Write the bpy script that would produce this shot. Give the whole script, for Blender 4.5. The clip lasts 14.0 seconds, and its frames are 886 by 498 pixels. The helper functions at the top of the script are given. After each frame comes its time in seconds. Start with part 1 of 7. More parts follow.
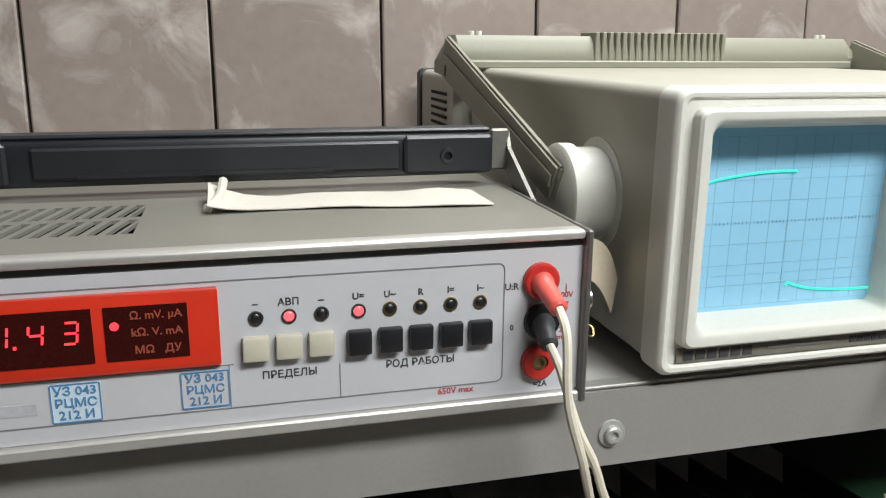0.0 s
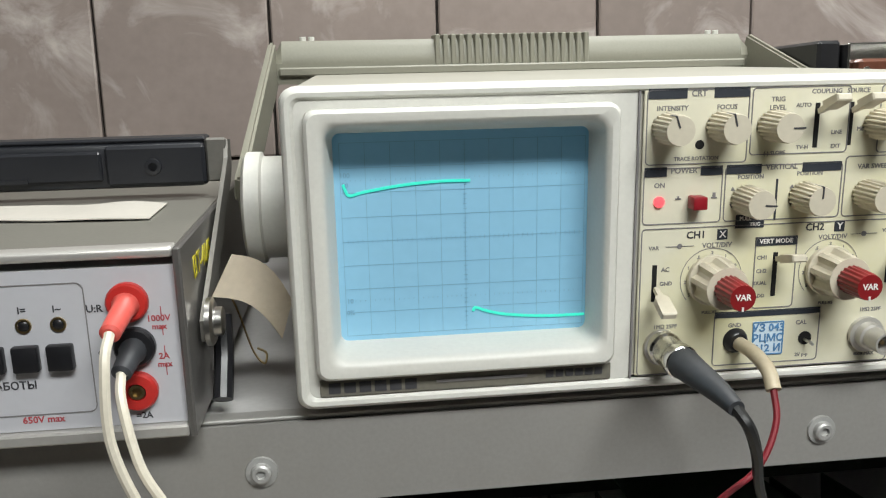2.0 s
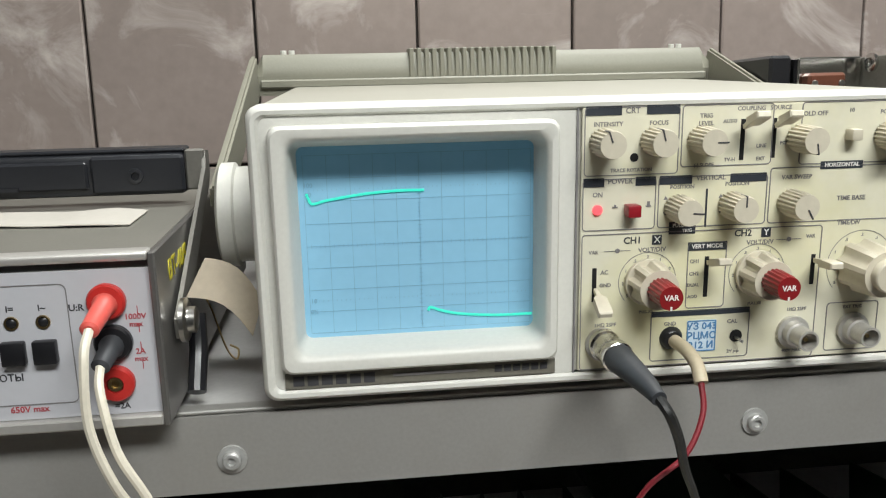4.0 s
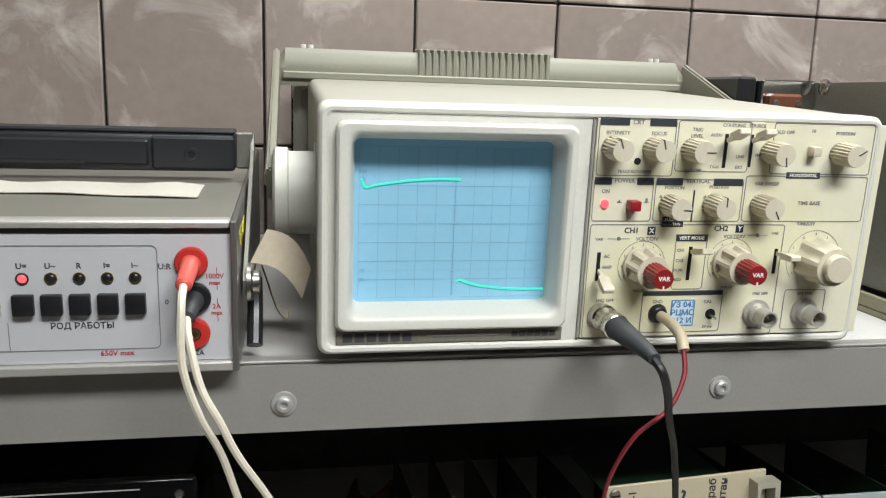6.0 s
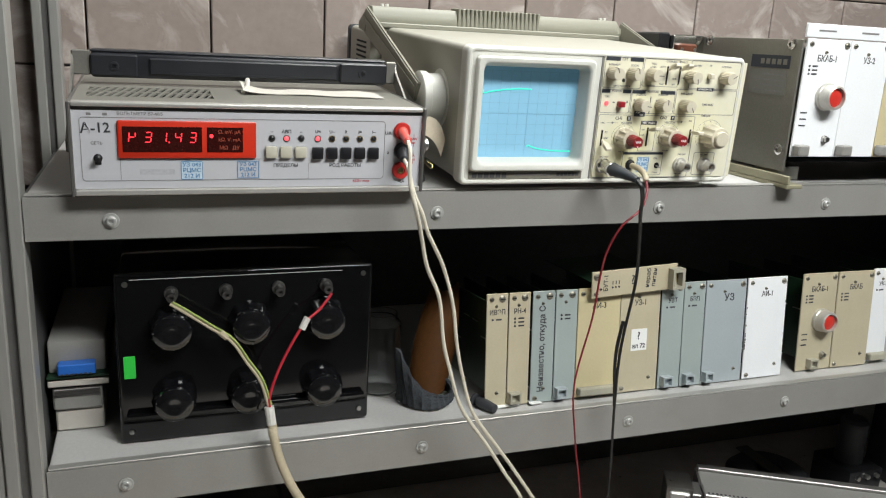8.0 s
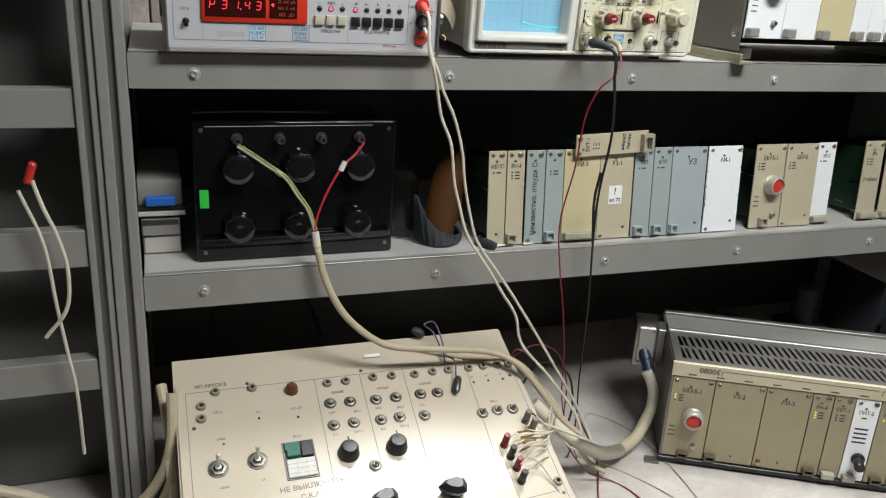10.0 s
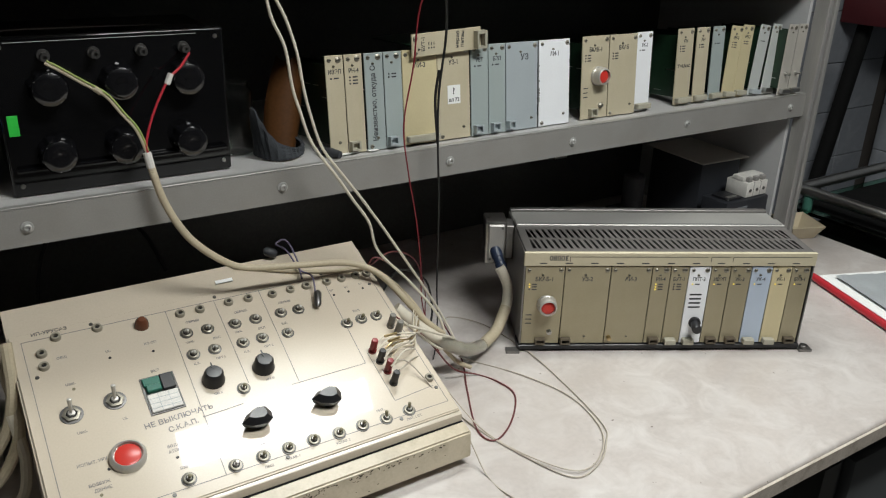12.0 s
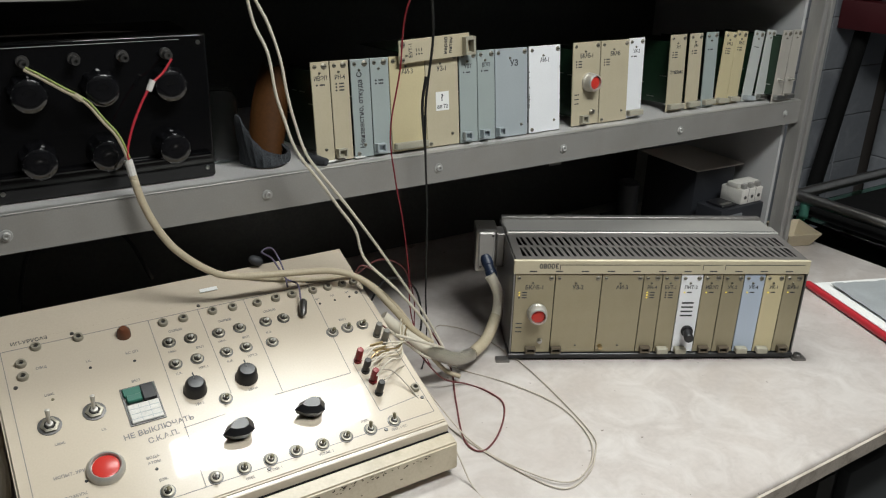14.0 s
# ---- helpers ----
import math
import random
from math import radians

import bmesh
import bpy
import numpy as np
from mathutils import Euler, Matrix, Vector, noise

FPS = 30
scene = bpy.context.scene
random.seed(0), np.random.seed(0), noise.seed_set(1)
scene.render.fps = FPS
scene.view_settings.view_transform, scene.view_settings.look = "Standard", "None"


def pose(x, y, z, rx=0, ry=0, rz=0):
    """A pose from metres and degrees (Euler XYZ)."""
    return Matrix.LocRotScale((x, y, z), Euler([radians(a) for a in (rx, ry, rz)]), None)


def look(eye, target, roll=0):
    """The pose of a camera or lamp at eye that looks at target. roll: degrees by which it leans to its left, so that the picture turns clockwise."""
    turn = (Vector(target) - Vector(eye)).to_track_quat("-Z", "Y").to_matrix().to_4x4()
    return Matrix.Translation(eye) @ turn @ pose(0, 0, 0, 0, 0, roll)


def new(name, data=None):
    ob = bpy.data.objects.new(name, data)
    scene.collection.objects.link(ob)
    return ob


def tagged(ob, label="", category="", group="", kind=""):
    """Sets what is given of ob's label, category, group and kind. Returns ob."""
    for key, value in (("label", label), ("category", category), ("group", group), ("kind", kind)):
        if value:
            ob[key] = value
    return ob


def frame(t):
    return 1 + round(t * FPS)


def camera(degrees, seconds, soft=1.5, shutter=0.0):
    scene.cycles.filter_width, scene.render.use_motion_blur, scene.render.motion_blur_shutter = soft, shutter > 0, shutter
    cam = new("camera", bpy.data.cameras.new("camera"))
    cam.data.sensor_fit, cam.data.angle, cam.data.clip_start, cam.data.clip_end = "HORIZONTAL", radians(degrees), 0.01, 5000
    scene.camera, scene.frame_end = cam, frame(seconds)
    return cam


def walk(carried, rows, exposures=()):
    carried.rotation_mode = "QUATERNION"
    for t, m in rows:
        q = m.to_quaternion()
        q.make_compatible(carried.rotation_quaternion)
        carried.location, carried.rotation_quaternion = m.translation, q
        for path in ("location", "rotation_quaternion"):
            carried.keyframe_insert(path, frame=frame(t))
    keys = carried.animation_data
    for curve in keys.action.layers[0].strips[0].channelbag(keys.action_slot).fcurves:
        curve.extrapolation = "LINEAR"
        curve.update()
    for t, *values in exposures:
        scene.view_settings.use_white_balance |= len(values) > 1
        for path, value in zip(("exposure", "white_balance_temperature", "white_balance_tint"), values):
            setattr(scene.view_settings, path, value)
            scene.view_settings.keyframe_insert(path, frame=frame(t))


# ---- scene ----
cam = camera(57.6, 14.0, soft=1.15)
PATH = [
    (0, (-0.164, -0.32, 1.458), (0.331, 1.577, 1.061), -0.3),
    (0.5, (-0.063, -0.332, 1.462), (0.297, 1.6, 1.089), -0.5),
    (1, (0.016, -0.322, 1.449), (0.28, 1.626, 1.082), -1.1),
    (1.5, (0.04, -0.322, 1.449), (0.269, 1.632, 1.087), -1.6),
    (2, (0.042, -0.324, 1.45), (0.266, 1.631, 1.091), -1.5),
    (2.5, (0.056, -0.332, 1.453), (0.278, 1.623, 1.095), -1.5),
    (2.7, (0.063, -0.338, 1.454), (0.286, 1.617, 1.098), -1.5),
    (4.8, (0.043, -0.361, 1.456), (0.269, 1.595, 1.105), -1.4),
    (5, (0.032, -0.365, 1.459), (0.26, 1.59, 1.108), -1.3),
    (5.5, (0.024, -0.38, 1.464), (0.27, 1.574, 1.112), -0.1),
    (6, (0.005, -0.41, 1.462), (0.371, 1.519, 1.084), 1.8),
    (6.5, (-0.072, -0.462, 1.465), (0.446, 1.425, 1.051), 2.5),
    (7, (-0.167, -0.542, 1.459), (0.478, 1.298, 1.013), 3.1),
    (7.5, (-0.231, -0.623, 1.459), (0.447, 1.197, 0.985), 2.9),
    (8, (-0.254, -0.714, 1.462), (0.413, 1.103, 0.955), 3.0),
    (8.5, (-0.276, -0.817, 1.453), (0.346, 1.004, 0.909), 3.3),
    (8.7, (-0.283, -0.854, 1.457), (0.33, 0.963, 0.888), 3.5),
    (10.8, (-0.366, -0.914, 1.383), (0.432, 0.773, 0.665), 1.4),
    (11, (-0.371, -0.906, 1.376), (0.495, 0.739, 0.638), 1.1),
    (11.5, (-0.368, -0.894, 1.372), (0.611, 0.663, 0.587), 1.5),
    (12, (-0.352, -0.904, 1.372), (0.653, 0.641, 0.594), 1.7),
    (12.5, (-0.333, -0.91, 1.368), (0.671, 0.639, 0.598), 1.7),
    (13, (-0.328, -0.91, 1.367), (0.675, 0.643, 0.604), 1.7),
    (13.5, (-0.329, -0.909, 1.369), (0.673, 0.645, 0.607), 1.6),
    (14, (-0.329, -0.905, 1.37), (0.673, 0.648, 0.607), 1.6),
]
walk(cam, [(t, look(eye, target, roll)) for t, eye, target, roll in PATH],
     [(0.0, 0.16), (0.5, 0.02), (1.0, -0.10), (2.5, -0.14), (5.0, -0.12), (6.0, 0.0), (6.5, 0.03), (8.0, 0.18), (8.5, 0.22), (11.0, -0.10), (12.0, -0.16), (14.0, -0.16)])


# ---- world, lamps, exposure ----
world = bpy.data.worlds.new("world")
scene.world = world
world.use_nodes = True
world.node_tree.nodes["Background"].inputs["Color"].default_value = (0.75, 0.8, 0.9, 1)
world.node_tree.nodes["Background"].inputs["Strength"].default_value = 0.09
scene.view_settings.exposure = 0.0


def area_lamp(name, m, sx, sy, power, color):
    data = bpy.data.lights.new(name, "AREA")
    data.shape, data.size, data.size_y, data.energy, data.color = "RECTANGLE", sx, sy, power, color
    ob = new(name, data)
    ob.matrix_world = m
    return ob


area_lamp("bench_lamp_light", pose(0.36, 0.08, 2.365), 0.60, 0.10, 14.0, (0.97, 1.0, 0.97))
# added fill from the front, hung low so both sides fall off
area_lamp("front_fill_light", pose(0.35, -0.88, 2.225), 0.78, 0.30, 31.0, (0.97, 1.0, 0.98))


# ---- materials ----
def mat(name, color, rough=0.5, metal=0.0, var=0.12, scale=40.0, fine=400.0, bump=0.0, dirt=None, dirt_scale=12.0,
        dirt_amount=0.0, per_object=0.0, coat=0.0, stretch=None):
    m = bpy.data.materials.new(name)
    m.use_nodes = True
    nt = m.node_tree
    N, L = nt.nodes, nt.links
    bsdf = N["Principled BSDF"]
    tc = N.new("ShaderNodeTexCoord")
    src = tc.outputs["Object"]
    if stretch:
        mp = N.new("ShaderNodeMapping")
        mp.inputs["Scale"].default_value = stretch
        L.new(src, mp.inputs["Vector"])
        src = mp.outputs["Vector"]
    n1 = N.new("ShaderNodeTexNoise")
    n1.inputs["Scale"].default_value, n1.inputs["Detail"].default_value = scale, 6
    n2 = N.new("ShaderNodeTexNoise")
    n2.inputs["Scale"].default_value, n2.inputs["Detail"].default_value = fine, 3
    L.new(src, n1.inputs["Vector"])
    L.new(src, n2.inputs["Vector"])
    add = N.new("ShaderNodeMath")
    add.operation = "ADD"
    L.new(n1.outputs["Fac"], add.inputs[0])
    L.new(n2.outputs["Fac"], add.inputs[1])
    mr = N.new("ShaderNodeMapRange")
    mr.inputs["From Min"].default_value, mr.inputs["From Max"].default_value = 0.6, 1.4
    mr.inputs["To Min"].default_value, mr.inputs["To Max"].default_value = 1 - var, 1 + var
    L.new(add.outputs[0], mr.inputs["Value"])
    val = mr.outputs["Result"]
    if per_object:
        oi = N.new("ShaderNodeObjectInfo")
        om = N.new("ShaderNodeMapRange")
        om.inputs["To Min"].default_value, om.inputs["To Max"].default_value = 1 - per_object, 1 + per_object
        L.new(oi.outputs["Random"], om.inputs["Value"])
        mul = N.new("ShaderNodeMath")
        mul.operation = "MULTIPLY"
        L.new(val, mul.inputs[0])
        L.new(om.outputs["Result"], mul.inputs[1])
        val = mul.outputs[0]
    vm = N.new("ShaderNodeVectorMath")
    vm.operation = "SCALE"
    vm.inputs[0].default_value = color
    L.new(val, vm.inputs["Scale"])
    col = vm.outputs["Vector"]
    if dirt:
        dn = N.new("ShaderNodeTexNoise")
        dn.inputs["Scale"].default_value, dn.inputs["Detail"].default_value, dn.inputs["Roughness"].default_value = dirt_scale, 8, 0.65
        L.new(src, dn.inputs["Vector"])
        dr = N.new("ShaderNodeMapRange")
        dr.inputs["From Min"].default_value, dr.inputs["From Max"].default_value = 0.48, 0.72
        dr.inputs["To Max"].default_value = dirt_amount
        L.new(dn.outputs["Fac"], dr.inputs["Value"])
        mx = N.new("ShaderNodeMix")
        mx.data_type = "RGBA"
        L.new(dr.outputs["Result"], mx.inputs["Factor"])
        L.new(col, mx.inputs["A"])
        mx.inputs["B"].default_value = (*dirt, 1)
        col = mx.outputs["Result"]
    L.new(col, bsdf.inputs["Base Color"])
    rr = N.new("ShaderNodeMapRange")
    rr.inputs["To Min"].default_value, rr.inputs["To Max"].default_value = max(0.03, rough * 0.8), min(1, rough * 1.2)
    L.new(n1.outputs["Fac"], rr.inputs["Value"])
    L.new(rr.outputs["Result"], bsdf.inputs["Roughness"])
    bsdf.inputs["Metallic"].default_value = metal
    bsdf.inputs["Coat Weight"].default_value = coat
    if bump:
        bp = N.new("ShaderNodeBump")
        bp.inputs["Strength"].default_value, bp.inputs["Distance"].default_value = bump, 0.001
        L.new(n2.outputs["Fac"], bp.inputs["Height"])
        L.new(bp.outputs["Normal"], bsdf.inputs["Normal"])
    return m


def glow(name, color, strength, base=(0.02, 0.02, 0.02)):
    m = bpy.data.materials.new(name)
    m.use_nodes = True
    b = m.node_tree.nodes["Principled BSDF"]
    b.inputs["Base Color"].default_value = (*base, 1)
    b.inputs["Emission Color"].default_value = (*color, 1)
    b.inputs["Emission Strength"].default_value = strength
    b.inputs["Roughness"].default_value = 0.3
    return m


def glass(name, color, rough=0.02):
    m = bpy.data.materials.new(name)
    m.use_nodes = True
    b = m.node_tree.nodes["Principled BSDF"]
    b.inputs["Base Color"].default_value = (*color, 1)
    b.inputs["Transmission Weight"].default_value = 1.0
    b.inputs["Roughness"].default_value = rough
    b.inputs["IOR"].default_value = 1.45
    return m


def marble(name, base, vein, scale, rough, per_object=0.08, lo=0.5, hi=0.68, stain=None, speck=None):
    m = mat(name, base, rough, 0, 0.10, scale * 0.6, scale * 9, 0.05, per_object=per_object)
    nt = m.node_tree
    N, L = nt.nodes, nt.links
    bsdf = N["Principled BSDF"]
    col = bsdf.inputs["Base Color"].links[0].from_socket
    tc = N.new("ShaderNodeTexCoord")
    oi = N.new("ShaderNodeObjectInfo")
    off = N.new("ShaderNodeVectorMath")
    off.operation = "SCALE"
    off.inputs[0].default_value = (31.0, 17.0, 23.0)
    L.new(oi.outputs["Random"], off.inputs["Scale"])
    ad = N.new("ShaderNodeVectorMath")
    ad.operation = "ADD"
    L.new(tc.outputs["Object"], ad.inputs[0])
    L.new(off.outputs["Vector"], ad.inputs[1])
    nz = N.new("ShaderNodeTexNoise")
    nz.inputs["Scale"].default_value, nz.inputs["Detail"].default_value = scale, 9
    nz.inputs["Roughness"].default_value, nz.inputs["Distortion"].default_value = 0.62, 1.1
    L.new(ad.outputs["Vector"], nz.inputs["Vector"])
    mr = N.new("ShaderNodeMapRange")
    mr.inputs["From Min"].default_value, mr.inputs["From Max"].default_value = lo, hi
    L.new(nz.outputs["Fac"], mr.inputs["Value"])
    mx = N.new("ShaderNodeMix")
    mx.data_type = "RGBA"
    L.new(mr.outputs["Result"], mx.inputs["Factor"])
    L.new(col, mx.inputs["A"])
    mx.inputs["B"].default_value = (*vein, 1)
    out = mx.outputs["Result"]
    if stain:
        n3 = N.new("ShaderNodeTexNoise")
        n3.inputs["Scale"].default_value, n3.inputs["Detail"].default_value = scale * 0.35, 5
        L.new(ad.outputs["Vector"], n3.inputs["Vector"])
        r3 = N.new("ShaderNodeMapRange")
        r3.inputs["From Min"].default_value, r3.inputs["From Max"].default_value, r3.inputs["To Max"].default_value = 0.5, 0.75, 0.6
        L.new(n3.outputs["Fac"], r3.inputs["Value"])
        m3 = N.new("ShaderNodeMix")
        m3.data_type = "RGBA"
        L.new(r3.outputs["Result"], m3.inputs["Factor"])
        L.new(out, m3.inputs["A"])
        m3.inputs["B"].default_value = (*stain, 1)
        out = m3.outputs["Result"]
    if speck:
        n4 = N.new("ShaderNodeTexNoise")
        n4.inputs["Scale"].default_value, n4.inputs["Detail"].default_value = 85, 2
        L.new(ad.outputs["Vector"], n4.inputs["Vector"])
        r4 = N.new("ShaderNodeMapRange")
        r4.inputs["From Min"].default_value, r4.inputs["From Max"].default_value, r4.inputs["To Max"].default_value = 0.735, 0.775, 0.8
        L.new(n4.outputs["Fac"], r4.inputs["Value"])
        m4 = N.new("ShaderNodeMix")
        m4.data_type = "RGBA"
        L.new(r4.outputs["Result"], m4.inputs["Factor"])
        L.new(out, m4.inputs["A"])
        m4.inputs["B"].default_value = (*speck, 1)
        out = m4.outputs["Result"]
    L.new(out, bsdf.inputs["Base Color"])
    return m


M = {}
M["tile"] = marble("glazed_tile", (0.285, 0.235, 0.212), (0.56, 0.50, 0.465), 11, 0.22, 0.05, 0.50, 0.70, (0.215, 0.178, 0.158))
M["tile_pale"] = marble("pale_tile", (0.19, 0.20, 0.22), (0.25, 0.26, 0.28), 9, 0.5, 0.06)
M["grout"] = mat("dark_grout", (0.05, 0.042, 0.036), 0.9, 0, 0.3, 60)
M["grout_pale"] = mat("grey_grout", (0.10, 0.10, 0.10), 0.9, 0, 0.3, 60)
M["bench"] = marble("bench_laminate", (0.475, 0.432, 0.405), (0.59, 0.555, 0.53), 15, 0.30, 0.0, 0.42, 0.70, (0.385, 0.335, 0.30), (0.10, 0.075, 0.055))
M["bench_edge"] = mat("bench_edge", (0.5, 0.44, 0.38), 0.5, 0, 0.2, 60, dirt=(0.12, 0.08, 0.05), dirt_scale=30, dirt_amount=0.8)
M["fascia"] = mat("grey_painted_steel", (0.315, 0.305, 0.288), 0.42, 0.25, 0.07, 10, 500, 0.03, dirt=(0.25, 0.23, 0.2), dirt_scale=9, dirt_amount=0.4)
M["shelf"] = mat("shelf_laminate", (0.46, 0.45, 0.44), 0.5, 0, 0.08, 14, 300, 0.03)
M["alu"] = mat("aluminium_profile", (0.38, 0.37, 0.35), 0.42, 0.45, 0.08, 20, 300, 0.03, stretch=(1, 1, 0.1))
# darker aluminium: groove shade put into the colour; also on the bench legs
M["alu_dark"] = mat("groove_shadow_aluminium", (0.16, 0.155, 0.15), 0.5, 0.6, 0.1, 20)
M["black_board"] = mat("black_board", (0.082, 0.086, 0.082), 0.40, 0, 0.25, 8, 200, 0.02)
M["grey_board"] = mat("dark_grey_board", (0.06, 0.06, 0.06), 0.5, 0, 0.2, 6, 200, 0.02)
M["white_panel"] = mat("white_side_panel", (0.46, 0.46, 0.46), 0.5, 0, 0.05, 8)
M["steel"] = mat("steel", (0.5, 0.49, 0.47), 0.3, 1.0, 0.1, 60, 700, 0.05)
M["zinc"] = mat("dull_zinc", (0.46, 0.455, 0.44), 0.48, 0.45, 0.1, 60)
M["chrome"] = mat("bright_metal", (0.7, 0.69, 0.67), 0.16, 1.0, 0.05, 60)
M["dark_steel"] = mat("dark_steel", (0.16, 0.155, 0.15), 0.4, 0.9, 0.15, 60)
M["brass"] = mat("brass", (0.5, 0.38, 0.2), 0.35, 1.0, 0.1, 60)
M["black"] = mat("black_plastic", (0.012, 0.012, 0.014), 0.35, 0, 0.2, 40)
M["black_gloss"] = mat("black_gloss_bakelite", (0.004, 0.004, 0.0045), 0.10, 0, 0.2, 20, 300, 0.02)
M["rubber"] = mat("dark_grey_rubber", (0.035, 0.037, 0.042), 0.55, 0, 0.15, 40)
# near-black that paints the shade of hollows, slots, holes and gaps
M["void"] = mat("hollow_shade_black", (0.006, 0.006, 0.006), 0.9)
M["meter_case"] = mat("grey_green_case", (0.255, 0.245, 0.215), 0.38, 0.35, 0.07, 14, 500, 0.05)
M["meter_face"] = mat("pale_grey_face", (0.50, 0.50, 0.53), 0.45, 0, 0.03, 12, 300, 0.01, dirt=(0.45, 0.43, 0.42), dirt_scale=16, dirt_amount=0.25)
M["meter_trim"] = mat("face_trim", (0.55, 0.53, 0.50), 0.35, 0.5, 0.06, 20)
M["grip"] = mat("handle_grip", (0.016, 0.017, 0.021), 0.38, 0, 0.12, 20, 300, 0.03)
M["red_window"] = mat("red_window", (0.55, 0.03, 0.012), 0.3, 0, 0.05, 20)
M["red_dark"] = mat("dark_red_window", (0.035, 0.004, 0.003), 0.25, 0, 0.1, 20)
M["red_dim"] = glow("dim_red_legend", (1.0, 0.18, 0.08), 0.22)
M["red_lit"] = glow("red_lit", (1.0, 0.035, 0.05), 1.9)
M["red_led"] = glow("red_led_lit", (1.0, 0.10, 0.12), 1.6)
M["amber"] = glow("amber_led", (1.0, 0.75, 0.1), 1.2)
M["key"] = mat("ivory_key", (0.52, 0.49, 0.40), 0.45, 0, 0.05, 30)
M["red_plastic"] = mat("red_plastic", (0.50, 0.03, 0.025), 0.35, 0, 0.1, 40)
M["red_sleeve"] = mat("red_plug_sleeve", (0.65, 0.10, 0.08), 0.4, 0, 0.1, 40)
M["maroon"] = mat("maroon_plastic", (0.22, 0.014, 0.016), 0.3, 0, 0.1, 40)
M["scope_case"] = mat("scope_grey_case", (0.40, 0.385, 0.33), 0.5, 0, 0.06, 8, 600, 0.08, dirt=(0.33, 0.30, 0.24), dirt_scale=7, dirt_amount=0.3)
M["scope_bezel"] = mat("scope_bezel", (0.64, 0.63, 0.58), 0.42, 0, 0.05, 14, 500, 0.04)
M["scope_panel"] = mat("scope_cream_panel", (0.70, 0.67, 0.53), 0.42, 0, 0.03, 10, 300, 0.01, dirt=(0.64, 0.60, 0.32), dirt_scale=9, dirt_amount=0.75)
M["knob"] = mat("cream_knob", (0.58, 0.53, 0.42), 0.42, 0, 0.06, 40)
M["screen"] = mat("blue_screen", (0.27, 0.52, 0.70), 0.12, 0, 0.03, 8, 200, 0)
# faint added emission brightens the blue filter, which only reflects room light
_b = M["screen"].node_tree.nodes["Principled BSDF"]
_b.inputs["Emission Color"].default_value, _b.inputs["Emission Strength"].default_value = (0.10, 0.36, 0.58, 1), 0.06
M["trace"] = glow("trace", (0.05, 0.95, 0.70), 1.0)
M["grid"] = mat("graticule", (0.19, 0.39, 0.54), 0.5)
M["ink"] = mat("dark_ink", (0.045, 0.045, 0.05), 0.6)
M["ink_grey"] = mat("grey_ink", (0.20, 0.19, 0.19), 0.6)
M["ink_red"] = mat("red_ink", (0.38, 0.05, 0.06), 0.6)
M["ink_blue"] = mat("blue_stamp_ink", (0.08, 0.22, 0.42), 0.6)
M["ink_bar"] = mat("black_bar", (0.03, 0.035, 0.045), 0.5)
M["white_ink"] = mat("white_ink", (0.8, 0.78, 0.75), 0.5)
M["paper"] = mat("paper", (0.50, 0.47, 0.42), 0.75, 0, 0.05, 20, 300, 0.04)
M["paper_white"] = mat("white_paper", (0.78, 0.78, 0.76), 0.75, 0, 0.04, 20)
M["stamp_paper"] = mat("stamp_paper", (0.55, 0.66, 0.74), 0.7, 0, 0.08, 60)
M["mod_beige"] = mat("beige_module", (0.52, 0.46, 0.33), 0.42, 0.1, 0.05, 20, 400, 0.02, per_object=0.05, dirt=(0.38, 0.32, 0.2), dirt_scale=14, dirt_amount=0.3)
M["mod_crate"] = mat("olive_beige_module", (0.33, 0.288, 0.190), 0.34, 0.25, 0.06, 20, 400, 0.02, per_object=0.06, dirt=(0.27, 0.23, 0.13), dirt_scale=14, dirt_amount=0.35)
M["mod_yellow"] = mat("cream_module", (0.60, 0.52, 0.32), 0.42, 0.1, 0.05, 20, 400, 0.02, per_object=0.03)
M["mod_green"] = mat("grey_green_module", (0.36, 0.41, 0.40), 0.42, 0.1, 0.05, 20, 400, 0.02, per_object=0.05)
M["mod_green_pale"] = mat("pale_grey_green_module", (0.50, 0.52, 0.50), 0.42, 0.1, 0.05, 20, 400, 0.02)
M["mod_grey"] = mat("blue_grey_module", (0.38, 0.42, 0.44), 0.42, 0.1, 0.05, 20, 400, 0.02)
M["mod_white"] = mat("white_module", (0.80, 0.81, 0.83), 0.4, 0.0, 0.04, 20, 400, 0.02, per_object=0.03)
M["mod_blue"] = mat("pale_blue_module", (0.45, 0.52, 0.62), 0.4, 0.1, 0.04, 20)
M["mod_metal"] = mat("bare_module", (0.50, 0.47, 0.42), 0.45, 0.3, 0.1, 20)
M["pcb"] = mat("green_board", (0.012, 0.035, 0.018), 0.4, 0, 0.4, 90, 600, 0.2)
M["latch_dark"] = mat("dark_brown_latch", (0.10, 0.08, 0.055), 0.5, 0, 0.12, 40)
M["latch"] = mat("grey_latch", (0.36, 0.34, 0.27), 0.5, 0, 0.08, 40)
M["panel"] = mat("cream_painted_steel", (0.56, 0.485, 0.385), 0.24, 0.0, 0.05, 8, 500, 0.02, coat=0.35)
M["panel_worn"] = mat("worn_cream_edge", (0.50, 0.435, 0.325), 0.32, 0.0, 0.08, 14, 300, 0.04, dirt=(0.30, 0.25, 0.17), dirt_scale=30, dirt_amount=0.6)
M["chip"] = mat("bare_rusty_steel", (0.045, 0.032, 0.022), 0.7, 0.2, 0.3, 200)
M["crate"] = mat("grey_crate", (0.23, 0.22, 0.21), 0.36, 0.7, 0.08, 16, 500, 0.04)
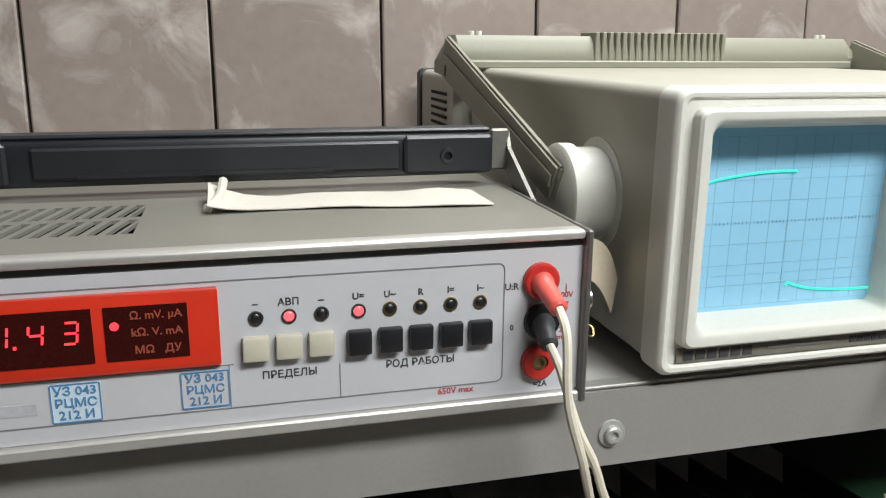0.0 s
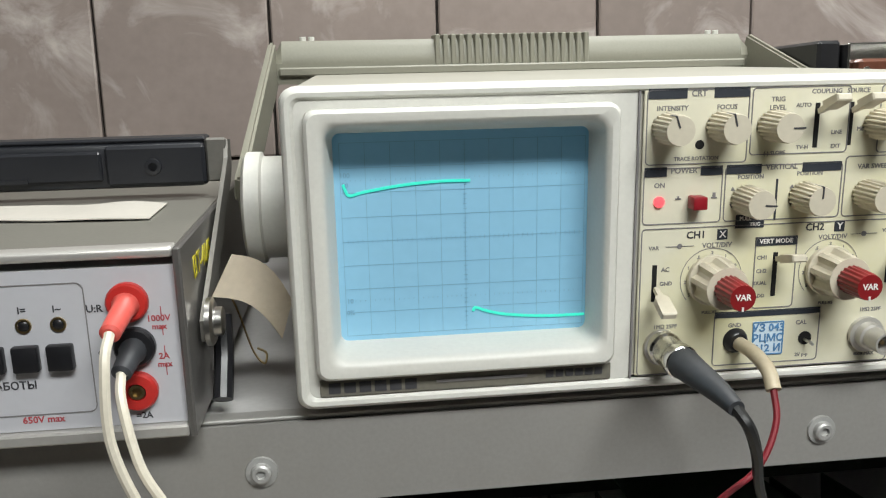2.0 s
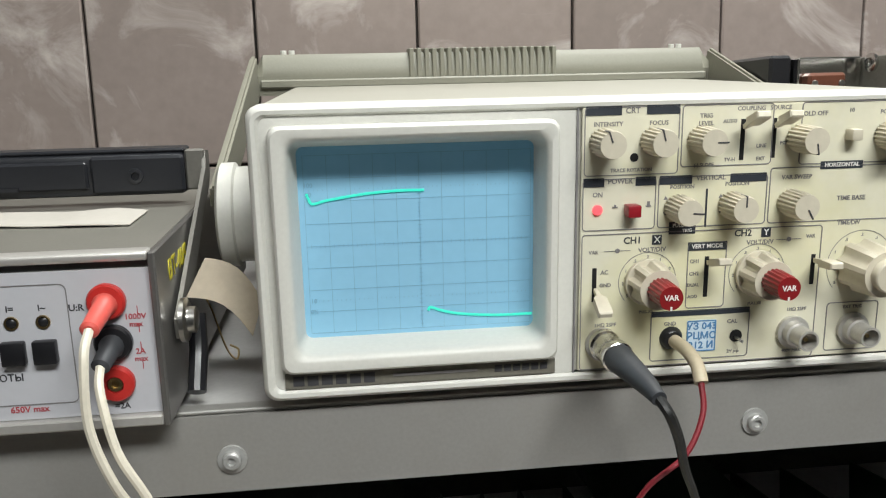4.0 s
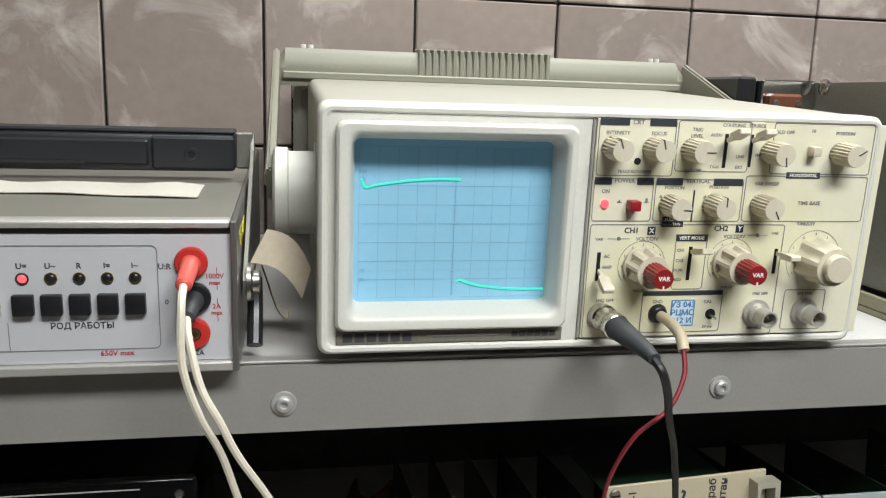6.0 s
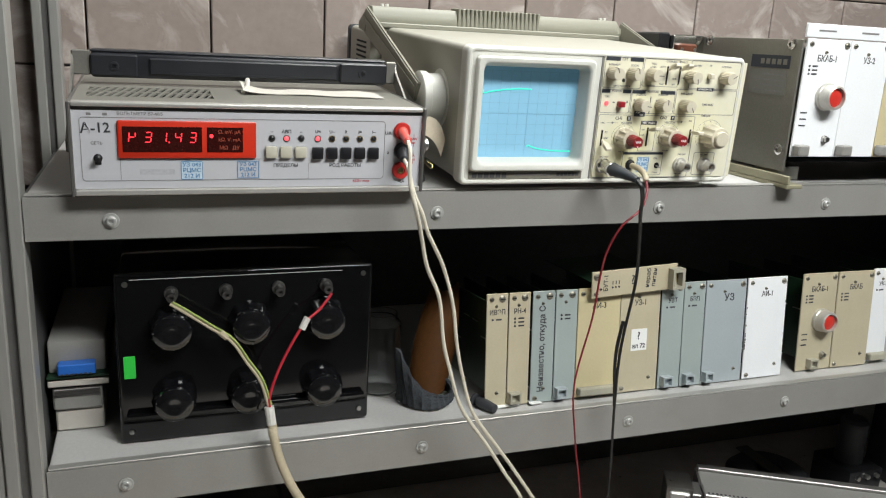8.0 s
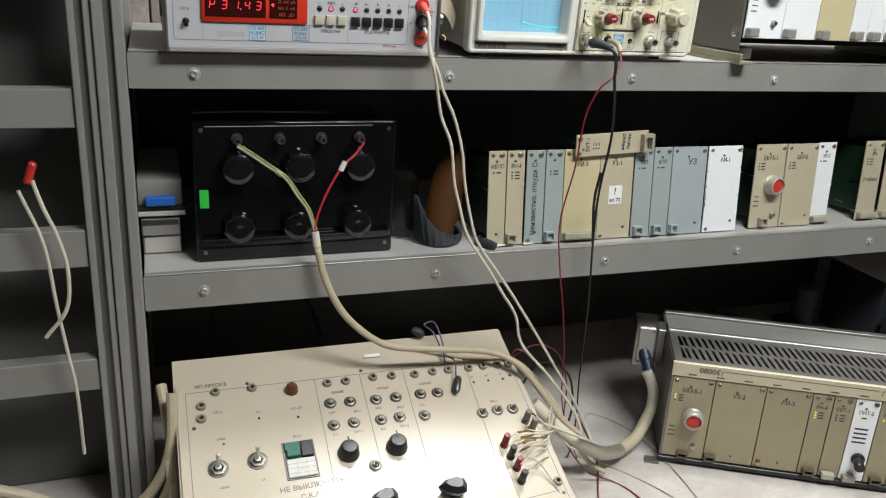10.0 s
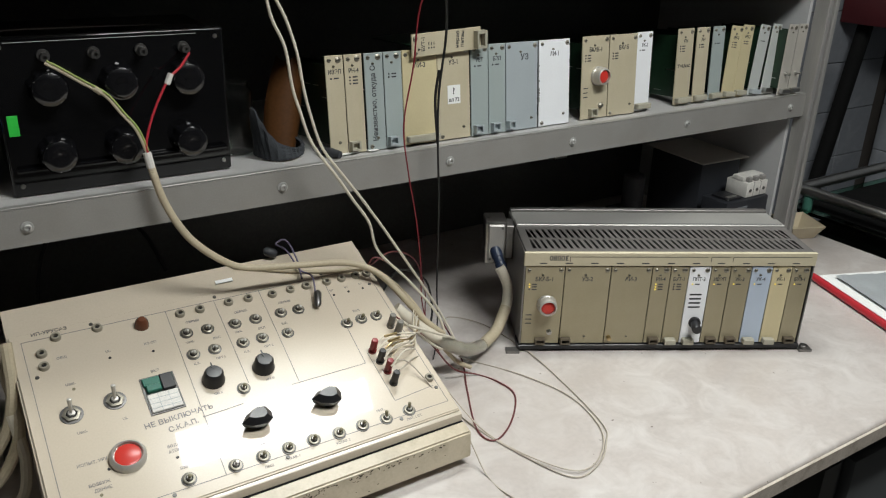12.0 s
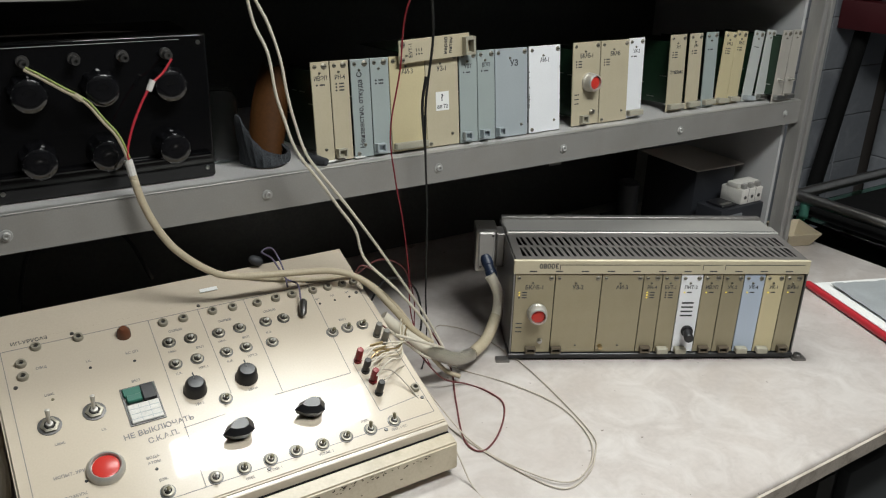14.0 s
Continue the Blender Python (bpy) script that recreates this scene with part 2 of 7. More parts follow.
M["crate_strip"] = mat("crate_strip", (0.55, 0.49, 0.35), 0.4, 0.1, 0.06, 20)
M["cable_cream"] = mat("cream_cable", (0.48, 0.41, 0.29), 0.5, 0, 0.12, 60, 400, 0.05, dirt=(0.3, 0.24, 0.15), dirt_scale=30, dirt_amount=0.4)
M["cable_white"] = mat("white_wire", (0.62, 0.57, 0.47), 0.45, 0, 0.08, 60)
M["cable_red"] = mat("red_wire", (0.20, 0.014, 0.022), 0.45, 0, 0.08, 60)
M["cable_maroon"] = mat("maroon_wire", (0.13, 0.03, 0.03), 0.5, 0, 0.08, 60)
M["cable_black"] = mat("black_wire", (0.012, 0.012, 0.012), 0.45, 0, 0.08, 60)
M["cable_purple"] = mat("grey_violet_wire", (0.12, 0.10, 0.16), 0.5, 0, 0.08, 60)
M["brown"] = mat("brown_panel", (0.060, 0.024, 0.007), 0.6, 0, 0.25, 14, 200, 0.03)
M["brown"].node_tree.nodes["Principled BSDF"].inputs["Specular IOR Level"].default_value = 0.12
M["matt_black"] = mat("matt_black_paint", (0.004, 0.004, 0.004), 0.85, 0, 0.2, 20)
M["matt_black"].node_tree.nodes["Principled BSDF"].inputs["Specular IOR Level"].default_value = 0.15
M["knob_rough"] = mat("faceted_black_plastic", (0.014, 0.014, 0.016), 0.30, 0, 0.3, 60, 300, 0.06)
M["switch_red"] = mat("dark_red_plastic", (0.28, 0.012, 0.020), 0.35, 0, 0.08, 60)
M["black_knob"] = mat("worn_black_bakelite", (0.006, 0.006, 0.007), 0.14, 0, 0.3, 60, 300, 0.06, coat=0.6)
M["cloth"] = mat("dark_knit", (0.036, 0.040, 0.046), 0.95, 0, 0.95, 700, 900, 0.9)
M["green_tag"] = mat("green_tag", (0.03, 0.55, 0.06), 0.5, 0, 0.1, 60)
M["blue_plug"] = mat("blue_connector", (0.02, 0.13, 0.5), 0.4, 0, 0.1, 60)
M["breaker"] = mat("white_breaker", (0.62, 0.60, 0.56), 0.5, 0, 0.15, 80)
M["clear"] = glass("clear_plastic", (0.85, 0.88, 0.88), 0.08)
M["green_glass"] = glass("green_glass", (0.35, 0.75, 0.55), 0.03)
M["red_frame"] = mat("red_lacquer", (0.045, 0.005, 0.007), 0.4, 0, 0.1, 20)
M["floor_mat"] = mat("floor_lino", (0.10, 0.095, 0.09), 0.5, 0, 0.2, 10)
# unseen walls, darkened so glossy black parts reflect little
M["room_wall"] = mat("dark_unseen_wall", (0.11, 0.105, 0.10), 0.7, 0, 0.08, 4)
M["ceiling_mat"] = mat("white_ceiling", (0.7, 0.7, 0.68), 0.8, 0, 0.04, 4)
M["cabinet"] = mat("grey_cabinet", (0.16, 0.17, 0.18), 0.45, 0, 0.08, 14)
M["navy_steel"] = mat("dark_navy_steel", (0.028, 0.030, 0.036), 0.45, 0.2, 0.15, 14)
M["wire_green"] = mat("yellow_green_wire", (0.30, 0.36, 0.10), 0.5)
M["red_cover"] = mat("red_cover", (0.42, 0.02, 0.03), 0.4, 0, 0.1, 30)
M["film"] = mat("grey_plastic_film", (0.34, 0.36, 0.37), 0.35, 0, 0.1, 20, 200, 0.1)
M["green_paint"] = mat("green_paint", (0.05, 0.16, 0.12), 0.5, 0, 0.1, 30)
M["nickel"] = mat("dull_nickel", (0.52, 0.50, 0.46), 0.36, 0.45, 0.1, 60)
M["nickel_dark"] = mat("tarnished_nickel", (0.30, 0.28, 0.23), 0.42, 0.8, 0.15, 60)
M["handle_grey"] = mat("olive_grey_handle", (0.24, 0.232, 0.185), 0.5, 0, 0.06, 10, 500, 0.06)
M["tube_light"] = glow("lit_tube", (1.0, 0.97, 0.93), 3.0, (0.8, 0.8, 0.8))


# ---- mesh helpers ----
def box(x0, x1, y0, y1, z0, z1, bevel=0.0, seg=2, bm=None):
    own = bmesh.new() if bm is None or bevel else bm
    r = bmesh.ops.create_cube(own, size=1)
    for v in r["verts"]:
        v.co = Vector(((x0 + x1) / 2 + v.co.x * (x1 - x0), (y0 + y1) / 2 + v.co.y * (y1 - y0), (z0 + z1) / 2 + v.co.z * (z1 - z0)))
    if bevel:
        bmesh.ops.bevel(own, geom=own.edges[:], offset=bevel, segments=seg, affect="EDGES", profile=0.5)
        if bm is not None:
            join(bm, own)
            return bm
    return own


def join(bm, other, m=None):
    me = bpy.data.meshes.new("tmp")
    other.to_mesh(me)
    if m is not None:
        me.transform(m)
    bm.from_mesh(me)
    bpy.data.meshes.remove(me)
    other.free()
    return bm


def turned(p, axis, profile, seg=24, bm=None):
    """A turned body: profile is [(along, radius)], from p along axis."""
    bm = bm or bmesh.new()
    q = Vector(axis).to_track_quat("Z", "Y").to_matrix()
    rings = []
    for a, r in profile:
        if r <= 0:
            rings.append([bm.verts.new(Vector(p) + q @ Vector((0, 0, a)))])
        else:
            rings.append([bm.verts.new(Vector(p) + q @ Vector((r * math.cos(i * math.tau / seg), r * math.sin(i * math.tau / seg), a))) for i in range(seg)])
    for a, b in zip(rings, rings[1:]):
        for i in range(seg):
            j = (i + 1) % seg
            if len(a) == 1 and len(b) == 1:
                continue
            if len(a) == 1:
                bm.faces.new((a[0], b[i], b[j])) if False else bm.faces.new((a[0], b[j], b[i]))
            elif len(b) == 1:
                bm.faces.new((a[i], a[j], b[0]))
            else:
                bm.faces.new((a[i], a[j], b[j], b[i]))
    for ring in (rings[0], rings[-1]):
        if len(ring) > 1:
            bm.faces.new(ring)
    bmesh.ops.recalc_face_normals(bm, faces=bm.faces[:])
    return bm


def disc(p, axis, r, h, seg=20, edge=0.0, bm=None):
    e = edge or min(r, abs(h)) * 0.12
    return turned(p, axis, [(0, r), (h - e, r), (h, r - e)], seg, bm)


def smooth_path(pts, n=8):
    pts = [Vector(p) for p in pts]
    full = [pts[0] * 2 - pts[1], *pts, pts[-1] * 2 - pts[-2]]
    out = []
    for a, b, c, d in zip(full, full[1:], full[2:], full[3:]):
        for k in range(n):
            t = k / n
            out.append(0.5 * (2 * b + (c - a) * t + (2 * a - 5 * b + 4 * c - d) * t * t + (3 * b - a - 3 * c + d) * t ** 3))
    out.append(pts[-1])
    return out


def tube(pts, r, seg=8, n=8, smooth=True, bm=None, r_end=None):
    bm = bm or bmesh.new()
    path = smooth_path(pts, n) if smooth else [Vector(p) for p in pts]
    rings, up = [], None
    for i, p in enumerate(path):
        d = (path[min(i + 1, len(path) - 1)] - path[max(i - 1, 0)]).normalized()
        if up is None:
            up = d.orthogonal().normalized()
        up = (up - d * up.dot(d)).normalized()
        side = d.cross(up)
        rr = r if r_end is None else r + (r_end - r) * i / (len(path) - 1)
        rings.append([bm.verts.new(p + rr * (up * math.cos(k * math.tau / seg) + side * math.sin(k * math.tau / seg))) for k in range(seg)])
    for a, b in zip(rings, rings[1:]):
        for k in range(seg):
            j = (k + 1) % seg
            bm.faces.new((a[k], a[j], b[j], b[k]))
    bm.faces.new(rings[0])
    bm.faces.new(rings[-1])
    bmesh.ops.recalc_face_normals(bm, faces=bm.faces[:])
    return bm


def rounded(x0, x1, z0, z1, r, y, seg=5):
    pts = []
    for cx, cz, a0 in ((x1 - r, z1 - r, 0), (x0 + r, z1 - r, 90), (x0 + r, z0 + r, 180), (x1 - r, z0 + r, 270)):
        for k in range(seg + 1):
            a = radians(a0 + 90 * k / seg)
            pts.append(Vector((cx + r * math.cos(a), y, cz + r * math.sin(a))))
    return pts


def loft(loops, cap_first=False, cap_last=False, bm=None):
    """Loops are (x0, x1, z0, z1, corner radius, y)."""
    bm = bm or bmesh.new()
    rings = [[bm.verts.new(p) for p in rounded(*l)] for l in loops]
    for a, b in zip(rings, rings[1:]):
        n = len(a)
        for i in range(n):
            j = (i + 1) % n
            bm.faces.new((a[i], a[j], b[j], b[i]))
    if cap_first:
        bm.faces.new(rings[0])
    if cap_last:
        bm.faces.new(rings[-1])
    bmesh.ops.recalc_face_normals(bm, faces=bm.faces[:])
    return bm


def finish(name, bm, material, parent=None, label="", sharp=35):
    me = bpy.data.meshes.new(name)
    bm.normal_update()
    for f in bm.faces:
        f.smooth = True
    for e in bm.edges:
        e.smooth = len(e.link_faces) == 2 and e.calc_face_angle(0) < radians(sharp)
    bm.to_mesh(me)
    bm.free()
    me.materials.append(M[material])
    ob = new(name, me)
    if parent is not None:
        ob.parent = parent
    if label:
        ob["label"] = label
    return ob


def part(name, bm, material, parent, label=""):
    return finish(name, bm, material, parent, label)


def thing(name, m, label, category, group="", kind=""):
    ob = new(name)
    ob.empty_display_size = 0.02
    ob.matrix_world = m
    return tagged(ob, label, category, group, kind)


def structure(name, bm, material, label, category):
    return tagged(finish(name, bm, material), label, category, kind="structure")


def lettering(s, parent, material, x, y, z, size, align="CENTER", turn=0.0, name="lettering", flat=False, squeeze=1.0):
    """Raised writing on a face that looks towards -y (flat: upwards)."""
    cu = bpy.data.curves.new("writing", "FONT")
    cu.body, cu.size, cu.align_x, cu.align_y, cu.extrude, cu.resolution_u = s, size, align, "CENTER", 0.00012, 2
    cu.offset = size * 0.016
    tmp = bpy.data.objects.new("writing", cu)
    me = bpy.data.meshes.new_from_object(tmp)
    bpy.data.objects.remove(tmp)
    bpy.data.curves.remove(cu)
    me.transform(Matrix.Diagonal((squeeze, 1, 1, 1)))
    me.transform(pose(x, y, z, 0 if flat else 90, 0, 0) @ pose(0, 0, 0, 0, 0, turn))
    me.name = name
    me.materials.clear()
    me.materials.append(M[material])
    ob = new(name, me)
    ob.parent = parent
    return ob


def bar(parent, material, x0, x1, z0, z1, y, name="printed_bar", t=0.0003):
    return part(name, box(x0, x1, y - t, y + 0.0002, z0, z1), material, parent)


def outline(parent, material, x0, x1, z0, z1, y, w=0.0005, r=0.003, name="printed_frame"):
    return part(name, loft([(x0, x1, z0, z1, r, y), (x0, x1, z0, z1, r, y - 0.0003), (x0 + w, x1 - w, z0 + w, z1 - w, r - w, y - 0.0003),
                            (x0 + w, x1 - w, z0 + w, z1 - w, r - w, y)]), material, parent)


# ---- structure ----
BENCH, SHELF_UP, SHELF_LO, WALL = 0.753, 1.320, 1.066, 0.445
TILT_UP = 3.0

structure("floor", box(-2.6, 2.6, -3.2, 0.6, -0.05, 0.0), "floor_mat", "dark worn linoleum floor of the workshop", "floor")
structure("ceiling", box(-2.6, 2.6, -3.2, 0.6, 2.7, 2.8), "ceiling_mat", "plain white painted ceiling", "ceiling")
wall_back = structure("wall_back", box(-2.6, 2.6, WALL + 0.006, WALL + 0.15, 0, 2.7), "grout", "back wall of marbled tiles with dark joints", "wall")
wall_right = structure("wall_right", box(2.13, 2.28, -3.2, WALL, 0, 2.7), "grout_pale", "side wall of pale blue-grey tiles", "wall")
# two unseen walls added to close the room and darken reflections
structure("wall_left", box(-2.75, -2.6, -3.2, 0.6, 0, 2.7), "room_wall", "unseen side wall added to close the room, kept dark for reflections", "wall")
structure("wall_front", box(-2.6, 2.6, -3.35, -3.2, 0, 2.7), "room_wall", "unseen wall added behind the viewpoint, kept dark for reflections", "wall")

# bench
bench = thing("workbench", pose(0, 0, 0), "white marbled laminate workbench with worn front edge", "workbench")
part("benchtop", box(-1.6, 1.20, -0.462, 0.44, BENCH - 0.028, BENCH, 0.006, 3), "bench", bench)
part("front_edge", box(-1.6, 1.20, -0.466, -0.4625, BENCH - 0.027, BENCH - 0.006), "bench_edge", bench, "worn and chipped brown edge strip")
part("apron", box(-1.55, 1.16, -0.40, -0.38, BENCH - 0.12, BENCH - 0.029), "cabinet", bench)
for lx in (-1.5, 0.2, 0.66):
    part("leg", box(lx, lx + 0.04, -0.40, -0.36, 0, BENCH - 0.13), "alu_dark", bench)
drawers = thing("drawer_cabinet", pose(0.72, -0.41, 0), "grey drawer cabinet with a dark bar handle under the bench", "cabinet")
part("body", box(0, 0.44, 0.02, 0.6, 0, BENCH - 0.125, 0.003), "cabinet", drawers)
for k, (a, b) in enumerate(((0.44, 0.62), (0.23, 0.43), (0.02, 0.22))):
    d = part("drawer_front", box(0.004, 0.436, 0.0, 0.019, a, b, 0.003), "cabinet", drawers)
    part("handle", tube([(0.14, 0, b - 0.05), (0.15, -0.025, b - 0.05), (0.29, -0.025, b - 0.05), (0.30, 0, b - 0.05)], 0.005, 8), "dark_steel", d, "dark bar handle")


# aluminium frame of the bench: posts, shelves
def post(name, x, y0, y1, z0, z1, w=0.030):
    ob = thing(name, pose(x, y0, z0), "grooved aluminium profile post of the bench frame", "post", "bench frame posts", "structure")
    d, h = y1 - y0, z1 - z0
    g, e = 0.008, 0.006
    bm = box(0, (w - g) / 2, 0, d, 0, h, 0.0012, 1)
    box((w + g) / 2, w, 0, d, 0, h, 0.0012, 1, bm)
    part("profile", bm, "alu", ob)
    # the groove's shade comes from its darker colour as well as its depth
    part("groove", box((w - g) / 2, (w + g) / 2, e, d - e, 0, h), "alu_dark", ob, "recessed groove with its shade put into the colour")
    return ob


post("post_left", -0.387, 0.0, 0.03, BENCH, 2.12)
post("post_right", 1.058, 0.0, 0.03, BENCH, 2.12)
post("post_neighbour", -0.4105, 0.004, 0.03, BENCH, 2.12, 0.0225)
post("post_rear_left", -0.387, 0.40, 0.43, BENCH, 2.12)
post("post_rear_right", 1.058, 0.40, 0.43, BENCH, 2.12)

BOLTS = (-0.290, 0.0, 0.250, 0.476, 0.733, 1.014)


def shelf(name, z, y, tilt, drop, label):
    ob = thing(name, pose(0, y, z, tilt), label, "shelf", "bench shelves", "structure")
    part("board", box(-0.355, 1.056, 0.0025, 0.395, -0.018, 0.0, 0.001, 1), "shelf", ob)
    fascia = part("fascia", box(-0.356, 1.057, -0.0, 0.0022, -drop, 0.0), "fascia", ob, "grey painted steel front strip")
    part("lip", box(-0.355, 1.056, 0.001, 0.010, 0.0004, 0.0022, 0.0006, 1), "alu", ob, "thin bright edge trim")
    for x in BOLTS:
        part("bolt", turned((x, 0, -0.021), (0, -1, 0), [(0, 0.0068), (0.0012, 0.0066), (0.0014, 0.0045), (0.0034, 0.0042), (0.0040, 0.0034), (0.0040, 0.0020), (0.0026, 0.0019), (0.0025, 0)], 18), "zinc", ob, "steel socket-head bolt with washer")
    return ob


shelf("shelf_upper", SHELF_UP, 0.0, 0.0, 0.037, "grey painted upper shelf with bolted front strip")
shelf("shelf_lower", SHELF_LO, 0.010, 0.0, 0.042, "grey painted lower shelf with bolted front strip")
structure("backboard", box(-0.357, 1.057, 0.398, 0.404, BENCH + 0.002, SHELF_UP - 0.02), "black_board", "matt black board behind the shelves", "board")
structure("side_panel_right", box(1.046, 1.054, 0.032, 0.396, BENCH + 0.003, SHELF_UP - 0.021), "white_panel", "white side panel of the shelf frame", "panel")
structure("side_panel_left", box(-0.372, -0.362, 0.032, 0.396, BENCH + 0.003, SHELF_UP - 0.021), "grey_board", "dark side panel of the shelf frame", "panel")

# neighbouring stand on the left
side = thing("neighbour_stand", pose(0, 0, 0), "neighbouring shelf stand with grey strips and black back", "shelf stand", kind="structure")
for z0, z1 in ((1.403, 1.447), (1.240, 1.281), (1.084, 1.127), (0.93, 0.97)):
    part("strip", box(-1.3, -0.4115, 0.008, 0.03, z0, z1, 0.001, 1), "fascia", side)
part("back", box(-1.3, -0.4115, 0.10, 0.13, BENCH + 0.002, 1.75), "black_board", side)

# lamp over the shelves, and an unseen lamp added as front fill
lamp = thing("bench_lamp", pose(0.36, 0.08, 2.40), "white fluorescent lamp hung over the bench", "lamp")
part("housing", box(-0.34, 0.34, -0.06, 0.06, 0.0, 0.05, 0.006), "white_panel", lamp)
part("tube", tube([(-0.30, 0, -0.018), (0.30, 0, -0.018)], 0.013, 12, smooth=False), "tube_light", lamp)
for gx in (-0.25, 0.25):
    part("rod", tube([(gx, 0, 0.049), (gx, 0, 0.301)], 0.005, 10, smooth=False), "steel", lamp)
clamp = thing("front_fill_lamp", pose(0.35, -0.88, 2.26), "unseen tube lamp added as front fill above the bench", "lamp")
part("housing", box(-0.43, 0.43, -0.18, 0.18, 0.0, 0.04, 0.005), "white_panel", clamp)
for ty in (-0.08, 0.08):
    part("tube", tube([(-0.39, ty, -0.018), (0.39, ty, -0.018)], 0.013, 12, smooth=False), "tube_light", clamp)
for gx in (-0.25, 0.25):
    part("rod", tube([(gx, 0, 0.039), (gx, 0, 0.441)], 0.005, 10, smooth=False), "steel", clamp)


# ---- voltmeter ----
FRONT = (0, -1, 0)


def slotted(x0, x1, y0, y1, z, t, n, lean, gap=0.45, bm=None):
    """A row of slanting slots: the bars between them, and the two long edges."""
    bm = bm or bmesh.new()
    p = (x1 - x0) / n
    e = (y1 - y0) * 0.08
    for i in range(n + 1):
        a, b = x0 + i * p - p * (1 - gap) / 2, x0 + i * p + p * (1 - gap) / 2
        a, b = max(a, x0), min(b, x1)
        vs = [bm.verts.new(c) for c in ((a - lean / 2, y0, z - t), (b - lean / 2, y0, z - t), (b + lean / 2, y1, z - t), (a + lean / 2, y1, z - t),
                                        (a - lean / 2, y0, z), (b - lean / 2, y0, z), (b + lean / 2, y1, z), (a + lean / 2, y1, z))]
        for f in ((0, 3, 2, 1), (4, 5, 6, 7), (0, 1, 5, 4), (1, 2, 6, 5), (2, 3, 7, 6), (3, 0, 4, 7)):
            bm.faces.new([vs[k] for k in f])
    return bm


SEGS = {"0": "abcdef", "1": "bc", "3": "abgcd", "4": "fgbc", "6": "afgedc", "#": "fgbe"}


def seven(parent, ch, x, y, z, w, h):
    t = w * 0.17
    spots = {"a": (0, h, w, 0), "g": (0, h / 2, w, 0), "d": (0, 0, w, 0), "f": (0, h / 2, 0, h / 2), "b": (w, h / 2, 0, h / 2), "e": (0, 0, 0, h / 2), "c": (w, 0, 0, h / 2)}
    bm = bmesh.new()
    for s in SEGS[ch]:
        sx, sz, dx, dz = spots[s]
        sl = 0.12
        vs = []
        if dx:
            q = [(sx + t * 0.5, sz - t / 2), (sx + dx - t * 0.5, sz - t / 2), (sx + dx - t * 0.5, sz + t / 2), (sx + t * 0.5, sz + t / 2)]
        else:
            q = [(sx - t / 2, sz + t * 0.6), (sx + t / 2, sz + t * 0.6), (sx + t / 2, sz + dz - t * 0.6), (sx - t / 2, sz + dz - t * 0.6)]
        lo = [bm.verts.new((x + a + b * sl, y, z + b)) for a, b in q]
        hi = [bm.verts.new((x + a + b * sl, y - 0.0004, z + b)) for a, b in q]
        bm.faces.new(hi)
        for k in range(4):
            bm.faces.new((lo[k], lo[(k + 1) % 4], hi[(k + 1) % 4], hi[k]))
    bmesh.ops.recalc_face_normals(bm, faces=bm.faces[:])
    return part("digit", bm, "red_lit", parent, "lit red segment digit")


def stamp(parent, x, z, y, w, h, lines, ghost=False):
    p = part("stamp", box(x - w / 2, x + w / 2, y - 0.0002, y, z - h / 2, z + h / 2), "stamp_paper" if not ghost else "meter_face", parent, "blue inked inspection stamp")
    n = len(lines)
    for k, s in enumerate(lines):
        lettering(s, p, "ink_blue", x, y - 0.0004, z + h * (0.5 - (k + 0.5) / n) * 0.92, h / n * 0.92, squeeze=1.05)
    outline(p, "ink_blue", x - w / 2, x + w / 2, z - h / 2, z + h / 2, y - 0.0002, 0.0005, 0.0008)
    return p


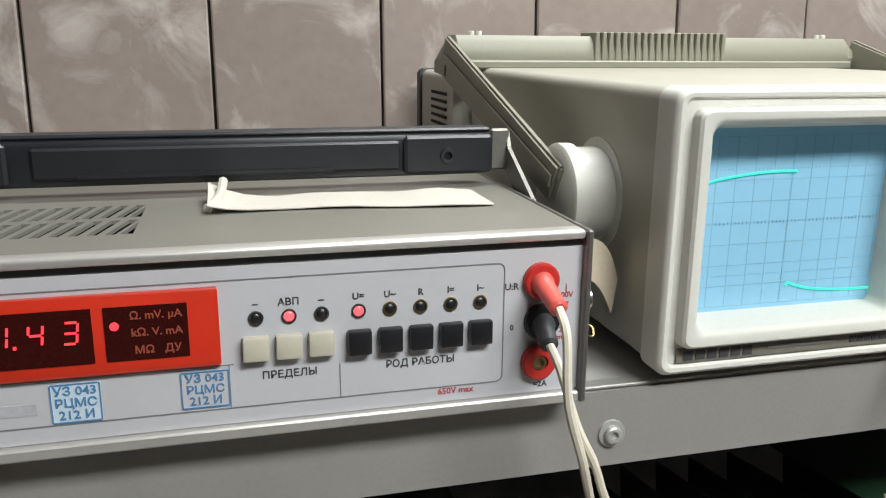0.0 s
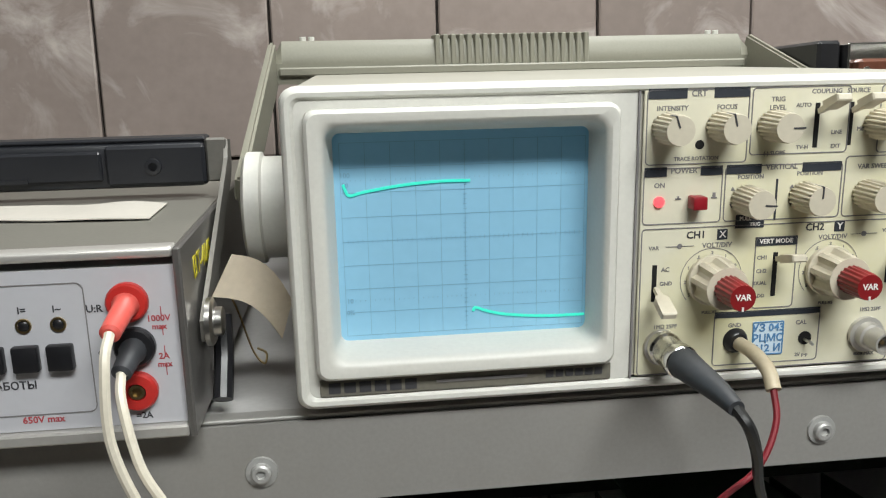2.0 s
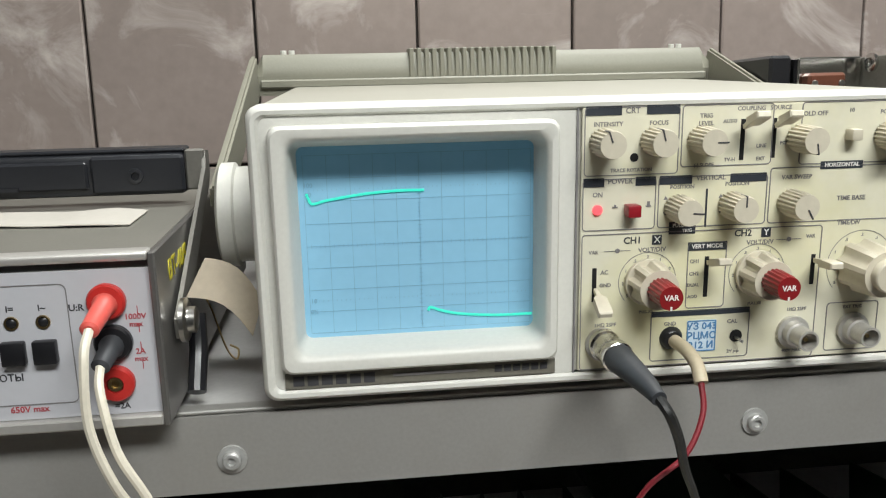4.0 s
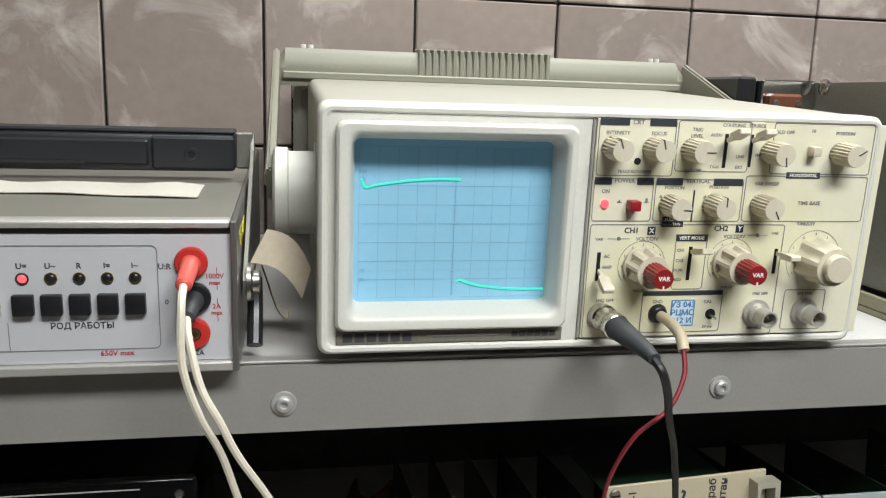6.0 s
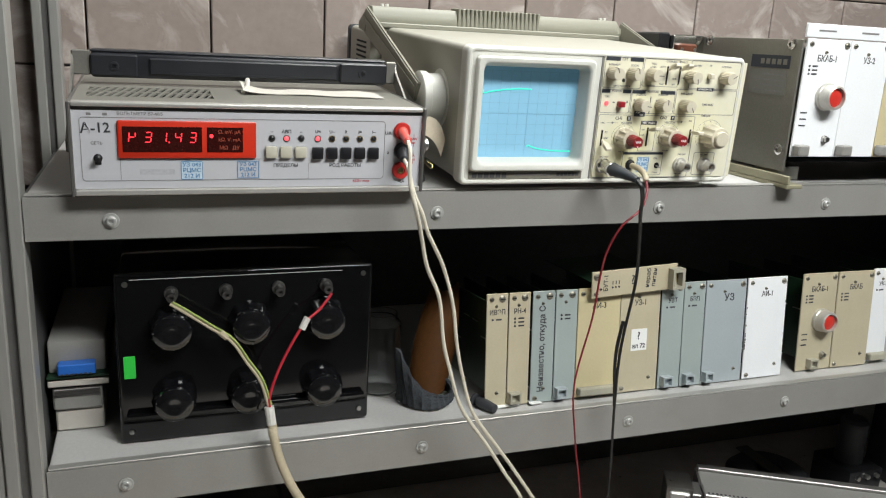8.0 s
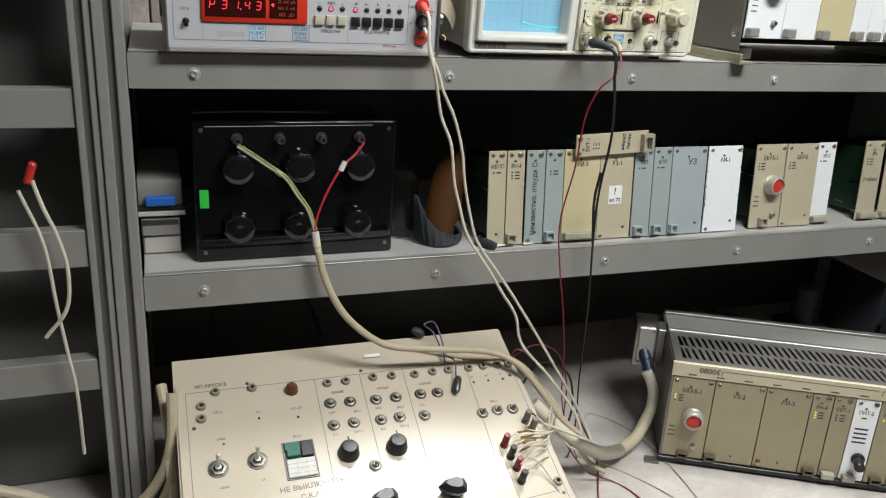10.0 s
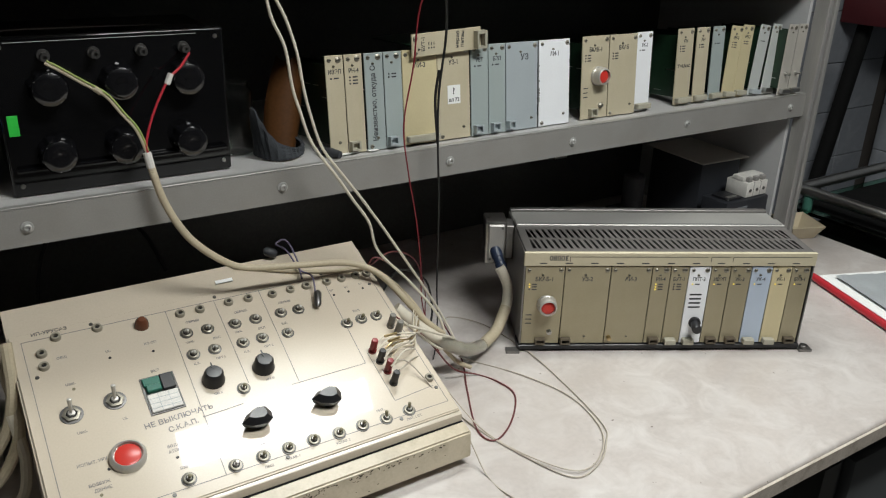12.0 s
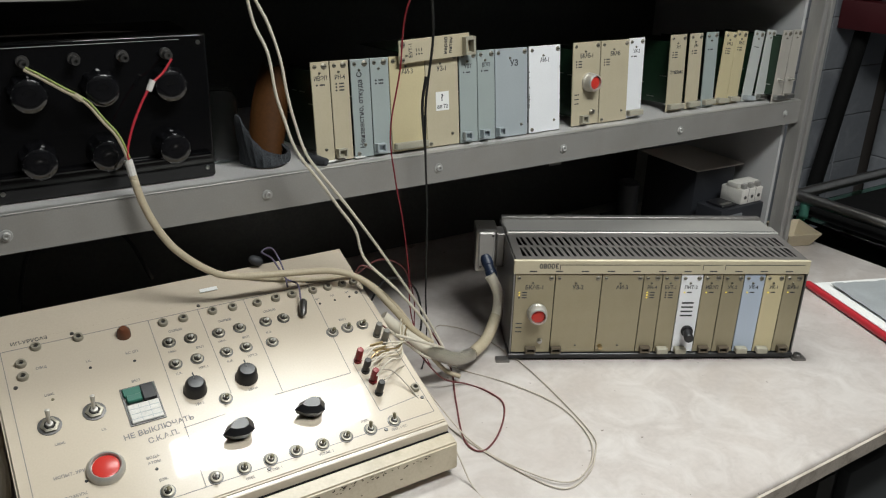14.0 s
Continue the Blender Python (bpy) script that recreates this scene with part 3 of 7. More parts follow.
def voltmeter():
    W, H, D = 0.296, 0.076, 0.27
    v = thing("voltmeter", pose(-0.3175, -0.013, SHELF_UP + 0.0035, TILT_UP), "grey-green digital voltmeter with lit red display on the upper shelf", "voltmeter")
    # case: top with vent opening, sides, bottom, back
    t = 0.0016
    vx0, vx1, vy = 0.014, 0.112, ((0.033, 0.060), (0.066, 0.093))
    bm = box(0.003, vx0 - 0.006, 0.004, D, H - t, H)
    box(vx1 + 0.006, W - 0.003, 0.004, D, H - t, H, bm=bm)
    box(vx0 - 0.006, vx1 + 0.006, 0.004, vy[0][0], H - t, H, bm=bm)
    box(vx0 - 0.006, vx1 + 0.006, vy[0][1], vy[1][0], H - t, H, bm=bm)
    box(vx0 - 0.006, vx1 + 0.006, vy[1][1], D, H - t, H, bm=bm)
    for a, b in vy:
        slotted(vx0, vx1, a, b, H, t, 14, 0.006, 0.56, bm)
        box(vx0 - 0.006, vx0 - 0.002, a, b, H - t, H, bm=bm)
        box(vx1 + 0.002, vx1 + 0.006, a, b, H - t, H, bm=bm)
    part("top_cover", bm, "meter_case", v, "grey painted top cover with two rows of slanting slots")
    # solid near-black block stands for the shade seen through the slots
    part("shade_filler", box(0.004, W - 0.004, 0.012, D - 0.004, 0.01, H - 0.022), "void", v)
    part("front_lip", box(0.003, W - 0.003, -0.003, 0.0065, H - 0.0035, H + 0.0006, 0.0015, 3), "meter_trim", v, "rounded bright metal lip")
    # dark strip drawn in for the shadow below the lip
    part("shadow_gap", box(0.003, W - 0.003, 0.0005, 0.004, H - 0.0065, H - 0.0036), "dark_steel", v)
    for a, b in ((0, 0.003), (W - 0.003, W)):
        part("side_plate", box(a, b, -0.004, D, 0, H + 0.0005, 0.0008, 1), "crate", v, "dark grey side plate")
    part("back_plate", box(0.003, W - 0.003, D - 0.003, D, 0, H - t), "meter_case", v)
    part("base", box(0.003, W - 0.003, 0.002, D - 0.003, 0.0, 0.003), "meter_case", v)
    part("bottom_trim", box(0.003, W - 0.003, -0.0035, 0.004, 0.0002, 0.0052, 0.0008, 1), "meter_trim", v, "scuffed bright bottom rail")
    for fx in (0.02, W - 0.03):
        for fy in (0.02, D - 0.03):
            part("foot", disc((fx, fy, 0.001), (0, 0, -1), 0.006, 0.0035 if fy < 0.1 else 0.012), "rubber", v)
    F = 0.0
    part("front_panel", box(0.003, W - 0.003, F, 0.002, 0.0055, H - 0.0068), "meter_face", v, "pale grey printed front panel")
    X = lambda wx: wx + 0.3175
    Z = lambda wz: wz - SHELF_UP - 0.0035
    # display window
    w = part("display_frame", loft([(0.0365, 0.1455, 0.0312, 0.0618, 0.0012, F), (0.0365, 0.1455, 0.0312, 0.0618, 0.0012, F - 0.0022), (0.0375, 0.1445, 0.0322, 0.0608, 0.001, F - 0.0028)], cap_last=True), "red_window", v, "bright red plastic display frame")
    part("digit_window", box(0.040, 0.1015, F - 0.0032, F - 0.0028, 0.0365, 0.0572), "red_dark", w)
    part("unit_window", box(0.1055, 0.1345, F - 0.0032, F - 0.0028, 0.0365, 0.0572), "red_dark", w)
    for ch, x in (("#", 0.0445), ("3", 0.0568), ("1", 0.0685), ("4", 0.0800), ("3", 0.0915)):
        seven(w, ch, x, F - 0.0033, 0.0447, 0.0046, 0.0080)
    part("decimal_point", box(0.0752, 0.0762, F - 0.0036, F - 0.0032, 0.0440, 0.0452), "red_lit", w)
    part("unit_led", disc((0.1090, F - 0.0032, 0.0500), FRONT, 0.0016, 0.0006, 14), "red_lit", w)
    for s, x, z in (("Ω. mV. µA", 0.1235, 0.0535), ("kΩ. V. mA", 0.1235, 0.0470), ("МΩ   ДУ", 0.1235, 0.0402)):
        lettering(s, w, "red_dim", x, F - 0.0034, z, 0.0042)
    # keys and lamps
    for k, wx in enumerate((-0.159, -0.1465, -0.134)):
        part("key", box(X(wx) - 0.0050, X(wx) + 0.0050, F - 0.004, F, Z(1.3550), Z(1.3648), 0.0009), "key", v, "ivory push key")
    for k in range(5):
        x = X(-0.119 + 0.0125 * k)
        part("push_button", box(x - 0.0047, x + 0.0047, F - 0.004, F, Z(1.3540), Z(1.3642), 0.0008), "black", v, "black push button")
    for k, wx in enumerate((-0.1585, -0.146, -0.1335, -0.119, -0.1065, -0.094, -0.0815, -0.069)):
        s = part("lamp_socket", turned((X(wx), F, Z(1.3715)), FRONT, [(0, 0.0030), (0.0006, 0.0029), (0.0006, 0.0022), (-0.001, 0.0021), (-0.001, 0)], 16), "brass" if k > 3 else "dark_steel", v)
        part("lamp_lens", turned((X(wx), F - 0.0001, Z(1.3715)), FRONT, [(0, 0.0021), (0.0006, 0.0014), (0.0009, 0)], 14), "red_led" if k in (1, 3) else "black", s, "lit red lamp" if k in (1, 3) else "dark lamp")
    tx = lambda s, wx, wz, size, m="ink", al="CENTER": lettering(s, v, m, X(wx), F - 0.0001, Z(wz), size, al)
    tx("АВП", -0.146, 1.3772, 0.0040), tx("–", -0.1585, 1.3772, 0.004), tx("–", -0.1335, 1.3772, 0.004)
    for k, s in enumerate(("U=", "U~", "R", "I=", "I~")):
        tx(s, -0.119 + 0.0125 * k, 1.3775, 0.0038)
    tx("ПРЕДЕЛЫ", -0.1465, 1.3478, 0.0043), tx("РОД РАБОТЫ", -0.094, 1.3478, 0.0043)
    tx("650V max", -0.079, 1.3335, 0.0038, "ink_red"), tx("U:R", -0.0555, 1.3768, 0.0040)
    tx("1000V", -0.0325, 1.3718, 0.0034, "ink_red"), tx("max", -0.0325, 1.3685, 0.0032, "ink_red")
    tx("2A", -0.0318, 1.3565, 0.0034, "ink_red"), tx("max", -0.0318, 1.3532, 0.0032, "ink_red"), tx("=2A", -0.0415, 1.3325, 0.0036)
    tx("0", -0.0550, 1.3590, 0.0034), tx("ВОЛЬТМЕТР В7-40/5", -0.2810, 1.3905, 0.0036, "ink_grey", "LEFT"), tx("СЕТЬ", -0.2970, 1.3665, 0.0034, "ink_grey")
    lettering("А-12", v, "ink", X(-0.2975), F - 0.0002, Z(1.3785), 0.0112, turn=2)
    outline(v, "ink_grey", 0.0085, 0.2590, 0.0120, 0.0640, F, 0.0004, 0.003)
    for a, b, c, d in ((0.0375, 0.1500, 0.0300, 0.0303), (0.1480, 0.1483, 0.0125, 0.0300), (0.1905, 0.1908, 0.0125, 0.0265), (0.0375, 0.0378, 0.0125, 0.0300)):
        bar(v, "ink_grey", a, b, c, d, F)
    for z0, z1 in ((0.0490, 0.0530), (0.0415, 0.0455), (0.0335, 0.0372), (0.0252, 0.0290)):
        bar(v, "ink_red", 0.2860, 0.2863, z0, z1, F)
    for k in (0, 1):
        part("faded_mark", box(0.014 + 0.012 * k, 0.0175 + 0.012 * k, F - 0.0003, F, 0.0655, 0.0675), "ink_grey", v)
    part("power_toggle", turned((X(-0.2965), F, Z(1.3545)), FRONT, [(0, 0.0034), (0.001, 0.0034), (0.0015, 0.0022), (0.006, 0.0026), (0.007, 0.0015), (0.0072, 0)], 14), "black", v, "black power toggle")
    part("toggle_slot", box(X(-0.2965) - 0.0024, X(-0.2965) + 0.0024, F - 0.0006, F, Z(1.3490), Z(1.3570), 0.0004, 1), "void", v)
    stamp(v, X(-0.2245), Z(1.3440), F, 0.0175, 0.0155, ("УЗ 043", "РЦМС", "212 И"))
    stamp(v, X(-0.1785), Z(1.3445), F, 0.0180, 0.0150, ("УЗ 043", "РЦМС", "212 И"), True)
    part("worn_sticker", box(0.052, 0.0795, F - 0.0002, F, 0.0170, 0.0215), "faded_ink", v)
    # jacks
    for wx, wz, m in ((-0.0430, 1.3790, "red_plastic"), (-0.0420, 1.3612, "black"), (-0.0428, 1.3432, "red_plastic")):
        j = part("jack", turned((X(wx), F, Z(wz)), FRONT, [(0, 0.0078), (0.0022, 0.0078), (0.0032, 0.0070), (0.0034, 0.0036), (0.0006, 0.0032), (0.0005, 0)], 24), m, v, "round banana jack")
        part("contact", turned((X(wx), F - 0.001, Z(wz)), FRONT, [(0, 0.0030), (0.0018, 0.0030), (0.0018, 0.0020), (0.0, 0.0019), (0, 0)], 16), "brass", j)
    # carrying handle
    h = part("handle_grip", loft_bar(0.0125, 0.2885), "grip", v, "black plastic grip of the folded handle")
    for a, b in ((-0.0035, -0.0015), (0.2975, 0.2995)):
        bm = bmesh.new()
        pts = [(0.014, 0.033), (0.026, 0.033), (0.119, 0.086), (0.124, 0.092), (0.124, 0.104), (0.115, 0.105), (0.111, 0.096), (0.020, 0.046), (0.013, 0.042)]
        lo = [bm.verts.new((a, y, z)) for y, z in pts]
        hi = [bm.verts.new((b, y, z)) for y, z in pts]
        bm.faces.new(lo), bm.faces.new(hi)
        for k in range(len(pts)):
            j = (k + 1) % len(pts)
            bm.faces.new((lo[k], lo[j], hi[j], hi[k]))
        bmesh.ops.recalc_face_normals(bm, faces=bm.faces[:])
        part("handle_arm", bm, "steel_arm", v, "bent bare metal handle arm")
    part("handle_end", box(-0.003, 0.0125, 0.113, 0.116, 0.084, 0.106, 0.001, 1), "steel_arm", v)
    part("handle_end", box(0.2885, 0.299, 0.113, 0.116, 0.084, 0.106, 0.001, 1), "steel_arm", v)
    for sx, sy in ((0.2960, 1),):
        part("pivot_bolt", turned((sx + 0.0035 * sy, 0.020, 0.0395), (sy, 0, 0), [(0, 0.010), (0.002, 0.010), (0.003, 0.0085), (0.003, 0.006), (0.006, 0.006), (0.0065, 0.005), (0.0065, 0)], 16), "steel", v, "steel handle pivot bolt")
    part("folding_foot", tube([(0.3020, 0.040, 0.036), (0.3025, 0.034, 0.020), (0.3025, 0.022, 0.004)], 0.0042, 10, 6), "black", v, "black plastic folding foot")
    me = lettering("ВТ-40/5", v, "yellow", 0, 0, 0, 0.012)
    me.data.transform(pose(W + 0.0002, 0.038, 0.062, 0, 0, 90))
    return v


def loft_bar(x0, x1):
    """The grip: a long bar with raised ends and a slot along its face."""
    bm = box(x0, x1, 0.112, 0.126, 0.082, 0.1045, 0.003, 2)
    box(x0 + 0.05, x1 - 0.05, 0.1095, 0.113, 0.086, 0.101, 0.0012, 1, bm)
    for a, b in ((x0, x0 + 0.04), (x1 - 0.048, x1)):
        box(a, b, 0.1085, 0.113, 0.0835, 0.1035, 0.0015, 1, bm)
    box(x0 + 0.07, x1 - 0.085, 0.1086, 0.1097, 0.0865, 0.0885, bm=bm)
    for sx in (x0 + 0.02, x1 - 0.025):
        turned((sx, 0.1085, 0.093), FRONT, [(0, 0.0042), (0.001, 0.0040), (0.0012, 0.0022), (-0.0005, 0.002), (-0.0005, 0)], 14, bm)
    box(x0, x1, 0.114, 0.130, 0.1043, 0.1068, 0.001, 1, bm)
    return bm


M["faded_ink"] = mat("faded_stamp", (0.43, 0.43, 0.46), 0.6, 0, 0.12, 200)
M["steel_arm"] = mat("dull_handle_metal", (0.22, 0.21, 0.19), 0.5, 0.6, 0.1, 40)
M["yellow"] = mat("yellow_paint", (0.55, 0.48, 0.03), 0.5)
voltmeter()

# paper strip on the voltmeter and the hanging tag
strip = thing("paper_strip", pose(-0.3175, -0.013, SHELF_UP + 0.0035, TILT_UP), "torn strip of cream paper on the voltmeter", "paper")
bm = bmesh.new()
cols = 16
rows_ = []
for i in range(cols + 1):
    u = i / cols
    x = 0.142 + 0.130 * u
    lift = 0.0006 + 0.007 * max(0, 1 - u * 7) ** 2 + 0.0006 * math.sin(u * 17)
    y0, y1 = 0.062 + 0.004 * math.sin(u * 5) - 0.003 * u, 0.098 - 0.003 * u + 0.002 * math.sin(u * 23)
    rows_.append([bm.verts.new((x + (0.004 - 0.012 * k * (u > 0.95)) * 0, y0 + (y1 - y0) * k / 3, 0.0772 + lift * (0.4 + 0.6 * k / 3))) for k in range(4)])
for a, b in zip(rows_, rows_[1:]):
    for k in range(3):
        bm.faces.new((a[k], b[k], b[k + 1], a[k + 1]))
sheet = part("sheet", bm, "paper", strip)
sm = sheet.modifiers.new("thick", "SOLIDIFY")
sm.thickness = 0.0005
part("curled_end", tube([(0.142, 0.066, 0.0782), (0.147, 0.080, 0.081), (0.149, 0.094, 0.086)], 0.0022, 8), "paper", strip, "curled grey end of the strip")

M["tag_card"] = mat("cream_card", (0.53, 0.455, 0.35), 0.75, 0, 0.08, 60, 300, 0.04, dirt=(0.36, 0.28, 0.19), dirt_scale=60, dirt_amount=0.4)
tag = thing("paper_tag", pose(0, 0, 0), "bent cream cardboard tag hanging from the voltmeter pivot", "tag")
bm = bmesh.new()
grid_ = []
for i in range(9):
    u = i / 8
    c = Vector((-0.0125, 0.012, 1.3810)).lerp(Vector((0.0120, 0.024, 1.3575)), u) + Vector((0.002 * math.sin(u * 3), 0.002, 0.0055 * math.sin(u * 3.14)))
    half = Vector((0.0045 - 0.002 * u, 0.002, 0.0085 - 0.0005 * u))
    grid_.append([bm.verts.new(c + half * k) for k in (-1, 0, 1)])
for a, b in zip(grid_, grid_[1:]):
    for k in range(2):
        bm.faces.new((a[k], b[k], b[k + 1], a[k + 1]))
card = part("card", bm, "tag_card", tag)
sm = card.modifiers.new("thick", "SOLIDIFY")
sm.thickness = 0.0006
part("wire_tie", tube([(-0.0135, 0.03, 1.372), (-0.010, 0.035, 1.360), (-0.004, 0.030, 1.343), (0.001, 0.026, 1.338), (0.002, 0.028, 1.342), (-0.002, 0.03, 1.344)], 0.0005, 6), "brass", tag, "thin copper wire tie")


# ---- oscilloscope ----
def knob_mesh(r, h, teeth=22, depth=0.09, base=1.0, dome=0.0):
    bm = bmesh.new()
    n = teeth * 4
    rings = []
    for y, f, d in ((0, 1.0 * base, depth), (-h * 0.9, 0.94, depth), (-h, 0.88, 0.0)):
        ring = []
        for i in range(n):
            a = i * math.tau / n
            rr = r * f * (1 - (d if i % 4 in (2, 3) else 0))
            ring.append(bm.verts.new((rr * math.cos(a), y, rr * math.sin(a))))
        rings.append(ring)
    for a, b in zip(rings, rings[1:]):
        for i in range(n):
            j = (i + 1) % n
            bm.faces.new((a[i], a[j], b[j], b[i]))
    bm.faces.new(rings[0]), bm.faces.new(rings[-1])
    bmesh.ops.recalc_face_normals(bm, faces=bm.faces[:])
    return bm


def small_knob(parent, x, z, ang, r=0.0064, h=0.0140, y=0.0):
    k = part("knob", knob_mesh(r, h, 20, 0.13), "knob", parent, "ribbed cream knob")
    k.matrix_basis = pose(x, y - 0.0006, z)
    p = part("pointer", box(-0.0003, 0.0003, -h - 0.0003, -h * 0.5, 0.0012, r * 0.96), "ink", k, "dark pointer line")
    p.matrix_basis = pose(0, 0, 0, 0, ang, 0)
    return k


def bnc(parent, x, z, y=0.0):
    b = part("bnc_socket", turned((x, y, z), FRONT, [(0, 0.0078), (0.002, 0.0078), (0.0024, 0.0060), (0.006, 0.0058), (0.0065, 0.0048), (0.015, 0.0048), (0.015, 0.0038), (0.006, 0.0037), (0.006, 0)], 22), "nickel", parent, "metal coaxial socket")
    part("lug", disc((x + 0.0045, y - 0.011, z), (1, 0, 0), 0.001, 0.002, 8), "steel", b)
    part("pin", disc((x, y - 0.0065, z), FRONT, 0.001, 0.006, 8), "brass", b)
    return b


def slide(parent, x, z0, z1, pos, up):
    s = part("slot", box(x - 0.0010, x + 0.0010, -0.0006, 0.0006, z0, z1), "void", parent, "black slider slot")
    bm = bmesh.new()
    ends = [[bm.verts.new((x_ * w, y_, z_ * h)) for x_, z_ in ((-1, -1), (1, -1), (1, 1), (-1, 1))] for y_, w, h in ((-0.0004, 0.0009, 0.0010), (-0.0052, 0.0010, 0.0012), (-0.0075, 0.0029, 0.0018), (-0.0172, 0.0031, 0.0015), (-0.0178, 0.0026, 0.0010))]
    for a, b in zip(ends, ends[1:]):
        for q in range(4):
            bm.faces.new((a[q], a[(q + 1) % 4], b[(q + 1) % 4], b[q]))
    bm.faces.new(ends[0]), bm.faces.new(ends[-1])
    bmesh.ops.recalc_face_normals(bm, faces=bm.faces[:])
    k = part("slider_cap", bm, "knob", s, "cream lever paddle")
    k.matrix_basis = pose(x + 0.0004, -0.001, pos, up, 0, 0)
    return s


def oscilloscope():
    W, H, D = 0.306, 0.1275, 0.395
    s = thing("oscilloscope", pose(0.018, -0.008, SHELF_UP + 0.0095, TILT_UP), "cream and grey oscilloscope with blue screen on the upper shelf", "oscilloscope")
    part("case", loft([(0.004, W - 0.004, 0.004, H - 0.004, 0.004, 0.016), (0.0, W - 0.001, 0.0, H - 0.0005, 0.006, 0.0165), (0.0, W - 0.001, 0.0, H - 0.0005, 0.006, 0.30),
                       (0.006, W - 0.006, 0.001, H - 0.002, 0.006, 0.303), (0.006, W - 0.006, 0.001, H - 0.002, 0.006, D)], True, True), "scope_case", s, "grey textured metal case")
    part("front_frame", loft([(0.001, W - 0.002, 0.0, H - 0.002, 0.006, 0.0165), (-0.001, W, -0.0022, H, 0.006, 0.015), (-0.001, W, -0.0022, H, 0.006, 0.002), (-0.0002, W - 0.0008, -0.0014, H - 0.0008, 0.006, 0.0), (0.0012, W - 0.0022, 0.0, H - 0.0022, 0.005, -0.0010),
                              (0.0030, W - 0.0035, 0.0018, H - 0.0038, 0.004, -0.0008), (0.0042, W - 0.0045, 0.0030, H - 0.0048, 0.004, 0.0006)]), "scope_bezel", s, "moulded cream front frame")
    part("rear_cover", loft([(-0.006, W + 0.006, 0.004, 0.118, 0.006, 0.306), (-0.012, W + 0.012, 0.002, 0.1215, 0.006, 0.312), (-0.013, W + 0.013, 0.002, 0.1215, 0.006, 0.412), (-0.010, W + 0.010, 0.004, 0.119, 0.006, 0.416)], True, True), "scope_case", s, "wider grey plastic rear cover")
    part("rear_bumper", loft([(-0.008, W + 0.008, 0.004, 0.118, 0.005, 0.4165), (-0.014, W + 0.014, 0.001, 0.1225, 0.006, 0.419), (-0.014, W + 0.014, 0.001, 0.1225, 0.006, 0.429), (-0.010, W + 0.010, 0.004, 0.119, 0.006, 0.432)], True, True), "rubber", s, "dark rubber rear bumper")
    for k in range(8):
        # slits are thin near-black bars on the side, shade by colour
        part("side_vent", box(-0.0134, -0.0115, 0.330, 0.378, 0.060 + 0.0062 * k, 0.0624 + 0.0062 * k), "void", s, "near-black bar for the shade in a vent slit")
    for fx in (0.02, W - 0.03):
        part("front_foot", disc((fx + 0.005, 0.04, 0.001), (0, 0, -1), 0.008, 0.011), "rubber", s)
        part("rear_foot", disc((fx + 0.005, 0.34, 0.001), (0, 0, -1), 0.008, 0.027), "rubber", s)
    # screen side
    part("seam", box(0.1383, 0.1391, -0.0002, 0.0012, 0.003, H - 0.003), "ink_grey", s)
    part("panel_back", box(0.1395, W - 0.004, 0.0011, 0.004, 0.004, H - 0.004), "scope_case", s)
    bz = part("screen_bezel", loft([(0.0040, 0.1392, 0.0028, H - 0.004, 0.003, 0.0008), (0.0076, 0.1302, 0.0118, 0.1192, 0.0045, 0.0006), (0.0080, 0.1298, 0.0122, 0.1188, 0.0045, -0.0046), (0.0092, 0.1288, 0.0134, 0.1177, 0.0045, -0.0060),
                              (0.0124, 0.1262, 0.0172, 0.1148, 0.0055, -0.0062), (0.0142, 0.1247, 0.0192, 0.1132, 0.0060, -0.0050), (0.0152, 0.1240, 0.0202, 0.1122, 0.0060, -0.0030), (0.0180, 0.1228, 0.0220, 0.1086, 0.0030, 0.0150)]), "scope_bezel", s, "deep rounded cream screen bezel")
    scr = part("screen", box(0.0178, 0.1232, 0.0050, 0.0056, 0.0214, 0.1094), "screen", s, "pale blue screen glass with a faint added glow")
    scr.matrix_basis = pose(0, 0.0096, 0)
    gx0, gx1, gz0, gz1 = 0.0205, 0.1215, 0.0240, 0.1048
    dx, dz = (gx1 - gx0) / 10, (gz1 - gz0) / 8
    for k in range(11):
        w = 0.00011
        bar(scr, "grid", gx0 + k * dx - w, gx0 + k * dx + w, gz0, gz1, 0.0050, "graticule_line", 0.0001)
    for k in range(9):
        bar(scr, "grid", gx0, gx1, gz0 + k * dz - 0.00011, gz0 + k * dz + 0.00011, 0.0050, "graticule_line", 0.00012)
    bm = bmesh.new()
    for k in range(51):
        x = gx0 + k * dx / 5
        box(x - 0.0001, x + 0.0001, 0.0047, 0.0050, gz0 + 4 * dz - 0.0007, gz0 + 4 * dz + 0.0007, bm=bm)
        for q in (1.5, 6.5):
            box(x - 0.0001, x + 0.0001, 0.0047, 0.0050, gz0 + q * dz - 0.0003, gz0 + q * dz + 0.0003, bm=bm)
    for k in range(41):
        z = gz0 + k * dz / 5
        box(gx0 + 5 * dx - 0.0007, gx0 + 5 * dx + 0.0007, 0.0047, 0.0050, z - 0.0001, z + 0.0001, bm=bm)
    part("graticule_scale", bm, "grid", scr)
    for t_, z in (("100", gz0 + 7.0 * dz - 0.003), ("90", gz0 + 6.5 * dz - 0.002), ("10", gz0 + 1.5 * dz), ("0%", gz0 + 1 * dz)):
        lettering(t_, scr, "grid", gx0 + 0.0018, 0.0048, z, 0.0028)
    up_ = [(0.0215, 0.0882), (0.0222, 0.0862), (0.0240, 0.0836), (0.0305, 0.0850), (0.0460, 0.0872), (0.0610, 0.0882), (0.0732, 0.0881)]
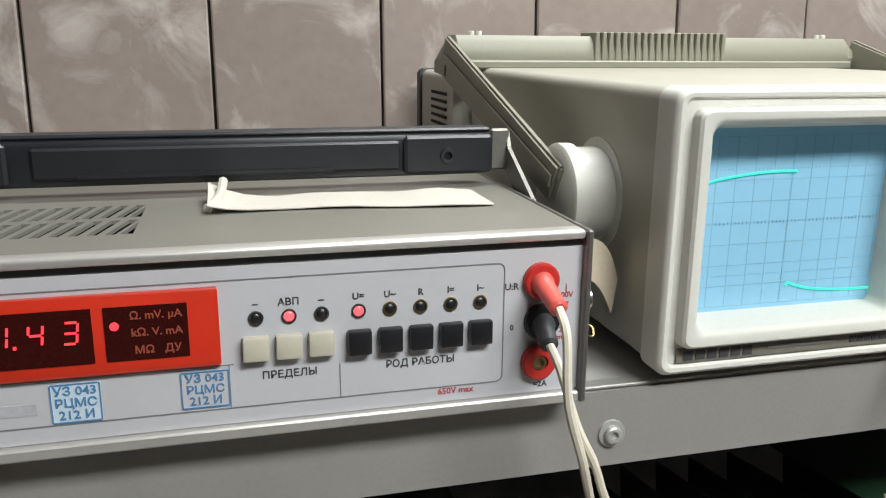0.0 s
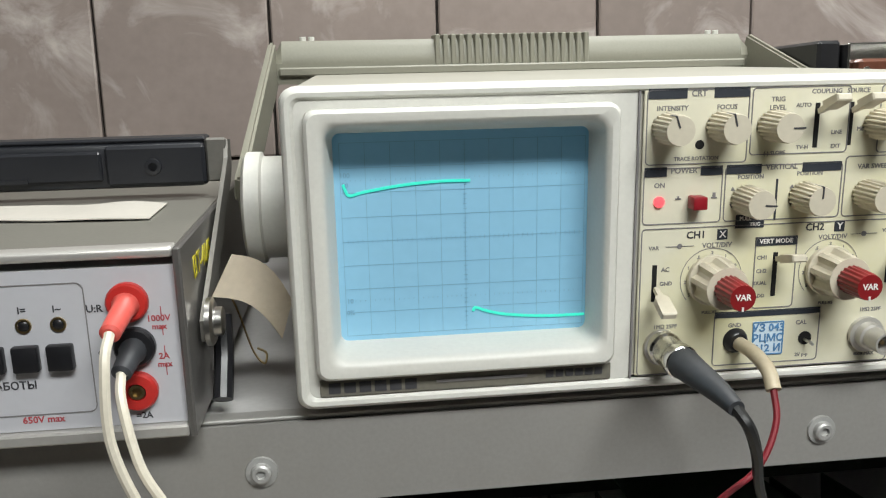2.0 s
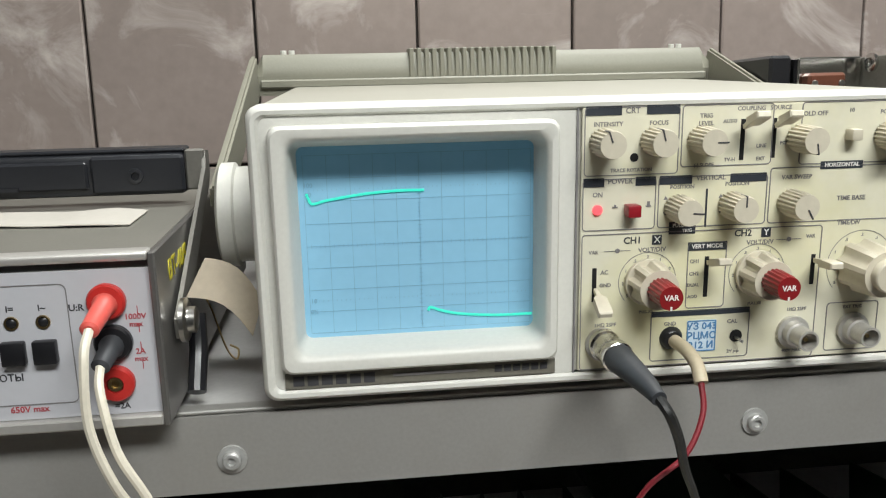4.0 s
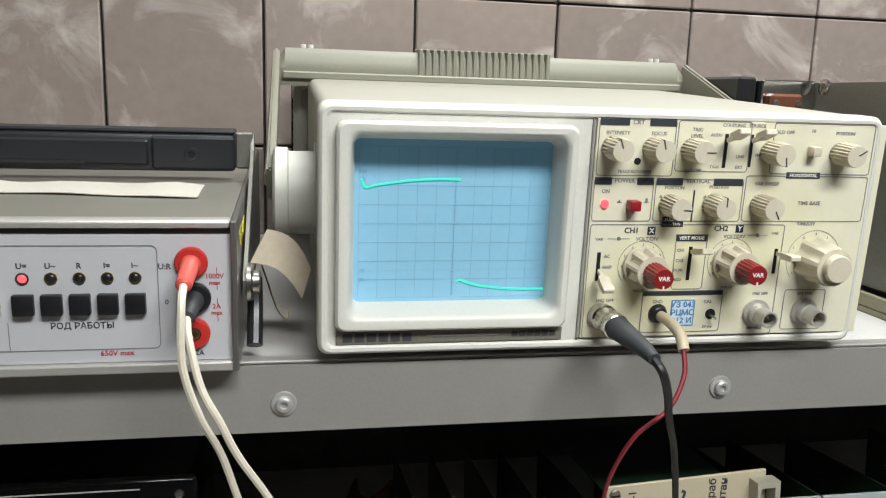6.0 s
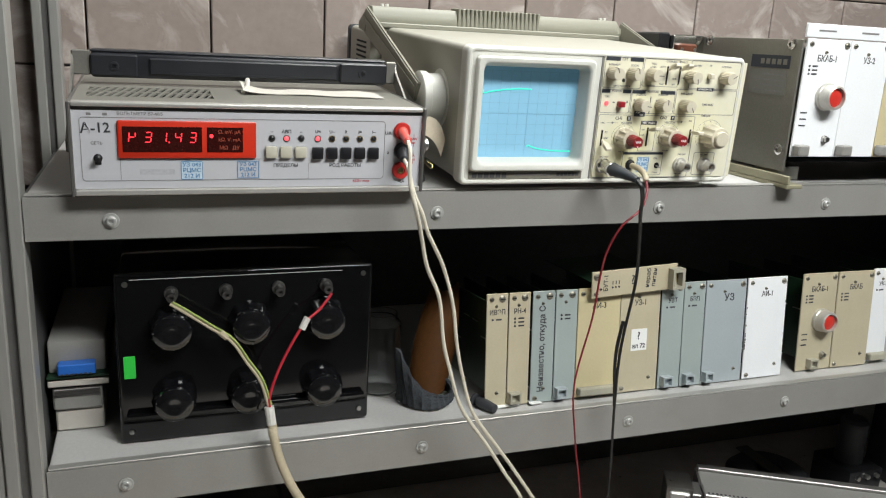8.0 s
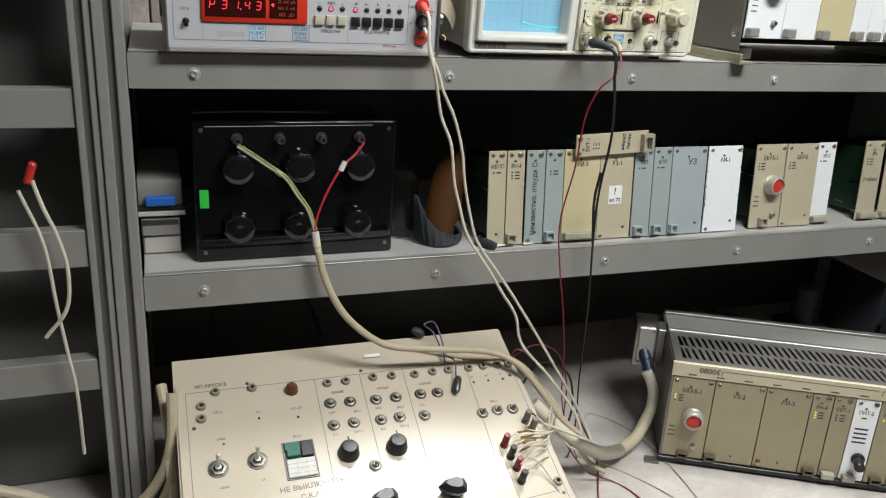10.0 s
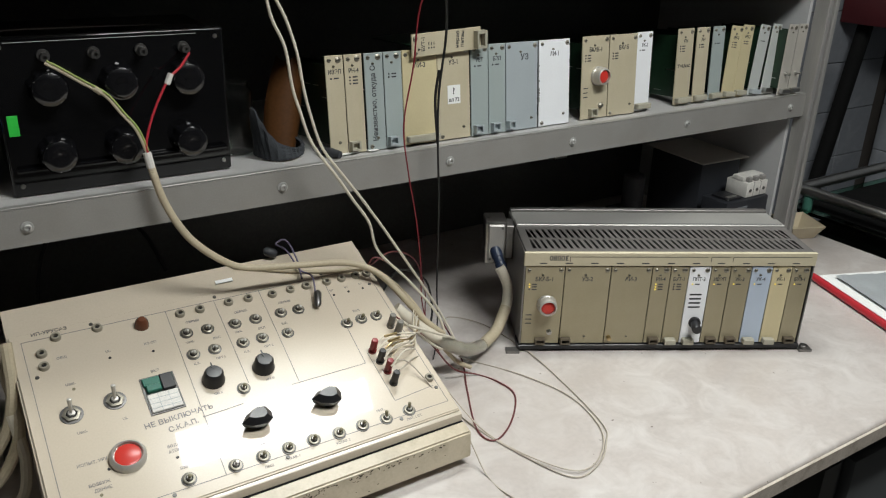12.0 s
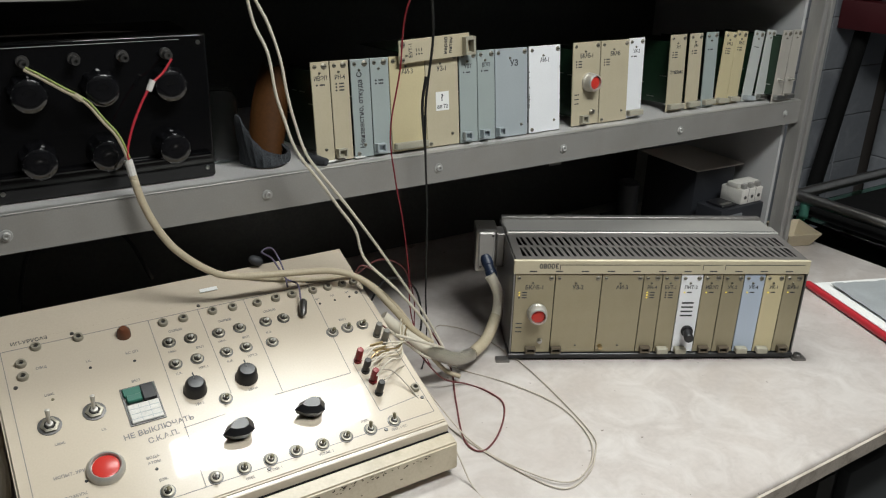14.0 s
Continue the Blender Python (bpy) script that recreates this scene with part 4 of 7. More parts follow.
    lo_ = [(0.0738, 0.0322), (0.0750, 0.0336), (0.0800, 0.0318), (0.0885, 0.0298), (0.1050, 0.0282), (0.1222, 0.0280)]
    for pts in (up_, lo_):
        part("trace", tube([(x, 0.0047, z) for x, z in pts], 0.00062, 6, 6), "trace", scr, "glowing turquoise trace")
    # dark strip colour holds the shade cast by the proud bezel above
    ns = part("name_strip", box(0.0085, 0.1300, -0.0004, 0.0009, 0.0035, 0.0108, 0.0003, 1), "strip_shade", s, "name strip coloured dark for the bezel's shade, with plain dark marks")
    for k in range(6):
        bar(ns, "ink", 0.0120 + 0.0062 * k, 0.0168 + 0.0062 * k, 0.0050, 0.0094, -0.0005)
    for k in range(6):
        bar(ns, "ink", 0.1020 + 0.0042 * k, 0.1052 + 0.0042 * k, 0.0062, 0.0092, -0.0005)
    bar(ns, "ink_grey", 0.056, 0.094, 0.0070, 0.0082, -0.0005)
    # control side
    cp = part("control_panel", box(0.1405, 0.3085, -0.0004, 0.001, 0.0040, H - 0.0045, 0.0003, 1), "scope_panel", s, "yellowed cream control panel")
    Y = -0.0004
    T = lambda t_, x, z, size, m="ink_grey", turn=0.0: lettering(t_, cp, m, x, Y - (0.0005 if m == "white_ink" else 0.0001), z, size, turn=turn)
    for a in ((0.1415, 0.1840, 0.0935, 0.1232), (0.1850, 0.2270, 0.0962, 0.1232), (0.1412, 0.1745, 0.0692, 0.0922), (0.1755, 0.2262, 0.0692, 0.0922), (0.1412, 0.2545, 0.0040, 0.0676),
              (0.1745, 0.2222, 0.0062, 0.0300), (0.2600, 0.2860, 0.0062, 0.0300), (0.2272, 0.3010, 0.0692, 0.0946), (0.1905, 0.2090, 0.0310, 0.0620), (0.2400, 0.3010, 0.0955, 0.1232)):
        outline(cp, "ink_grey", *a, Y, 0.0004, 0.0018)
    for a in ((0.1420, 0.1578, 0.1196, 0.1236), (0.1690, 0.1838, 0.1196, 0.1236), (0.1415, 0.1508, 0.0888, 0.0926), (0.1650, 0.1742, 0.0888, 0.0926), (0.1760, 0.1908, 0.0888, 0.0926),
              (0.2086, 0.2255, 0.0888, 0.0926), (0.1748, 0.2219, 0.0276, 0.0302), (0.2508, 0.2710, 0.0932, 0.0966), (0.1905, 0.2090, 0.0582, 0.0620), (0.1812, 0.1935, 0.0662, 0.0718)):
        bar(cp, "ink_bar", *a, Y, "printed_band")
    T("CRT", 0.1628, 0.1214, 0.0034), T("INTENSITY", 0.1520, 0.1158, 0.0027), T("FOCUS", 0.1746, 0.1158, 0.0027), T("TRACE ROTATION", 0.1628, 0.0957, 0.0022)
    T("TRIG", 0.1960, 0.1183, 0.0027), T("LEVEL", 0.1960, 0.1150, 0.0027), T("COUPLING   SOURCE", 0.2225, 0.1210, 0.0026), T("HOLD OFF", 0.2455, 0.1180, 0.0028)
    T("AUTO", 0.2070, 0.1157, 0.0023), T("TV-H", 0.2076, 0.0988, 0.0023), T("LINE", 0.2220, 0.1045, 0.0023), T("EXT", 0.2220, 0.0988, 0.0023), T("(-) SLOPE", 0.1958, 0.0968, 0.0023), T("MIN", 0.2328, 0.1055, 0.0023)
    T("POSITION", 0.2830, 0.1180, 0.0026), T("10", 0.2635, 0.1190, 0.0026)
    T("POWER", 0.1580, 0.0909, 0.0032), T("ON", 0.1480, 0.0852, 0.0029), T("VERTICAL", 0.1996, 0.0911, 0.0031), T("POSITION", 0.1865, 0.0874, 0.0025), T("POSITION", 0.2120, 0.0880, 0.0025)
    T("VAR SWEEP", 0.2400, 0.0900, 0.0028), T("HORIZONTAL", 0.2609, 0.0949, 0.0026, "white_ink"), T("TIME BASE", 0.2670, 0.0795, 0.0030), T("TIME/DIV", 0.2670, 0.0680, 0.0028)
    T("CH1", 0.1645, 0.0641, 0.0043, "ink"), T("CH2", 0.2163, 0.0652, 0.0043, "ink"), T("VOLT/DIV", 0.1738, 0.0595, 0.0029), T("VOLT/DIV", 0.2247, 0.0607, 0.0029)
    T("VERT MODE", 0.1995, 0.0601, 0.0027, "white_ink"), T("CH1", 0.1940, 0.0531, 0.0024), T("CH2", 0.1940, 0.0473, 0.0024), T("DUAL", 0.1938, 0.0420, 0.0022), T("ADD", 0.1938, 0.0365, 0.0022), T("VAR", 0.1467, 0.0593, 0.0023), T("VAR", 0.2490, 0.0625, 0.0023)
    T("AC", 0.1520, 0.0500, 0.0026), T("GND", 0.1525, 0.0440, 0.0024), T("1MΩ 25PF", 0.1530, 0.0252, 0.0024), T("GND", 0.1838, 0.0240, 0.0026), T("CAL", 0.2138, 0.0236, 0.0027), T("2V p-p", 0.2150, 0.0090, 0.0022)
    T("1MΩ 25PF", 0.2450, 0.0278, 0.0023), T("EXT TRIG", 0.2730, 0.0275, 0.0022), T("400V MAX", 0.2440, 0.0075, 0.0021), T("PULL X5", 0.1720, 0.0305, 0.0018), T("PULL X5", 0.2240, 0.0318, 0.0018), T("PULL", 0.1852, 0.0702, 0.0023, "white_ink"), T("TRIG", 0.1895, 0.0677, 0.0021, "white_ink")
    for x, z in ((0.1577, 0.0597), (0.2385, 0.0615)):
        bar(cp, "ink_grey", x - 0.0060, x + 0.0060, z - 0.0001, z + 0.0001, Y)
        part("printed_dot", disc((x, Y, z), FRONT, 0.0011, 0.0003, 12), "ink_grey", cp)
    for x in (0.1790, 0.2045):
        for z, d in ((0.0820, 1), (0.0765, -1)):
            tri = bmesh.new()
            tri.faces.new([tri.verts.new((x + q * 0.0010, Y - 0.0003, z + h * d * 0.0018)) for q, h in ((-1, 0), (1, 0), (0, 1))])
            part("printed_arrow", tri, "ink_grey", cp)
    for x, z, t_ in ((0.1758, 0.0640, "X"), (0.2272, 0.0652, "Y")):
        bar(cp, "ink_bar", x - 0.0022, x + 0.0022, z - 0.0022, z + 0.0022, Y)
        lettering(t_, cp, "white_ink", x, Y - 0.0005, z, 0.0040)
    for cx, cz, r in ((0.1720, 0.0450, 0.0135), (0.2240, 0.0465, 0.0135), (0.2745, 0.0478, 0.0165)):
        bm = bmesh.new()
        for k in range(40):
            a0, a1 = radians(-40 + 260 * k / 40), radians(-40 + 260 * (k + 1) / 40)
            q = [(r * math.cos(a0), r * math.sin(a0)), (r * math.cos(a1), r * math.sin(a1)), ((r - 0.0003) * math.cos(a1), (r - 0.0003) * math.sin(a1)), ((r - 0.0003) * math.cos(a0), (r - 0.0003) * math.sin(a0))]
            bm.faces.new([bm.verts.new((cx + a, Y - 0.0002, cz + b)) for a, b in q])
        part("printed_arc", bm, "ink_grey", cp)
        for k, n_ in enumerate(("5", "2", "1", ".5", ".2", ".1", "50", "20", "10")):
            a = radians(215 - 31 * k)
            T(n_, cx + (r - 0.0022) * math.cos(a), cz + (r - 0.0022) * math.sin(a), 0.0019)
    for x, z, a in ((0.1498, 0.1082, -20), (0.1724, 0.1082, -15), (0.1938, 0.1080, 90), (0.2395, 0.1074, 170), (0.2812, 0.1074, 60), (0.1846, 0.0782, 95), (0.2096, 0.0786, 0), (0.2375, 0.0786, 150)):
        small_knob(s, x, z, a, y=Y)
    for x, z in ((0.1720, 0.0450), (0.2240, 0.0465)):
        k = part("range_knob", knob_mesh(0.0100, 0.0150, 8, 0.20, 1.02), "knob", s, "fluted cream range knob")
        k.matrix_basis = pose(x, Y - 0.0006, z, 0, 12, 0)
        p = part("variable_knob", knob_mesh(0.0059, 0.0125, 18, 0.08), "maroon", k, "ribbed maroon fine knob")
        p.matrix_basis = pose(0, -0.0152, 0, 0, -12, 0)
        lettering("VAR", p, "white_ink", 0, -0.0127, 0.0002, 0.0034)
        part("pointer", box(-0.0004, 0.0004, -0.0129, -0.0124, -0.0052, -0.0036), "white_ink", p)
        part("skirt", disc((0, 0, 0), FRONT, 0.0108, 0.0022, 28), "knob", k)
    k = part("range_knob", knob_mesh(0.0118, 0.0190, 8, 0.15, 1.06), "knob", s, "large fluted cream time knob")
    k.matrix_basis = pose(0.2745, Y - 0.0006, 0.0478, 0, 15, 0)
    part("knob_cap", disc((0, -0.0188, 0), FRONT, 0.0076, 0.0045, 24), "knob", k)
    part("power_lamp", turned((0.1480, Y, 0.0786), FRONT, [(0, 0.0023), (0.001, 0.0022), (0.002, 0.0013), (0.0022, 0)], 16), "red_led", s, "lit red power lamp")
    part("power_switch", box(0.1600, 0.1660, Y - 0.0065, Y, 0.0756, 0.0810, 0.0007), "switch_red", s, "dark red power push switch")
    for a in ((0.1548, 0.1572, 0.0792, 0.0798), (0.1556, 0.1564, 0.0792, 0.0806), (0.1700, 0.1724, 0.0792, 0.0798), (0.1706, 0.1718, 0.0798, 0.0816)):
        bar(cp, "ink_grey", *a, Y)
    part("trim_hole", disc((0.1640, Y + 0.0002, 0.1012), FRONT, 0.0019, 0.0004, 14), "void", s)
    part("push_button", box(0.2612, 0.2662, Y - 0.006, Y, 0.1060, 0.1110, 0.0006), "knob", s)
    for a in ((0.2130, 0.0985, 0.1165, 0.1130, -22), (0.2276, 0.0990, 0.1165, 0.1130, -22), (0.1474, 0.0365, 0.0522, 0.0425, 24), (0.1998, 0.0362, 0.0552, 0.0525, -14), (0.2512, 0.0395, 0.0538, 0.0512, -4)):
        slide(s, *a)
    bar(cp, "ink_bar", 0.1976, 0.1984, 0.0690, 0.0862, Y)
    bnc(s, 0.1515, 0.0165, Y), bnc(s, 0.2435, 0.0170, Y), bnc(s, 0.2735, 0.0170, Y)
    part("ground_jack", turned((0.1845, Y, 0.0172), FRONT, [(0, 0.0056), (0.0025, 0.0045), (0.003, 0.0038), (0.003, 0.002), (0, 0.002), (0, 0)], 18), "black", s, "black ground jack")
    part("cal_hook", disc((0.2160, Y + 0.0002, 0.0165), FRONT, 0.0030, 0.0006, 14), "void", s)
    part("cal_pin", tube([(0.2155, -0.001, 0.0160), (0.2160, -0.005, 0.0160), (0.2172, -0.005, 0.0148)], 0.0007, 6), "steel", s)
    stamp(cp, 0.1990, 0.0175, Y, 0.0140, 0.0150, ("УЗ 043", "РЦМС", "212 И"))
    # carrying handle: hubs, arms, ribbed bar
    for x, d in ((0.001, -1), (W - 0.001, 1)):
        h = part("handle_hub", turned((x, 0.073, 0.0700), (d, 0, 0), [(0, 0.0290), (0.0015, 0.0290), (0.002, 0.0240), (0.016, 0.0240), (0.017, 0.0262), (0.0235, 0.0262), (0.0250, 0.0240), (0.0255, 0)], 40), "scope_bezel", s, "round cream handle hub")
    for x0, x1 in ((-0.0275, -0.0225), (W + 0.0165, W + 0.0215)):
        hb = bmesh.new()
        q = [(0.072, 0.066), (0.290, 0.120), (0.280, 0.150), (0.060, 0.086)]
        a = [hb.verts.new((x0, y, z)) for y, z in q]
        b = [hb.verts.new((x1, y, z)) for y, z in q]
        hb.faces.new(a), hb.faces.new(b)
        for k in range(4):
            j = (k + 1) % 4
            hb.faces.new((a[k], a[j], b[j], b[k]))
        bmesh.ops.recalc_face_normals(hb, faces=hb.faces[:])
        bmesh.ops.bevel(hb, geom=hb.edges[:], offset=0.0015, segments=2, affect="EDGES")
        part("handle_arm", hb, "handle_grey", s, "grey plastic handle arm")
    for x0 in (-0.0284, W + 0.0215):
        bm = box(-0.0004, 0.0010, 0, 0.222, -0.0035, 0.0035, 0.0005, 1)
        g = part("arm_rib", bm, "handle_grey", s)
        g.matrix_basis = pose(x0, 0.068, 0.078, 14.8, 0, 0)
    bm = loft_y(-0.0285, W + 0.0215)
    part("handle_bar", bm, "handle_grey", s, "grey plastic carrying bar")
    for k in range(20):
        x = 0.0890 + k * 0.00570
        part("grip_rib", box(x, x + 0.0033, 0.2740, 0.303, 0.1235, 0.1535, 0.0006, 1), "handle_grey", s)
    for x in (-0.004, W - 0.008):
        for o in (0, 0.006):
            part("bar_stud", disc((x + o, 0.292, 0.1500), (0, 0, 1), 0.0022, 0.0035, 10), "scope_bezel", s)
    return s


def loft_y(x0, x1):
    bm = bmesh.new()
    prof = [(0.277, 0.121), (0.275, 0.135), (0.278, 0.146), (0.283, 0.1505), (0.303, 0.1505), (0.307, 0.146), (0.307, 0.123)]
    cuts = [(x0, 0.0, 0.4), (x0 + 0.010, 0.0, 1.0), (x1 - 0.010, 0.0, 1.0), (x1, 0.0, 0.4)]
    rings = []
    for x, o, f in cuts:
        rings.append([bm.verts.new((x, y, 0.121 + (z - 0.121) * (f if z > 0.14 else 1))) for y, z in prof])
    for a, b in zip(rings, rings[1:]):
        for k in range(len(prof)):
            j = (k + 1) % len(prof)
            bm.faces.new((a[k], a[j], b[j], b[k]))
    bm.faces.new(rings[0]), bm.faces.new(rings[-1])
    box(x0 + 0.008, x1 - 0.008, 0.2725, 0.278, 0.1265, 0.1325, 0.001, 1, bm)
    bmesh.ops.recalc_face_normals(bm, faces=bm.faces[:])
    return bm


# name strip colour with the bezel's shade painted in
M["strip_shade"] = mat("shaded_name_strip", (0.16, 0.15, 0.12), 0.6, 0, 0.2, 40)
oscilloscope()


# ---- plug-in modules on the lower shelf ----
def face_plate(parent, w, h, material, y=0.0):
    return part("faceplate", box(0.0003, w - 0.0003, y, y + 0.0025, 0, h, 0.0005, 1), material, parent)


def plate_screw(parent, x, z, y=0.0, r=0.0030):
    s = part("screw", turned((x, y, z), FRONT, [(0, r), (0.0008, r), (0.0016, r * 0.7), (0.0017, 0)], 12), "nickel_dark", parent, "slotted steel screw")
    part("screw_slot", box(x - r * 0.75, x + r * 0.75, y - 0.0019, y - 0.0016, z - 0.0004, z + 0.0004), "void", s)
    return s


def latch(parent, x, z, w=0.013, h=0.012, material="latch"):
    bm = box(x, x + w, -0.009, 0, z, z + 0.002)
    box(x, x + w, -0.009, 0, z + h - 0.002, z + h, bm=bm)
    box(x, x + 0.002, -0.009, 0, z + 0.002, z + h - 0.002, bm=bm)
    box(x + w - 0.002, x + w, -0.009, 0, z + 0.002, z + h - 0.002, bm=bm)
    box(x + 0.002, x + w - 0.002, -0.003, 0, z + 0.002, z + h - 0.002, bm=bm)
    return part("extractor", bm, material, parent, "plastic extractor grip")


def fill_plate(parent, w, h, title, leds=(), red=False, marks=0, lettered="ink", title_z=None, rows=3):
    for x, z in ((0.006, h - 0.006), (w - 0.006, h - 0.006)):
        if w > 0.03 or x < w / 2:
            plate_screw(parent, x, z, r=0.0036 if x > w / 2 else 0.0028)
    if w <= 0.03:
        plate_screw(parent, w - 0.0075, h - 0.006, r=0.0040)
    plate_screw(parent, w * 0.45, h - 0.014, r=0.0018)
    if title:
        lettering(title, parent, lettered, w / 2, -0.0001, title_z or h - 0.021, 0.0094 if w > 0.04 else 0.0078, squeeze=0.86)
    for k, m in enumerate(leds):
        z = h - 0.029 - 0.0042 * k
        part("lamp", turned((0.0075, 0, z), FRONT, [(0, 0.0013), (0.0006, 0.0011), (0.0009, 0)], 10), m, parent)
        bar(parent, lettered, 0.0115, 0.0185, z - 0.0009, z + 0.0009, 0)
    for k in range(marks):
        bar(parent, lettered, 0.005, 0.014, 0.048 - 0.007 * k, 0.0495 - 0.007 * k, 0)
    if red:
        b = part("button_ring", turned((w * 0.60, 0, h * 0.52), FRONT, [(0, 0.0150), (0.004, 0.0150), (0.005, 0.0140), (0.013, 0.0138), (0.016, 0.0128), (0.017, 0.0108), (0.011, 0.0104), (0.011, 0)], 28), "nickel", parent, "bright metal button collar")
        part("button_cap", turned((w * 0.60, -0.011, h * 0.52), FRONT, [(0, 0.0102), (0.0022, 0.0100), (0.0032, 0.0080), (0.0034, 0)], 24), "red_button", b, "round red push button")
        part("push_pin", turned((w * 0.72, 0, 0.020), FRONT, [(0, 0.0042), (0.003, 0.0040), (0.003, 0.0030), (0.006, 0.0028), (0.006, 0)], 14), "steel", parent, "small metal push button")


M["red_button"] = mat("red_button", (0.55, 0.035, 0.025), 0.3, 0, 0.06, 60)
MH = 0.1285


def module(x, w, material, title, y=0.0365, lean=6.0, roll=0.0, leds=(), red=False, marks=0, grip="left", label="", depth=0.16, grip_mat="latch", board=True, z=0.0):
    m = thing("plug_in_module", pose(x, y, SHELF_LO + 0.0018 + z, -lean, roll, random.uniform(-1.0, 1.0)), label or "plug-in electronic module standing on the lower shelf", "module", "spare modules on the shelf")
    face_plate(m, w, MH, material)
    if board:
        b = part("circuit_board", box(w * 0.30, w * 0.30 + 0.0016, 0.0027, depth, 0.012, MH - 0.012), "pcb", m, "green circuit board")
        for k in range(5):
            yy, zz = 0.015 + 0.026 * k, 0.02 + 0.07 * random.random()
            hgt = min(0.012, w * 0.5) * random.uniform(0.5, 1)
            part("component", box(w * 0.30 + 0.0017, w * 0.30 + 0.0017 + hgt, yy, yy + 0.014, zz, zz + 0.018, 0.001, 1), random.choice(("black", "rubber", "steel", "dark_steel")), b)
            part("solder_row", box(w * 0.30 - 0.0010, w * 0.30 - 0.0001, yy, yy + 0.016, zz, zz + 0.0012), "steel", b)
    fill_plate(m, w, MH, title, leds, red, marks)
    if grip == "left":
        latch(m, max(0.001, w / 2 - 0.012), 0.004, min(0.013, w - 0.004), material=grip_mat)
    elif grip == "screw":
        plate_screw(m, 0.006, 0.005), plate_screw(m, w - 0.012, 0.016, r=0.0022)
    elif grip == "bar":
        part("extractor", box(0.002, w - 0.002, -0.010, 0, 0.004, 0.013, 0.0012, 1), grip_mat, m, "grey extractor grip")
    return m


off = "ink"
a = module(0.0800, 0.0262, "mod_beige", "ИВЭП", leds=(off,), grip="screw", label="beige supply module with small printed legend on the shelf")
a = module(0.1066, 0.0262, "mod_beige", "РН-4", leds=(off, off, off), label="narrow beige module with dark latch grip on the shelf")
g = module(0.1352, 0.0280, "mod_green", "", grip="screw", label="grey-green module with handwriting along its plate")
lettering("Неизвестно, откуда С", g, "ink", 0.0125, -0.0002, 0.062, 0.0100, turn=90, squeeze=0.95)
module(0.1640, 0.0275, "mod_green", "", leds=(off, off), grip_mat="mod_grey", label="grey-green module with scribbled marks on the shelf")
a = module(0.1922, 0.0555, "mod_yellow", "АИ-3", grip="bar", label="wide cream module with grey latch on the shelf")
a = module(0.2482, 0.0545, "mod_beige", "УЗ-1", grip="screw", label="beige module with a white paper label on it")
note = part("paper_label", box(0.016, 0.0375, -0.0005, 0, 0.050, 0.076), "paper_white", a, "white paper label with handwriting")
lettering("?", note, "ink", 0.026, -0.0007, 0.0675, 0.013), lettering("ал 72", note, "ink", 0.0265, -0.0007, 0.0555, 0.0075)
module(0.3038, 0.0305, "mod_green", "УВТ", leds=(off,), grip_mat="mod_grey", label="narrow grey-green module on the lower shelf")
module(0.3350, 0.0305, "mod_green", "БЭП", leds=(off,), grip_mat="mod_grey", label="grey-green module with printed legend on the shelf")
a = module(0.3662, 0.0590, "mod_grey", "", grip="screw", label="wide blue-grey module with a handwritten mark")
lettering("УЗ", a, "ink", 0.034, -0.0002, MH - 0.022, 0.012)
latch(a, 0.001, 0.004, 0.012, material="mod_grey")
a = module(0.4280, 0.0610, "mod_white", "АИ-1", grip="screw", label="white module with worn edges on the shelf")
for k in range(14):
    q = random.uniform(0.004, MH - 0.004)
    w, h = random.uniform(0.0006, 0.0018), random.uniform(0.001, 0.004)
    x = 0.0003 if k % 3 else 0.0605 - w
    part("paint_chip", box(x, x + w, -0.0003, 0.0004, q, q + h, 0.0001, 1), "dark_steel", a)
module(0.5160, 0.0570, "mod_beige", "БКАБ-1", y=0.041, lean=5, leds=(off, off, off), red=True, marks=3, label="beige module with a round red push button")
module(0.5735, 0.0600, "mod_beige", "БКАБ", y=0.041, lean=5, leds=(off, off, off), grip="screw", label="wide beige module with small legend on the shelf")
module(0.6370, 0.0350, "mod_white", "УК-2", y=0.047, lean=4, leds=(off,), grip="bar", label="narrow white module with grey grip on the shelf")
a = module(0.7360, 0.0390, "mod_beige", "РН", y=0.050, lean=4, leds=(off, off, off), grip="bar", label="beige module with a handwritten note on the shelf")
lettering("T=65мс", a, "ink", 0.019, -0.0002, 0.066, 0.0090)
module(0.7830, 0.0320, "mod_beige", "РН", y=0.050, lean=4, leds=(off, off), grip="bar", label="narrow beige module standing on the shelf")
module(0.8240, 0.0310, "mod_green", "", y=0.050, lean=4, leds=(off,), grip="bar", label="narrow green-grey module standing on the shelf")
module(0.8630, 0.0310, "mod_yellow", "РН-3", y=0.053, lean=4, roll=6, leds=(off, off, off), grip="bar", label="cream module leaning sideways on the shelf")
module(0.8950, 0.0300, "mod_yellow", "РН-3", y=0.053, lean=4, roll=6, leds=(off, off), grip="bar", label="cream module leaning against its neighbour")
module(0.9330, 0.0290, "mod_green_pale", "", y=0.050, lean=4, roll=9, leds=(off,), grip="bar", grip_mat="mod_grey", label="pale grey-green module leaning sideways on the shelf")
module(0.9640, 0.0260, "mod_green_pale", "", y=0.045, lean=4, roll=8, grip="bar", grip_mat="steel", label="grey module leaning sideways on the shelf")
for x in (0.9830, 1.0130):
    a = module(x, 0.0270, "mod_metal", "", y=0.022, lean=2, roll=3, grip="bar", grip_mat="steel", label="bare metal module with a knurled screw on the shelf")
    part("knurled_screw", turned((0.012, 0, 0.040), FRONT, [(0, 0.0035), (0.004, 0.0035), (0.005, 0.002), (0.012, 0.002), (0.012, 0)], 12), "steel", a)

